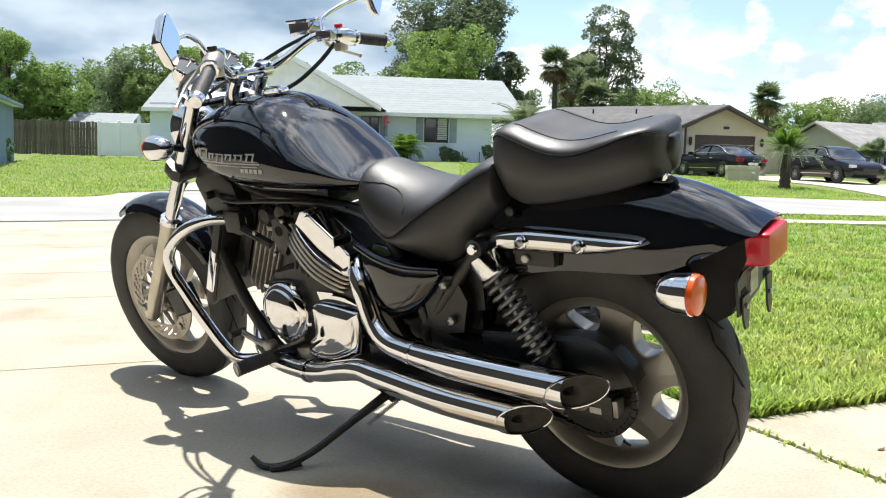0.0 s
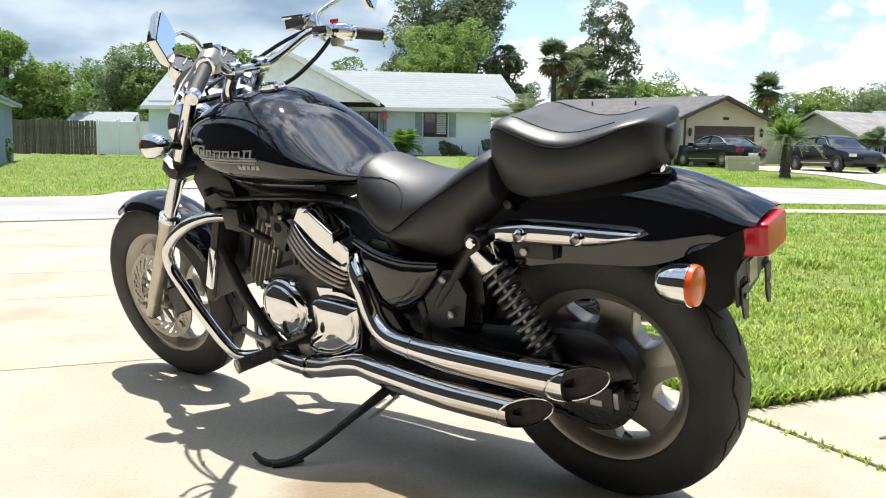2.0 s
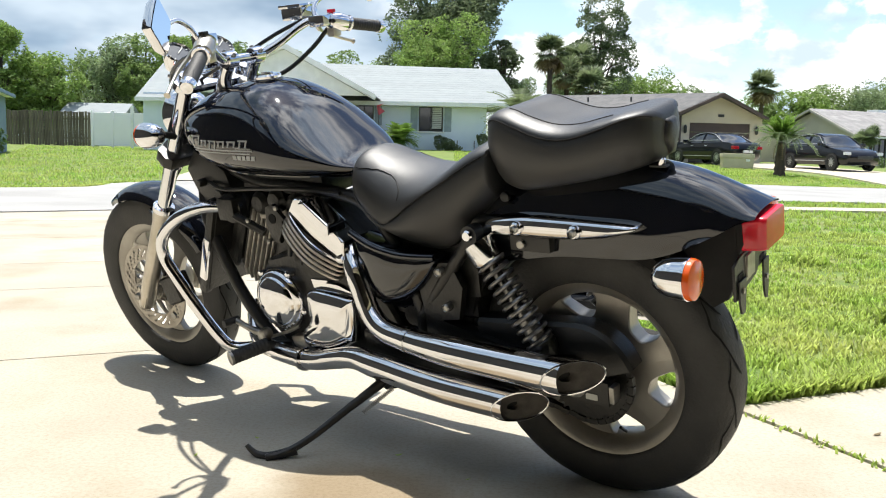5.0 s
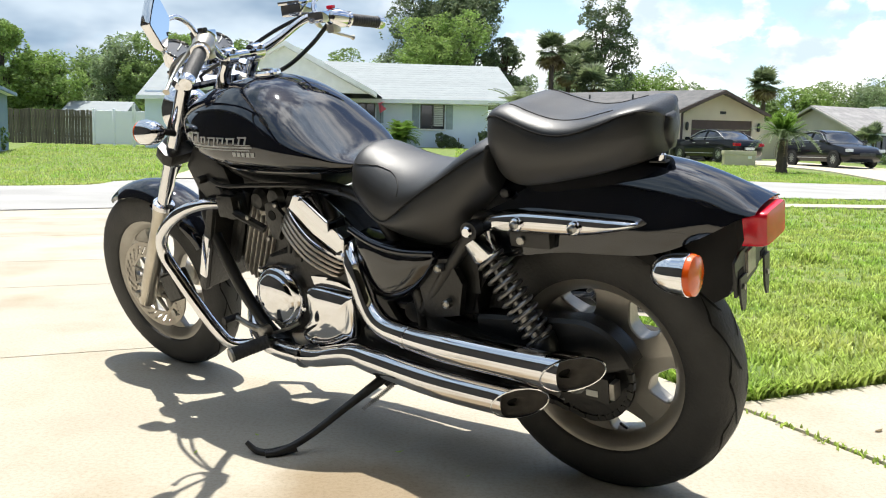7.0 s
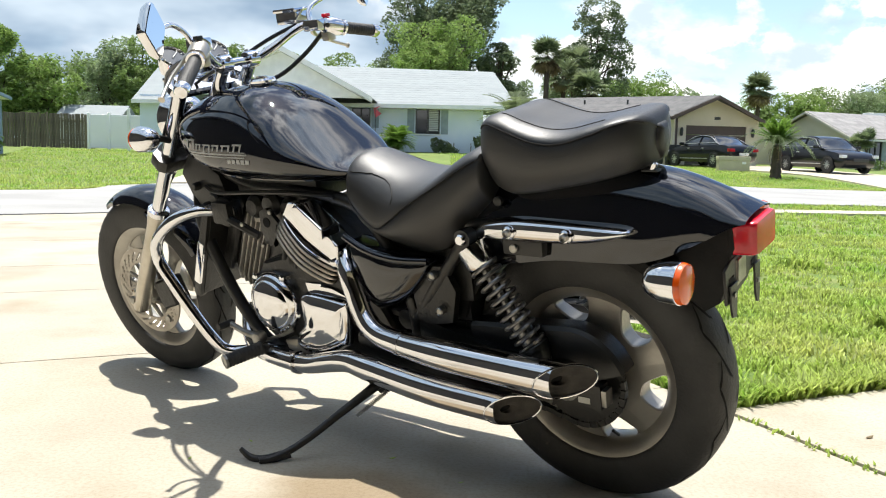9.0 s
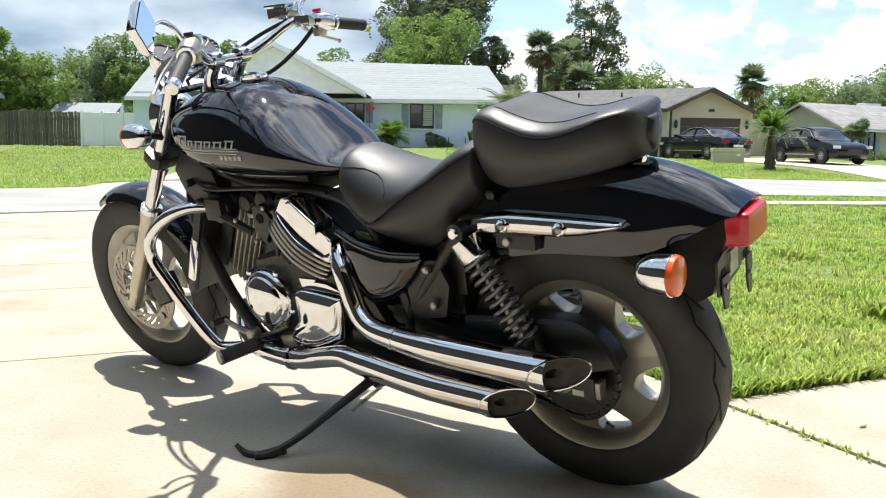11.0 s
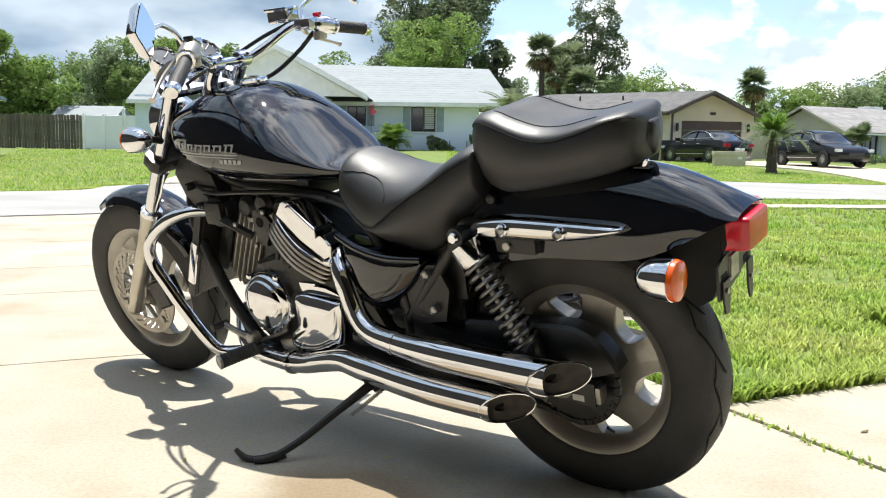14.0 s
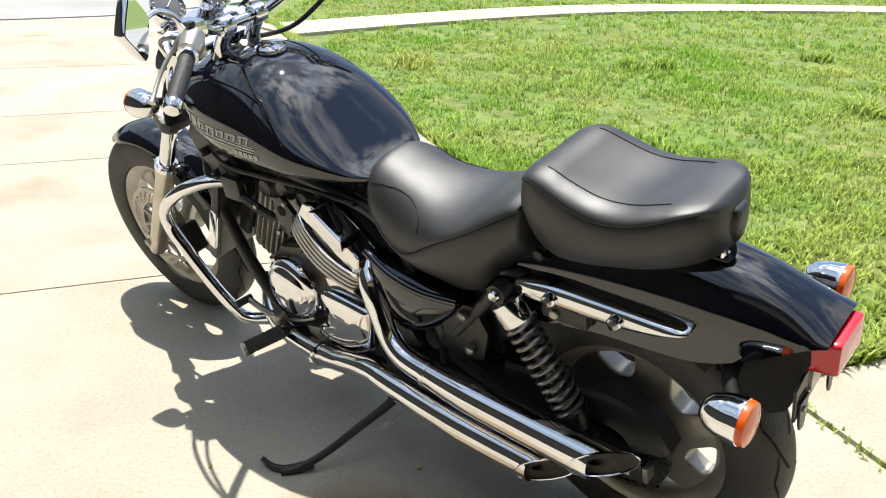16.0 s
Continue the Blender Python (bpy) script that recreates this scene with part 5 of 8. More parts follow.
class Hull:
    """A body drawn out along x: top, bottom, half width and height of the widest place as tables."""

    def __init__(self, top, low, half, waist, ey=0.85, eu=0.85, ed=0.7, dish=0.0):
        self.t = top, low, half, waist
        self.e = ey, eu, ed
        self.dish = dish

    def point(self, x, a):
        top, low, half, waist = (along(k, x) for k in self.t)
        c, s = math.cos(a), math.sin(a)
        ey, eu, ed = self.e
        z = waist + (spow(s, eu) * (top - waist) if s >= 0 else spow(s, ed) * (waist - low))
        y = half * spow(c, ey)
        if self.dish and s > 0:
            z -= self.dish * max(0.0, 1 - (y / (half * 0.8 + 1e-6)) ** 2) * s
        return Vector((x, y, z))

    def build(self, name, x0, x1, nx=36, na=40):
        xs = [x0 + (x1 - x0) * (0.5 - 0.5 * math.cos(math.pi * i / nx)) for i in range(nx + 1)]
        rings = [[self.point(x, 2 * math.pi * k / na) for k in range(na)] for x in xs]
        me = mesh(name, *loft(rings), sharp=60)
        return me

    def side_y(self, x, z, side=1):
        """Half width at a height, on the side of the body."""
        best = min((abs(self.point(x, a).z - z), self.point(x, a).y) for a in [math.pi * (k / 160 - 0.5) for k in range(161)])
        return side * best[1]


# wheels
def tyre_mesh(name, R, w, rim):
    h = R - rim
    prof = []
    for k in range(21):
        a = math.pi * (k / 20)
        prof.append((rim + h * math.sin(a) ** 0.62, -w / 2 * spow(math.cos(a), 0.75) * (1 - 0.18 * (1 - math.sin(a)))))
    prof.append((rim - 0.008, w * 0.36))
    prof.append((rim - 0.008, -w * 0.36))
    return lathe(name, prof, 96, "y", closed=True, sharp=60), prof


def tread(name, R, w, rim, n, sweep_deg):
    """Long bent grooves on both shoulders of a tyre, as proud strips dark like their shade, each with a short hook at
    its outer end.
    """
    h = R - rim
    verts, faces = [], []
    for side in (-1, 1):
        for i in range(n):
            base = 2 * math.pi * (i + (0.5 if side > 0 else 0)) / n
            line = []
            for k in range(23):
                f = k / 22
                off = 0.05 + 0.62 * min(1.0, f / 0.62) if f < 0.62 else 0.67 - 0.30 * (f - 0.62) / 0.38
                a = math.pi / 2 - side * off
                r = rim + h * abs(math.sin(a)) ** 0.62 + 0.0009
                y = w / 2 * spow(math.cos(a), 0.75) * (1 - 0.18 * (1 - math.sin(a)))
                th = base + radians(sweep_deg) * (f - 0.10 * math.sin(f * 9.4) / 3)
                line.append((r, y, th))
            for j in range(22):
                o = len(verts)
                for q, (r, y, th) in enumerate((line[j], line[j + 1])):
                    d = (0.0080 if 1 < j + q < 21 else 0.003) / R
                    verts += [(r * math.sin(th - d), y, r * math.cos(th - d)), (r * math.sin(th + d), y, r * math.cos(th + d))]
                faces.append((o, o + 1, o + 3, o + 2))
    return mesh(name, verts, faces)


def rim_mesh(name, rim, w):
    r = rim
    prof = [(r + 0.003, -w * 0.5), (r + 0.006, -w * 0.46), (r - 0.004, -w * 0.42), (r - 0.016, -w * 0.36), (r - 0.030, -w * 0.2), (r - 0.034, 0), (r - 0.030, w * 0.2), (r - 0.016, w * 0.36), (r - 0.004, w * 0.42), (r + 0.006, w * 0.46), (r + 0.003, w * 0.5),
            (r - 0.004, w * 0.5), (r - 0.022, w * 0.40), (r - 0.040, w * 0.22), (r - 0.043, 0), (r - 0.040, -w * 0.22), (r - 0.022, -w * 0.40), (r - 0.004, -w * 0.5)]
    return lathe(name, prof, 80, "y", closed=True, sharp=35)


def spoke_mesh(name, r0, r1, angle, w0, w1, thick, curve=0.0):
    rings = []
    for k in range(9):
        f = k / 8
        r = r0 + (r1 - r0) * f
        th = angle + curve * math.sin(f * math.pi * 0.5)
        wd = w0 + (w1 - w0) * f * f + 0.012 * (2 * f - 1) ** 4 + 0.026 * f ** 7
        t = thick * (1 - 0.25 * f)
        d = Vector((math.sin(th), 0, math.cos(th)))
        s = Vector((math.cos(th), 0, -math.sin(th)))
        y = Vector((0, 1, 0))
        ring = []
        for a in range(10):
            q = 2 * math.pi * a / 10
            ring.append(d * r + s * (wd * spow(math.cos(q), 0.5)) + y * (t * spow(math.sin(q), 0.5)))
        rings.append(ring)
    return mesh(name, *loft(rings), sharp=50)


def web_mesh(name, r0, r1, windows, turn, half, thick):
    """The cast middle of a wheel: a dished disc with rounded windows between broad spokes."""
    n = 44
    verts, faces = [], []
    for w in range(windows):
        mid = turn + 2 * math.pi * w / windows
        step = math.pi / windows
        outer, inner = [], []
        for i in range(n):
            q = 2 * math.pi * i / n
            c, s = math.cos(q), math.sin(q)
            m = max(abs(c), abs(s))
            outer.append((mid + step * c / m, (r0 + r1) / 2 + (r1 - r0) / 2 * s / m))
            a, b = spow(c, 0.62), spow(s, 0.62)
            rw = r0 + (r1 - r0) * (0.73 + 0.225 * b)
            inner.append((mid + half * a * (0.80 + 0.20 * b) + 0.10 * (b + 1) * 0.5, rw))
        o = len(verts)
        for side in (1, -1):
            for loop, lift in ((outer, 1.0), (inner, 0.92), (inner, 0.72)):
                for k, (th, r) in enumerate(loop):
                    if lift == 0.72:
                        th, r = th + (mid - th) * 0.06, r + ((r0 + (r1 - r0) * 0.73) - r) * 0.05
                    y = thick * lift * (1.15 - 0.45 * (r - r0) / (r1 - r0))
                    verts.append((r * math.sin(th), side * y, r * math.cos(th)))
        for i in range(n):
            j = (i + 1) % n
            for side in (0, 3):
                for ring in (0, 1):
                    p = o + (side + ring) * n
                    faces.append((p + i, p + j, p + n + j, p + n + i) if side else (p + j, p + i, p + n + i, p + n + j))
            p, q = o + 2 * n, o + 5 * n
            faces.append((p + i, p + j, q + j, q + i))
    return mesh(name, verts, faces, sharp=40)


def bike_wheel(name, at, R, w, rim, rim_w, spokes, sw, groove_n, label, turn=0.0):
    wh = new(name)
    wh.parent = bike
    wh.matrix_basis = at
    wh["label"] = label
    me, _ = tyre_mesh("tyre", R, w, rim)
    part("tyre", me, "rubber", wh, "black road tyre with bent tread grooves painted dark")
    # dark strips on the smooth tyre paint the shade of its grooves
    part("tread", tread("tread", R, w, rim, groove_n, 34), "recess_shade", wh)["kind"] = "stuff"
    part("rim", rim_mesh("rim", rim, rim_w), "alloy", wh, "satin alloy rim")
    part("hub", lathe("hub", [(0.012, -0.07), (0.045, -0.068), (0.055, -0.05), (0.048, -0.03), (0.046, 0.03), (0.055, 0.05), (0.045, 0.068), (0.012, 0.07)], 32, "y"), "alloy", wh)
    if spokes == 0:
        part("spoke_web", web_mesh("spoke_web", 0.045, rim - 0.030, 6, turn, 0.325, 0.030), "alloy", wh, "cast alloy web with six broad spokes")
    for i in range(spokes):
        part("spoke", spoke_mesh("spoke", 0.035, rim - 0.036, turn + 2 * math.pi * i / spokes, sw[0], sw[1], sw[2], sw[3]), "alloy", wh)
    return wh


rear_wheel = bike_wheel("rear_wheel", pose(0, 0, RR), RR, 0.150, 0.214, 0.112, 0, (0.026, 0.032, 0.024, 0.16), 15, "cast alloy rear wheel with a wide tyre", radians(14))
steer_axis = Vector((-math.sin(radians(32)), 0, math.cos(radians(32))))
STEER = Matrix.Translation((WB, 0, RF)) @ Matrix.Rotation(radians(3.0), 4, steer_axis)
front_wheel = bike_wheel("front_wheel", STEER, RF, 0.118, 0.222, 0.084, 5, (0.020, 0.026, 0.018, 0.35), 18, "cast alloy front wheel with a brake disc", 0.2)
tyre_v = part("valve", tube("valve", [(-0.055, 0.035, -0.150), (-0.050, 0.052, -0.132)], 0.004, 6, 1), "plastic", rear_wheel)

# front brake disc with slots and holes, its carrier and the caliper
def disc_mesh():
    bm = bmesh.new()
    n = 72
    rows = [0.098, 0.106, 0.114, 0.122, 0.130, 0.138, 0.150]
    grid = []
    for y in (0.0, 0.005):
        grid.append([[bm.verts.new((r * math.sin(2 * math.pi * k / n), y, r * math.cos(2 * math.pi * k / n))) for k in range(n)] for r in rows])
    for i in range(len(rows) - 1):
        for k in range(n):
            j = (k + 1) % n
            hole = (i + k) % 3 == 0 and 0 < i < len(rows) - 2
            if not hole:
                bm.faces.new((grid[1][i][k], grid[1][i][j], grid[1][i + 1][j], grid[1][i + 1][k]))
                bm.faces.new((grid[0][i][k], grid[0][i + 1][k], grid[0][i + 1][j], grid[0][i][j]))
    for i in (0, len(rows) - 1):
        for k in range(n):
            j = (k + 1) % n
            bm.faces.new((grid[0][i][k], grid[0][i][j], grid[1][i][j], grid[1][i][k]))
    return from_bm("brake_disc", bm, smooth=False)


part("brake_disc", disc_mesh(), "disc", front_wheel, "drilled steel brake disc", at=pose(0, 0.062, 0))
for i in range(10):
    a = i * math.pi / 5
    part("disc_arm", mesh("disc_arm", *sweep([(0.045 * math.sin(a), 0.064, 0.045 * math.cos(a)), (0.100 * math.sin(a + 0.35), 0.064, 0.100 * math.cos(a + 0.35))], [0.008, 0.006], 6)), "alloy", front_wheel)
part("caliper", rbox("caliper", (-0.175, 0.040, -0.075), (-0.095, 0.105, 0.02), 0.016, 3), "engine_black", front_wheel, "dark brake caliper", at=pose(0, 0, 0, 0, 18, 0))
part("caliper_bolt", lathe("caliper_bolt", [(0, 0.104), (0.012, 0.104), (0.012, 0.112), (0, 0.113)], 10, "y"), "steel", front_wheel, at=pose(-0.13, 0, -0.07))

# fork, clamps, front fender
fork_dir = (Vector((1.194, 0, 0.985)) - Vector((1.652, 0, 0.262))).normalized()
for s, nm in ((1, "left"), (-1, "right")):
    y = 0.105 * s
    fk = new("fork_leg")
    fk.parent = bike
    fk["label"] = "chrome fork tube in a raw alloy slider"
    b0 = Vector((1.652, y, 0.262))
    part("slider", mesh("slider", *sweep([b0 + fork_dir * d for d in (-0.012, 0.0, 0.03, 0.06, 0.36, 0.395, 0.41)], [0.012, 0.024, 0.028, 0.027, 0.0275, 0.031, 0.030], 20)), "alloy_raw", fk, "raw alloy fork slider")
    part("dust_seal", mesh("dust_seal", *sweep([b0 + fork_dir * d for d in (0.40, 0.405, 0.42, 0.425)], [0.024, 0.0325, 0.0325, 0.022], 20)), "chrome", fk)
    part("tube", mesh("tube", *sweep([b0 + fork_dir * d for d in (0.41, 0.6, 0.80, 0.865)], 0.0212, 20)), "chrome", fk, "chrome fork tube")
    part("cap", mesh("cap", *sweep([b0 + fork_dir * d for d in (0.86, 0.868, 0.884, 0.888)], [0.022, 0.026, 0.024, 0.014], 16)), "chrome", fk)
    part("axle_clamp", rbox("axle_clamp", (-0.028, -0.022, -0.03), (0.028, 0.022, 0.04), 0.012, 3), "alloy_raw", fk, at=pose(1.640, y, 0.29, 0, -32, 0))
    part("axle_nut", lathe("axle_nut", [(0, 0.020), (0.013, 0.020), (0.013, 0.030), (0.008, 0.033), (0, 0.033)], 6, "y"), "steel", fk, at=pose(1.648, y, 0.300) @ Matrix.Diagonal((1, s, 1, 1)))
axle = part("front_axle", tube("front_axle", [(1.648, -0.125, 0.305), (1.648, 0.125, 0.305)], 0.011, 12, 1), "steel", bike)


def clamp(name, d, mat, thick, label):
    c = Vector((1.652, 0, 0.262)) + fork_dir * d
    out = [(0.035, -0.135), (0.035, 0.135), (0.015, 0.148), (-0.030, 0.140), (-0.075, 0.06), (-0.085, 0), (-0.075, -0.06), (-0.030, -0.140), (0.015, -0.148)]
    me = solid(name, out, -thick, thick, 2, 0.008, 2)
    return part(name, me, mat, bike, label, at=Matrix.Translation(c) @ fork_dir.to_track_quat("Z", "X").to_matrix().to_4x4() @ pose(0, 0, 0, 0, 0, 180))


clamp("lower_fork_clamp", 0.605, "engine_black", 0.018, "black lower fork clamp")
clamp("upper_fork_clamp", 0.855, "chrome", 0.013, "chrome upper fork clamp")
part("chrome_shroud", mesh("chrome_shroud", *sweep([Vector((1.652, 0.105, 0.262)) + fork_dir * d for d in (0.575, 0.58, 0.60)], [0.024, 0.034, 0.034], 20)), "chrome", bike)
part("steering_head", mesh("steering_head", *sweep([Vector((1.30, 0, 0.72)) - fork_dir * 0.0, Vector((1.30, 0, 0.72)) + fork_dir * 0.26], 0.036, 16)), "engine_black", bike)


def front_fender():
    rings = []
    for i in range(25):
        th = radians(152 - i * (152 - 62) / 24)
        R = 0.338 + 0.012 * math.sin((i / 24) * math.pi)
        tip = 1 - 0.35 * ease(0.80, 1.0, i / 24) - 0.10 * ease(0.2, 0.0, i / 24)
        ring = []
        for k in range(13):
            a = math.pi * (k / 12 - 0.5)
            y = 0.073 * tip * math.sin(a)
            r = R + 0.026 * (math.cos(a) - 1) * 1.6 * tip
            ring.append((r * math.cos(th), y, r * math.sin(th)))
        rings.append(ring + [(p[0] * 0.988, p[1] * 0.95, p[2] * 0.988) for p in reversed(ring)])
    return mesh("front_fender", *loft(rings), sharp=50)


part("front_fender", front_fender(), "paint", bike, "glossy black front fender", at=STEER)
for s in (-1, 1):
    part("fender_stay", tube("fender_stay", [(1.56, 0.066 * s, 0.585), (1.50, 0.088 * s, 0.56), (1.485, 0.100 * s, 0.535)], 0.010, 8, 4), "chrome", bike)

# headlamp with a chrome bucket
hl = new("headlamp")
hl.parent = bike
hl["label"] = "round chrome headlamp"
hl.matrix_basis = pose(1.365, 0, 0.880, 0, 90, 0) @ Matrix.Scale(0.86, 4)
part("bucket", lathe("bucket", [(0.0, -0.085), (0.03, -0.082), (0.062, -0.065), (0.084, -0.03), (0.090, 0.0), (0.092, 0.012), (0.088, 0.02)], 40), "chrome", hl)
part("lens", lathe("lens", [(0.086, 0.012), (0.07, 0.024), (0.04, 0.031), (0.0, 0.034)], 40), "lamp_clear", hl)
part("headlamp_bracket", rbox("headlamp_bracket", (1.30, -0.05, 0.78), (1.36, 0.05, 0.80), 0.008), "engine_black", bike)


def signal(name, at, lens_dir, r, length, label):
    """A bullet indicator: chrome body, ribbed amber lens on its flat end."""
    sg = new(name)
    sg.parent = bike
    sg["label"] = label
    sg.matrix_basis = at @ pose(0, 0, 0, 0, 90 * lens_dir, 0)
    prof = [(0.0, -length)] + [(r * math.sin(f * math.pi / 2) ** 0.75, -length * math.cos(f * math.pi / 2)) for f in (0.12, 0.25, 0.4, 0.55, 0.7, 0.85)] + [(r, 0.0), (r * 1.02, 0.004), (r * 1.02, 0.010), (r * 0.97, 0.011)]
    part("body", lathe("body", prof, 32), "chrome", sg, "chrome bullet body")
    part("lens", lathe("lens", [(r * 0.97, 0.008), (r * 0.985, 0.015), (r * 0.94, 0.021), (r * 0.72, 0.0245), (0, 0.026)], 32), "amber", sg, "amber lens")
    return sg


for s in (-1, 1):
    signal("front_indicator", pose(1.300, 0.190 * s, 0.855), 1, 0.036, 0.062, "chrome front indicator with an amber lens")
    part("indicator_stem", tube("indicator_stem", [(1.275, 0.158 * s, 0.852), (1.275, 0.12 * s, 0.838)], 0.010, 10, 1), "plastic", bike)
    signal("rear_indicator", pose(-0.284, 0.214 * s, 0.616), -1, 0.0395, 0.062, "chrome rear indicator with an amber lens")
    part("indicator_stem", tube("indicator_stem", [(-0.262, 0.182 * s, 0.614), (-0.244, 0.150 * s, 0.606), (-0.224, 0.112 * s, 0.600), (-0.212, 0.070 * s, 0.600)], [0.012, 0.012, 0.014, 0.018], 14, 4), "matte_black", bike)

# handlebar with grips, levers, mirrors
bar_pts = [(0.808, 0.38, 1.017), (0.882, 0.27, 1.073), (0.912, 0.235, 1.086), (0.965, 0.185, 1.090), (1.02, 0.115, 1.052), (1.055, 0.06, 1.036), (1.06, 0.0, 1.036), (1.058, -0.06, 1.036), (1.03, -0.115, 1.060), (0.985, -0.19, 1.105), (0.935, -0.24, 1.100), (0.907, -0.265, 1.090), (0.886, -0.38, 1.066)]
part("handlebar", tube("handlebar", bar_pts, 0.0115, 16, 6), "chrome", bike, "chrome handlebar")
for e, i, s in ((Vector(bar_pts[0]), Vector(bar_pts[1]), 1), (Vector(bar_pts[-1]), Vector(bar_pts[-2]), -1)):
    d = (e - i).normalized()
    L = (e - i).length
    rr = [0.0165 + (0.0008 if k % 2 else 0) for k in range(24)]
    gp = [i + d * (0.012 + (L - 0.02) * k / 23) for k in range(24)]
    part("grip", mesh("grip", *sweep(gp, rr, 20), sharp=20), "rubber", bike, "black rubber grip")
    part("grip_flange", mesh("grip_flange", *sweep([i + d * 0.004, i + d * 0.006, i + d * 0.012, i + d * 0.014], [0.016, 0.023, 0.023, 0.016], 20)), "chrome", bike)
    part("bar_end", mesh("bar_end", *sweep([e - d * 0.008, e - d * 0.006, e + d * 0.010, e + d * 0.016, e + d * 0.018], [0.014, 0.019, 0.019, 0.015, 0.008], 20)), "chrome", bike)
    sw = new("switch_housing")
    sw.parent = bike
    sw["label"] = "polished switch housing"
    a = i - d * 0.045
    part("housing", mesh("housing", *sweep([i + d * 0.002, i - d * 0.004, i - d * 0.03, i - d * 0.055, i - d * 0.062], [0.015, 0.024, 0.027, 0.023, 0.014], 18)), "chrome" if s < 0 else "alloy_raw", sw)
    part("switch_button", rbox("switch_button", (-0.010, -0.008, 0.0), (0.010, 0.008, 0.010), 0.003), "red" if s < 0 else "plastic", sw, at=Matrix.Translation(a + Vector((0, 0, 0.024))))
    part("switch_cluster", rbox("switch_cluster", (-0.014, -0.016, -0.042), (0.014, 0.016, -0.012), 0.008), "alloy_raw", sw, at=Matrix.Translation(a))
    pv = i - d * 0.07 + Vector((0.035, 0, -0.008))
    part("lever_perch", rbox("lever_perch", (-0.016, -0.018, -0.016), (0.045, 0.018, 0.016), 0.008), "chrome", sw, at=Matrix.Translation(i - d * 0.075))
    lv = [pv, pv + d * 0.04 + Vector((0.034, 0, -0.010)), pv + d * 0.11 + Vector((0.062, 0, -0.020)), pv + d * 0.185 + Vector((0.070, 0, -0.030))]
    part("lever", mesh("lever", *sweep(smooth_path(lv, 5), [0.008] * 5 + [0.0052] * 5 + [0.0046] * 5 + [0.0085], 10)), "alloy_raw", bike, "alloy brake lever" if s < 0 else "alloy clutch lever")

# fluid reservoir on the right
rv = new("fluid_reservoir")
rv.parent = bike
rv["label"] = "chrome brake fluid reservoir"
part("tank", rbox("tank", (1.03, -0.285, 1.112), (1.115, -0.215, 1.148), 0.010), "chrome", rv)
part("lid", rbox("lid", (1.026, -0.290, 1.146), (1.119, -0.210, 1.158), 0.006), "chrome", rv)


def mirror_plate(c, side, tilt):
    mr = new("mirror")
    mr.parent = bike
    mr["label"] = "chrome diamond-shaped mirror"
    shape = [(-0.026, 0.090), (-0.006, 0.094), (0.030, 0.055), (0.068, 0.006), (0.070, -0.012), (0.036, -0.060), (0.008, -0.100), (-0.014, -0.096), (-0.046, -0.045), (-0.074, 0.0), (-0.072, 0.018), (-0.050, 0.055)]
    shape = [(a * side * 0.62, b * 0.66) for a, b in shape]
    fine = [(p.x, p.y) for p in smooth_path([(*p, 0) for p in shape + shape[:1]], 3)[:-1]]
    at = Matrix.Translation(c) @ pose(0, 0, 0, 0, 0, tilt)
    rings = []
    for k, x in ((0.97, -0.004), (1.0, 0.0), (0.99, 0.008), (0.86, 0.022), (0.55, 0.032), (0.2, 0.036)):
        rings.append([(x, a * k, b * k) for a, b in fine])
    part("shell", mesh("shell", *loft(rings), sharp=50), "chrome", mr, "chrome mirror shell", at=at)
    part("glass", mesh("glass", [(-0.0055, a * 0.92, b * 0.92) for a, b in fine], [tuple(range(len(fine)))]), "mirror", mr, "mirror glass", at=at)


mirror_plate((0.905, 0.355, 1.152), 1, 24)
part("mirror_stem", tube("mirror_stem", [(0.935, 0.225, 1.092), (0.940, 0.245, 1.135), (0.935, 0.285, 1.158), (0.920, 0.335, 1.148)], 0.0065, 10, 6), "chrome", bike)
mirror_plate((0.965, -0.45, 1.205), -1, 12)
part("mirror_stem", tube("mirror_stem", [(0.985, -0.225, 1.105), (1.010, -0.255, 1.150), (1.000, -0.33, 1.182), (0.985, -0.41, 1.200)], 0.0065, 10, 6), "chrome", bike)

# risers and gauges
for s in (-1, 1):
    rs = new("handlebar_riser")
    rs.parent = bike
    rs["label"] = "chrome handlebar riser with a bolted clamp"
    part("post", mesh("post", *sweep(smooth_path([(1.105, 0.048 * s, 0.955), (1.095, 0.048 * s, 0.985), (1.072, 0.048 * s, 1.018)], 5), [0.027, 0.025, 0.023, 0.021, 0.020, 0.019, 0.018, 0.018, 0.018, 0.018, 0.018], 18)), "chrome", rs)
    part("clamp", lathe("clamp", [(0.0115, -0.019), (0.021, -0.019), (0.0235, -0.016), (0.0235, 0.016), (0.021, 0.019), (0.0115, 0.019)], 24, "y", closed=True), "chrome", rs, at=pose(1.060, 0.048 * s, 1.036))
    for dx, dz in ((-0.020, 0.010), (0.012, 0.020)):
        part("clamp_bolt", lathe("clamp_bolt", [(0, -0.004), (0.0065, -0.004), (0.0065, 0.006), (0.0045, 0.0075), (0.0045, 0.003), (0, 0.003)], 10), "steel", rs, at=pose(1.060 + dx, 0.048 * s, 1.036 + dz, 0, -50 if dx < 0 else 25, 0))
part("riser_bolt", lathe("riser_bolt", [(0, 0), (0.016, 0), (0.016, 0.008), (0.012, 0.012), (0, 0.012)], 6), "steel", bike, at=pose(1.075, 0.0, 0.968, 0, -32, 0))


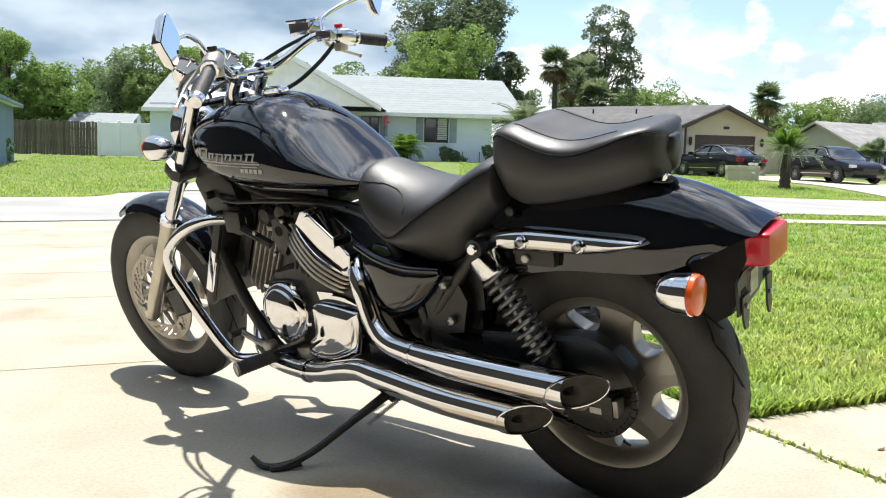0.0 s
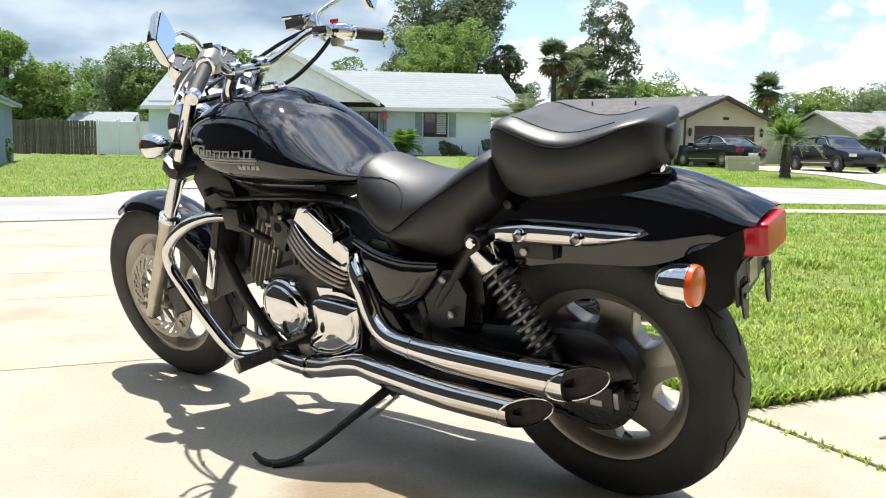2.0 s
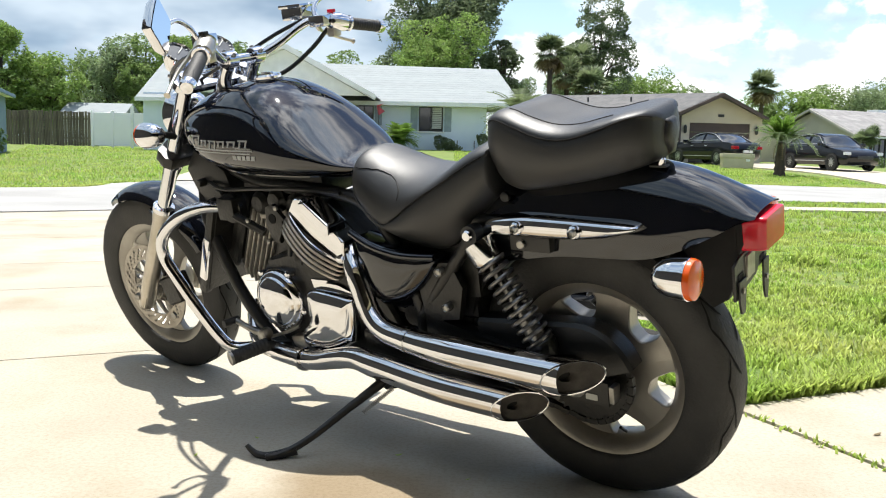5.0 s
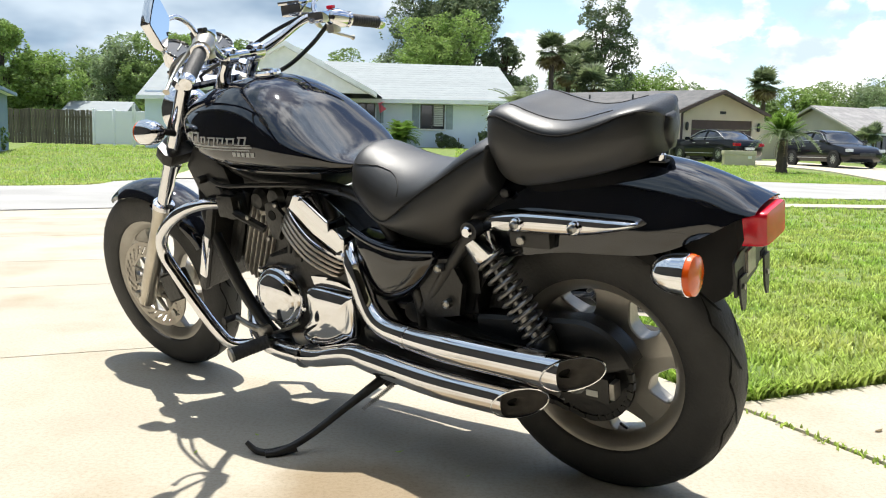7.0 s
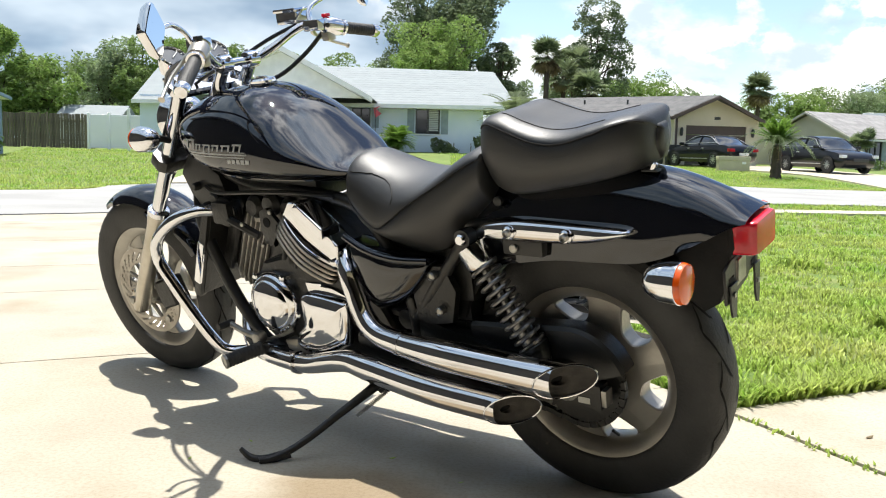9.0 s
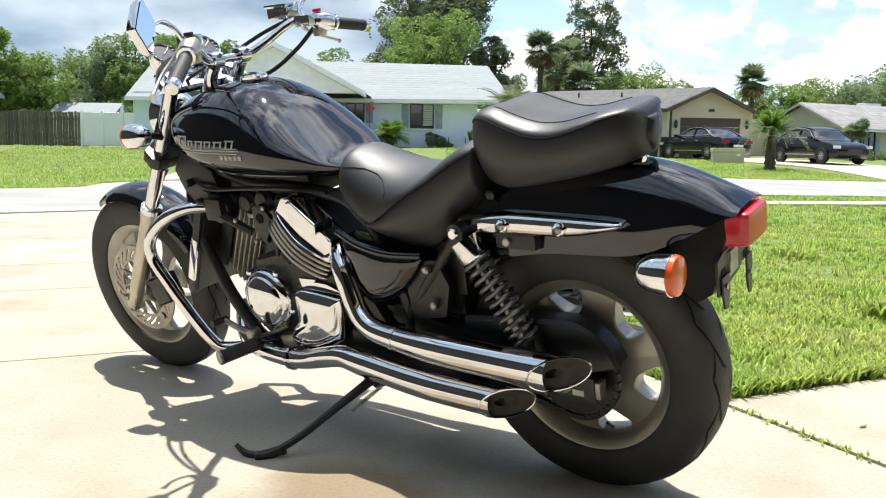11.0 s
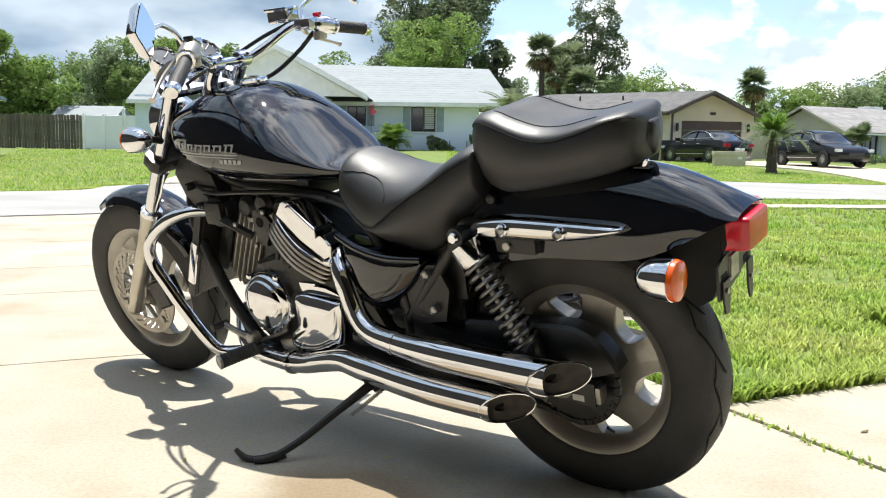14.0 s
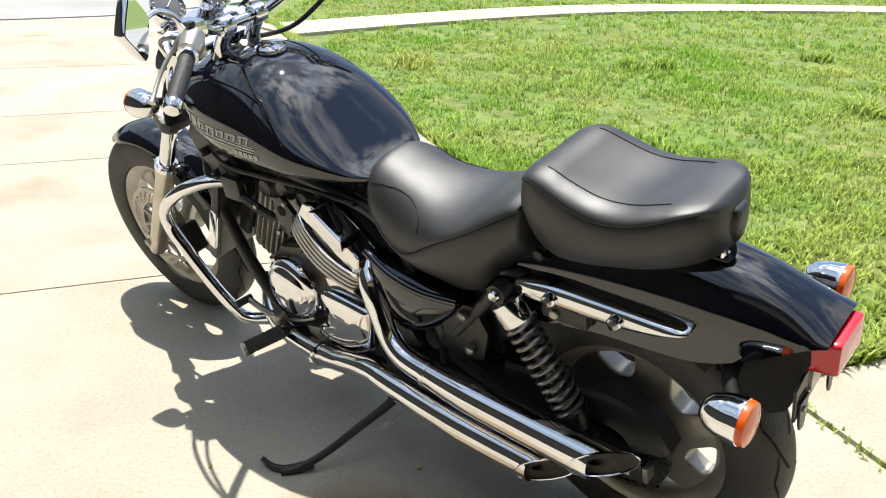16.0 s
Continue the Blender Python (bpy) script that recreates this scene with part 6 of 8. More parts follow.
def gauge(x, y, z, r, label):
    g = new("gauge")
    g.parent = bike
    g["label"] = label
    g.matrix_basis = pose(x, y, z, 0, -42, 0)
    part("case", lathe("case", [(0.0, -0.055), (r * 0.6, -0.05), (r * 0.95, -0.02), (r * 1.04, 0.0), (r * 1.06, 0.006), (r * 0.98, 0.010), (r * 0.95, 0.004)], 36), "chrome", g)
    part("face", lathe("face", [(r * 0.96, 0.004), (0.0, 0.0045)], 36), "gauge", g, "black dial")
    for k in range(11):
        a = radians(-130 + 26 * k)
        part("tick", rbox("tick", (-0.0012, r * 0.74, 0.005), (0.0012, r * 0.9, 0.006), 0, 1), "sticker", g, at=pose(0, 0, 0, 0, 0, math.degrees(a) + 90))
    part("needle", rbox("needle", (-0.0014, -0.004, 0.0062), (0.0014, r * 0.7, 0.0075), 0, 1), "sticker", g, at=pose(0, 0, 0, 0, 0, 215))


gauge(1.262, 0.062, 1.062, 0.042, "chrome-ringed round gauge")
gauge(1.218, -0.050, 1.066, 0.042, "chrome-ringed round gauge")
part("gauge_bracket", rbox("gauge_bracket", (1.20, -0.09, 1.000), (1.28, 0.10, 1.013), 0.006), "chrome", bike)

# cables and hoses
for pts, r in (([(0.95, -0.24, 1.085), (0.985, -0.19, 1.03), (1.05, -0.13, 0.975), (1.16, -0.08, 0.95), (1.28, -0.03, 0.93)], 0.0062),
               ([(1.05, -0.235, 1.11), (1.13, -0.18, 1.075), (1.21, -0.12, 1.02), (1.28, -0.06, 0.92), (1.33, 0.0, 0.80)], 0.0058),
               ([(0.925, 0.22, 1.07), (1.05, 0.20, 1.06), (1.19, 0.15, 1.01), (1.27, 0.07, 0.93), (1.26, 0.05, 0.80), (1.20, 0.08, 0.66)], 0.0058),
               ([(0.94, 0.215, 1.075), (1.10, 0.17, 1.02), (1.24, 0.085, 0.93), (1.25, 0.075, 0.78), (1.20, 0.09, 0.60)], 0.005),
               ([(1.33, 0.02, 0.80), (1.40, 0.06, 0.70), (1.47, 0.085, 0.60), (1.53, 0.088, 0.45), (1.54, 0.085, 0.37)], 0.0055),
               ([(1.10, 0.05, 1.02), (1.19, 0.07, 0.98), (1.27, 0.11, 0.90), (1.28, 0.14, 0.84)], 0.0045)):
    part("cable", tube("cable", pts, r, 8, 6), "plastic", bike)

# fuel tank
tank = Hull([(0.583, 0.757), (0.61, 0.763), (0.65, 0.783), (0.73, 0.846), (0.82, 0.919), (0.91, 0.965), (1.00, 0.977), (1.09, 0.966), (1.20, 0.938), (1.25, 0.908), (1.285, 0.872)],
            [(0.583, 0.742), (0.62, 0.736), (0.80, 0.731), (1.00, 0.730), (1.12, 0.746), (1.19, 0.776), (1.25, 0.815), (1.285, 0.848)],
            [(0.583, 0.045), (0.61, 0.080), (0.65, 0.118), (0.72, 0.160), (0.80, 0.185), (0.95, 0.189), (1.06, 0.179), (1.14, 0.160), (1.20, 0.136), (1.25, 0.098), (1.285, 0.045)],
            [(0.583, 0.750), (0.65, 0.768), (0.72, 0.790), (0.90, 0.816), (1.05, 0.828), (1.18, 0.846), (1.285, 0.860)], 0.90, 0.92, 0.66)
part("fuel_tank", tank.build("fuel_tank", 0.584, 1.284, 60, 72), "paint", bike, "glossy black teardrop fuel tank")
seam = [tank.point(x, -math.pi * 0.5 + 0.62) for x in [0.60 + 0.60 * i / 24 for i in range(25)]]
part("tank_seam", mesh("tank_seam", *sweep([p + Vector((0, 0.002, 0)) for p in seam], 0.006, 8)), "paint", bike)
cap = new("fuel_cap")
cap.parent = bike
cap["label"] = "chrome fuel filler cap"
cap.matrix_basis = pose(0.972, 0.0, 0.970) @ Matrix.Scale(0.82, 4)
part("ring", lathe("ring", [(0.050, 0.0), (0.050, 0.006), (0.045, 0.009), (0.040, 0.008)], 32), "paint", cap)
part("lid", lathe("lid", [(0.044, 0.0), (0.045, 0.016), (0.040, 0.022), (0.015, 0.025), (0, 0.025)], 32), "chrome", cap)
part("latch", rbox("latch", (-0.022, -0.008, 0.024), (0.022, 0.008, 0.029), 0.003), "chrome", cap)


def decal(name, x0, x1, z0, z1, slant=0.0, lift=0.0012, hull=None):
    """A thin plate that lies on the tank's left side."""
    verts = []
    nx, nz = 8, 3
    for i in range(nx + 1):
        for k in range(nz + 1):
            z = z0 + (z1 - z0) * k / nz
            x = x0 + (x1 - x0) * i / nx + slant * (z - z0)
            verts.append((x, tank.side_y(x, z) + lift, z))
    faces = [(i * (nz + 1) + k, i * (nz + 1) + k + 1, (i + 1) * (nz + 1) + k + 1, (i + 1) * (nz + 1) + k) for i in range(nx) for k in range(nz)]
    me = mesh(name, verts, faces)
    return me


em = new("tank_emblem")
em.parent = bike
em["label"] = "silver grey striped emblem bars"
for x0, x1, z0, z1 in ((1.142, 1.098, 0.826, 0.853), (1.086, 1.060, 0.826, 0.843), (1.048, 1.016, 0.820, 0.843), (1.004, 0.975, 0.826, 0.843), (0.962, 0.930, 0.826, 0.843), (0.915, 0.885, 0.826, 0.846)):
    zc = 0.006
    for a, b, c, d in ((x0, x0 - 0.007, z0, z1), (x1 + 0.007, x1, z0, z1), (x0, x1, z1 - zc * 0.7, z1)):
        part("emblem_bar", decal("emblem_bar", a, b, c, d, -0.35), "decal", em)
for z0, z1, a, b in ((0.8165, 0.8205, 1.140, 0.862), (0.8095, 0.8125, 1.135, 0.872), (0.8235, 0.8255, 0.93, 0.868)):
    part("emblem_stripe", decal("emblem_stripe", a, b, z0, z1), "decal", em)
for i in range(5):
    part("emblem_bar", decal("emblem_bar", 0.945 - i * 0.018, 0.931 - i * 0.018, 0.794, 0.8055, -0.2), "decal", em)

# seats
class Saddle:
    """An upholstered body along x: a rounded top down to a seam, then a bulging flank down to the base."""

    def __init__(self, top, seam_z, seam_y, low, ey, eu, dish=0.0, bulge=0.010, tuck=0.035):
        self.t = top, seam_z, seam_y, low
        self.k = ey, eu, dish, bulge, tuck

    def section(self, x, n=16, m=12):
        top, sz, sy, low = (along(k, x) for k in self.t)
        ey, eu, dish, bulge, tuck = self.k
        half = []
        for i in range(n + 1):
            a = math.pi / 2 - (math.pi / 2 - 0.10) * i / n
            y = sy * spow(math.cos(a), ey) / spow(math.cos(0.10), ey)
            half.append((y, sz + (top - sz) * (spow(math.sin(a), eu) - spow(math.sin(0.10), eu) * i / n) - dish * min(1.0, (top - sz) / 0.026) * max(0.0, 1 - (y / (sy * 0.72)) ** 2)))
        half.append((sy - 0.0022, sz - 0.0022))
        h = max(sz - low, 0.004)
        for i in range(1, m + 1):
            f = i / m
            half.append((max(0.01, sy + min(bulge, h * 0.12) * math.sin(math.pi * min(1.0, f * 1.1)) - tuck * min(1.0, h / 0.08) * f ** 4), sz - 0.002 - h * (f if f < 0.85 else 0.85 + 0.15 * math.sin((f - 0.85) / 0.15 * math.pi / 2))))
        return half

    def build(self, name, x0, x1, nx=48):
        rings = []
        for i in range(nx + 1):
            x = x0 + (x1 - x0) * (0.5 - 0.5 * math.cos(math.pi * i / nx))
            h = self.section(x)
            rings.append([(x, y, z) for y, z in h] + [(x, -y, z) for y, z in reversed(h[1:])])
        ends = {0: [], -1: []}
        for ring in (0, -1):
            mid = sum((Vector(p) for p in rings[ring]), Vector()) / len(rings[ring])
            out = -1 if ring == 0 else 1
            for k, d in ((0.93, 0.004), (0.75, 0.008), (0.4, 0.010)):
                ends[ring].append([mid + (Vector(p) - mid) * k + Vector((out * d, 0, 0)) for p in rings[ring]])
        rings = list(reversed(ends[0])) + rings + ends[-1]
        return mesh(name, *loft(rings), sharp=55)

    def on(self, x, z, s):
        h = [p for p in self.section(x, 60)[:62]]
        y, z = min(h, key=lambda p: abs(p[1] - z) - 0.01 * p[0])
        return Vector((x, s * (y + 0.0006), z + 0.0006))

    def across(self, xs, k, s):
        """A line on the top, at the share k of its half width."""
        out = []
        for x in xs:
            h = self.section(x, 40)[:41]
            y, z = min(h, key=lambda p: abs(p[0] - k * along(self.t[2], x)))
            out.append(Vector((x, s * y, z + 0.0004)))
        return out

    def seam(self, xs, s):
        return [Vector((x, s * (along(self.t[2], x) + 0.0002), along(self.t[1], x) - 0.0008)) for x in xs]


rider = Saddle([(0.19, 0.830), (0.22, 0.829), (0.27, 0.802), (0.31, 0.774), (0.357, 0.751), (0.425, 0.749), (0.511, 0.769), (0.570, 0.790), (0.610, 0.797), (0.640, 0.770)],
               [(0.19, 0.812), (0.228, 0.792), (0.295, 0.752), (0.350, 0.722), (0.404, 0.690), (0.45, 0.660), (0.50, 0.640), (0.547, 0.662), (0.60, 0.702), (0.64, 0.740)],
               [(0.19, 0.120), (0.25, 0.146), (0.33, 0.158), (0.42, 0.156), (0.50, 0.144), (0.57, 0.128), (0.61, 0.108), (0.64, 0.065)],
               [(0.19, 0.712), (0.25, 0.648), (0.288, 0.606), (0.339, 0.588), (0.422, 0.597), (0.488, 0.622), (0.547, 0.645), (0.60, 0.688), (0.64, 0.725)], 0.66, 0.86)
part("rider_seat", rider.build("rider_seat", 0.192, 0.642), "leather", bike, "black vinyl rider seat with stitched seams")
pillion = Saddle([(-0.175, 0.868), (-0.1723, 0.879), (-0.1645, 0.888), (-0.152, 0.893), (-0.115, 0.893), (-0.075, 0.886), (-0.025, 0.876), (0.03, 0.876), (0.09, 0.892), (0.13, 0.906), (0.165, 0.904), (0.19, 0.888), (0.205, 0.857)],
                 [(-0.175, 0.862), (-0.1723, 0.872), (-0.1645, 0.880), (-0.152, 0.885), (-0.12, 0.880), (-0.084, 0.867), (-0.014, 0.849), (0.044, 0.852), (0.111, 0.874), (0.160, 0.886), (0.19, 0.872), (0.205, 0.846)],
                 [(-0.175, 0.022), (-0.172, 0.042), (-0.165, 0.062), (-0.152, 0.082), (-0.130, 0.102), (-0.10, 0.118), (-0.05, 0.131), (0.05, 0.136), (0.14, 0.128), (0.185, 0.106), (0.205, 0.064)],
                 [(-0.178, 0.800), (-0.165, 0.790), (-0.12, 0.778), (-0.034, 0.760), (0.10, 0.738), (0.152, 0.748), (0.19, 0.776), (0.205, 0.805)], 0.62, 0.80, 0.007, 0.008, 0.020)
part("passenger_seat", pillion.build("passenger_seat", -0.1749, 0.203, 72), "leather", bike, "black vinyl passenger seat with a stitched seam")
for s in (1, -1):
    part("seam", mesh("seam", *sweep(pillion.seam([-0.166 + 0.364 * i / 40 for i in range(41)], s), 0.0015, 6)), "matte_black", bike)
    part("seam", mesh("seam", *sweep(pillion.across([-0.095 + 0.235 * i / 40 for i in range(41)], 0.66, s), 0.0013, 6)), "matte_black", bike)
    part("seam", mesh("seam", *sweep(rider.seam([0.20 + 0.27 * i / 30 for i in range(31)], s), 0.0015, 6)), "matte_black", bike)
    part("seam", mesh("seam", *sweep([rider.on(x, z, s) for x, z in [(p.x, p.y) for p in smooth_path([(0.600, 0.762, 0), (0.555, 0.760, 0), (0.515, 0.752, 0), (0.475, 0.738, 0), (0.446, 0.720, 0), (0.440, 0.700, 0)], 6)]], 0.0013, 6)), "matte_black", bike)
part("seat_bolt", lathe("seat_bolt", [(0, -0.008), (0.008, -0.008), (0.008, 0.004), (0.005, 0.007), (0, 0.007)], 12), "chrome", bike, at=pose(-0.168, 0.03, 0.786, 0, -12, 0))
part("seat_bracket", rbox("seat_bracket", (-0.180, 0.020, 0.774), (-0.145, 0.040, 0.778), 0.0015), "plastic", bike)

# rear fender and tail
def rear_fender():
    rings = []
    top = [(0.30, 0.735), (0.20, 0.752), (0.10, 0.770), (0.0, 0.782), (-0.10, 0.783), (-0.17, 0.774), (-0.22, 0.763), (-0.274, 0.744), (-0.328, 0.719), (-0.362, 0.699)]
    low = [(0.30, 0.650), (0.24, 0.605), (0.19, 0.572), (0.11, 0.583), (0.024, 0.597), (-0.082, 0.602), (-0.157, 0.606), (-0.215, 0.621), (-0.283, 0.653), (-0.312, 0.669), (-0.334, 0.681), (-0.362, 0.690)]
    half = [(0.30, 0.105), (0.20, 0.116), (0.05, 0.120), (-0.10, 0.118), (-0.22, 0.106), (-0.30, 0.090), (-0.362, 0.076)]
    n = 40
    for i in range(n + 1):
        x = 0.30 + (-0.362 - 0.30) * i / n
        t, l, h = along(top, x), along(low, x), along(half, x)
        ring = []
        for k in range(25):
            a = math.pi * k / 24
            up = spow(math.sin(a), 0.75)
            ring.append((x, h * spow(math.cos(a), 0.70) * (1 - 0.19 * up) * (1 - 0.05 * ease(-0.16, -0.28, x) * (1 - up) ** 1.5), l + (t - l) * up))
        inner = [(p[0], p[1] * 0.955, l + (p[2] - l) * 0.955) for p in reversed(ring)]
        rings.append(ring + inner)
    return mesh("rear_fender", *loft(rings), sharp=50)


part("rear_fender", rear_fender(), "paint", bike, "glossy black rear fender")
part("inner_fender", mesh("inner_fender", *(lambda R: loft([[((R + d) * math.cos(th), y, RR + (R + d) * math.sin(th)) for y, d in ((-0.092, -0.02), (-0.085, 0), (0.085, 0), (0.092, -0.02), (0.085, -0.006), (-0.085, -0.006))] for th in [radians(20 + i * 4.3) for i in range(25)]]))(0.332), sharp=50), "matte_black", bike)
part("tail_panel", solid("tail_panel", [(-0.262, 0.632), (-0.332, 0.690), (-0.336, 0.635), (-0.318, 0.590), (-0.290, 0.560), (-0.270, 0.590)], -0.058, 0.058, 1, 0.008), "matte_black", bike, "black plastic tail panel")
part("under_fender", solid("under_fender", [(-0.13, 0.612), (-0.20, 0.628), (-0.26, 0.652), (-0.315, 0.682), (-0.322, 0.680), (-0.326, 0.575), (-0.305, 0.520), (-0.275, 0.500), (-0.245, 0.525), (-0.20, 0.565), (-0.14, 0.595)], -0.060, 0.060, 1, 0.006, 2), "matte_black", bike, "black inner fender flap")
for s in (-1, 1):
    # chrome fender rails with two studs each
    y = 0.126 * s
    out = [(0.214, 0.636), (0.204, 0.660), (0.180, 0.673), (0.109, 0.683), (0.0, 0.684), (-0.10, 0.683), (-0.140, 0.680), (-0.156, 0.673), (-0.135, 0.662), (-0.09, 0.650), (-0.023, 0.641), (0.05, 0.638), (0.114, 0.638), (0.17, 0.634)]
    rail_out = smooth_path([(a, b, 0) for a, b in out + out[:1]], 3)[:-1]
    rings = [[(0.03 + (p.x - 0.03) * (1 - (1 - k) * 0.45), (y + t) if s > 0 else (y - t), 0.661 + (p.y - 0.661) * k) for p in rail_out] for k, t in ((1.0, -0.030), (1.0, 0.004), (0.95, 0.010), (0.80, 0.0155), (0.55, 0.0190), (0.25, 0.0208), (0.05, 0.0212))]
    part("fender_rail", mesh("fender_rail", *loft(rings), sharp=50), "chrome", bike, "chrome fender rail")
    for x, z in ((0.111, 0.660), (-0.027, 0.662)):
        st = new("rail_stud")
        st.parent = bike
        st.matrix_basis = pose(x, y, z) @ Matrix.Diagonal((1, s, 1, 1))
        part("sleeve", lathe("sleeve", [(0.013, 0.008), (0.0145, 0.012), (0.0145, 0.028), (0.011, 0.031), (0.0, 0.031)], 16, "y"), "chrome", st)
        part("bolt", lathe("bolt", [(0.009, 0.028), (0.0095, 0.036), (0.006, 0.039), (0.006, 0.034), (0, 0.034)], 6, "y"), "steel", st)
    part("fender_bolt", lathe("fender_bolt", [(0.011, -0.004), (0.011, 0.006), (0.006, 0.008), (0, 0.008)], 10, "y"), "plastic", bike, at=pose(0.166, 0.096 * s, 0.712) @ Matrix.Diagonal((1, s, 1, 1)))
# tail lamp
tl = new("tail_lamp")
tl.parent = bike
tl["label"] = "red box-shaped tail lamp"
rings = []
for x, k in ((-0.312, 0.90), (-0.318, 0.97), (-0.362, 1.0), (-0.371, 0.99), (-0.377, 0.93), (-0.378, 0.6)):
    ring = []
    for a in range(40):
        q = 2 * math.pi * a / 40
        ring.append((x, 0.057 * k * spow(math.cos(q), 0.22), 0.653 + 0.034 * k * spow(math.sin(q), 0.22) - 0.10 * (x + 0.34)))
    rings.append(ring)
part("lens", mesh("lens", *loft(rings), sharp=40), "red", tl, "red lens")
part("base", rbox("base", (-0.318, -0.052, 0.612), (-0.298, 0.052, 0.672), 0.006), "plastic", tl)
# plate holder
ph = new("plate_bracket")
ph.parent = bike
ph["label"] = "black slotted plate bracket"
for y0, y1, z0 in ((-0.088, -0.060, 0.478), (0.044, 0.078, 0.494)):
    part("tab", solid("tab", [(y0 - 0.004, 0.566), (y0, z0 + 0.030), (y0 + 0.003, z0 + 0.010), (y0 + 0.006, z0), (y1 - 0.012, z0 + 0.003), (y1 - 0.006, z0 + 0.018), (y1 - 0.003, z0 + 0.034), (y1, 0.566)], -0.3345, -0.3300, 0, 0.0008, 1), "plastic", ph)
    part("tab_bolt", lathe("tab_bolt", [(0, -0.003), (0.006, -0.003), (0.006, 0.003), (0, 0.004)], 8), "steel", ph, at=pose(-0.335, (y0 + y1) / 2, z0 + 0.050, 0, -90, 0))
panel = part("panel", solid("panel", [(-0.092, 0.560), (-0.040, 0.560), (-0.030, 0.548), (0.030, 0.540), (0.040, 0.528), (0.086, 0.528), (0.092, 0.600), (0.060, 0.612), (-0.092, 0.612)], -0.3295, -0.3240, 0, 0.001, 1), "plastic", ph)
part("sticker", solid("sticker", [(-0.018, 0.556), (0.036, 0.552), (0.036, 0.604), (-0.018, 0.606)], -0.3310, -0.3296, 0), "disc", ph, "scuffed bare metal patch")
# dark plates on the panel paint the shade in its slots
for y in (-0.062, 0.062):
    part("slot", solid("slot", [(y - 0.013, 0.568), (y + 0.013, 0.566), (y + 0.013, 0.578), (y - 0.013, 0.580)], -0.3306, -0.3297, 0), "recess_shade", ph)
part("slot", rbox("slot", (-0.3302, 0.045, 0.566), (-0.3297, 0.068, 0.573), 0, 1), "recess_shade", ph)
part("reflector", rbox("reflector", (-0.334, -0.010, 0.560), (-0.3305, 0.032, 0.605), 0.001, 1), "steel", ph)
part("hanger", rbox("hanger", (-0.324, -0.05, 0.580), (-0.300, 0.05, 0.625), 0.004, 1), "plastic", ph)

# side covers
cover = [(0.592, 0.600), (0.50, 0.588), (0.42, 0.578), (0.332, 0.570), (0.345, 0.548), (0.367, 0.519), (0.400, 0.485), (0.439, 0.455), (0.480, 0.437), (0.516, 0.430), (0.548, 0.447), (0.574, 0.480), (0.586, 0.53)]
for s in (-1, 1):
    cx, cz = 0.47, 0.52
    rings = []
    for k, y in ((1.0, 0.085), (1.0, 0.132), (0.975, 0.148), (0.90, 0.158), (0.6, 0.166), (0.2, 0.169)):
        rings.append([(cx + (a - cx) * k, y * s, cz + (b - cz) * k) for a, b in cover])
    part("side_cover", mesh("side_cover", *loft(rings), sharp=55), "paint", bike, "glossy black side cover")
    lip = smooth_path([(0.60, 0.150 * s, 0.612), (0.52, 0.166 * s, 0.588), (0.43, 0.170 * s, 0.575), (0.335, 0.160 * s, 0.576)], 6)
    part("cover_lip", mesh("cover_lip", *sweep(lip, [0.009] * len(lip), 10)), "paint", bike)

# frame
for s in (-1, 1):
    y = 0.115 * s
    part("frame_tube", tube("frame_tube", [(1.26, 0.06 * s, 0.70), (1.225, 0.10 * s, 0.585), (1.13, y, 0.405), (1.05, y, 0.295), (0.98, y, 0.245), (0.80, y, 0.235), (0.60, y, 0.245)], 0.018, 14, 6), "engine_black", bike, "black frame down tube")
    part("frame_tube", tube("frame_tube", [(1.27, 0.04 * s, 0.80), (1.05, 0.07 * s, 0.715), (0.80, 0.085 * s, 0.70), (0.60, 0.10 * s, 0.68), (0.50, y, 0.60), (0.44, y, 0.46), (0.43, y, 0.36), (0.46, y, 0.26)], 0.017, 12, 5), "engine_black", bike)
    part("frame_tube", tube("frame_tube", [(0.50, 0.105 * s, 0.64), (0.30, 0.108 * s, 0.655), (0.18, 0.105 * s, 0.66), (0.0, 0.10 * s, 0.67)], 0.014, 12, 4), "engine_black", bike)
    part("frame_tube", tube("frame_tube", [(0.24, 0.12 * s, 0.635), (0.33, 0.13 * s, 0.52), (0.42, 0.12 * s, 0.41)], 0.016, 12, 3), "engine_black", bike)
    # swing arm
    part("swing_arm", mesh("swing_arm", *loft([[(x, yy * s + a, z + b) for a, b in ((-0.018, -0.028 * k), (0.018, -0.028 * k), (0.018, 0.028 * k), (-0.018, 0.028 * k))] for x, yy, z, k in ((0.46, 0.10, 0.40, 0.9), (0.30, 0.125, 0.375, 0.9), (0.10, 0.125, 0.335, 0.9), (0.02, 0.125, 0.312, 1.1), (-0.075, 0.125, 0.305, 0.95))]), sharp=30), "engine_black", bike, "black swing arm")
    part("axle_nut", lathe("axle_nut", [(0, 0.018), (0.022, 0.018), (0.022, 0.022), (0.015, 0.024), (0.015, 0.036), (0.010, 0.040), (0, 0.040)], 12, "y"), "steel", bike, at=pose(0.0, 0.125 * s, 0.310) @ Matrix.Diagonal((1, s, 1, 1)))
    part("chain_adjuster", rbox("chain_adjuster", (-0.090, 0.116, 0.288), (-0.078, 0.146, 0.326), 0.003), "steel", bike, at=Matrix.Diagonal((1, s, 1, 1)))
    part("adjuster_mark", rbox("adjuster_mark", (-0.050, 0.1435, 0.288), (-0.022, 0.145, 0.302), 0.0005, 1), "sticker", bike, at=Matrix.Diagonal((1, s, 1, 1)))
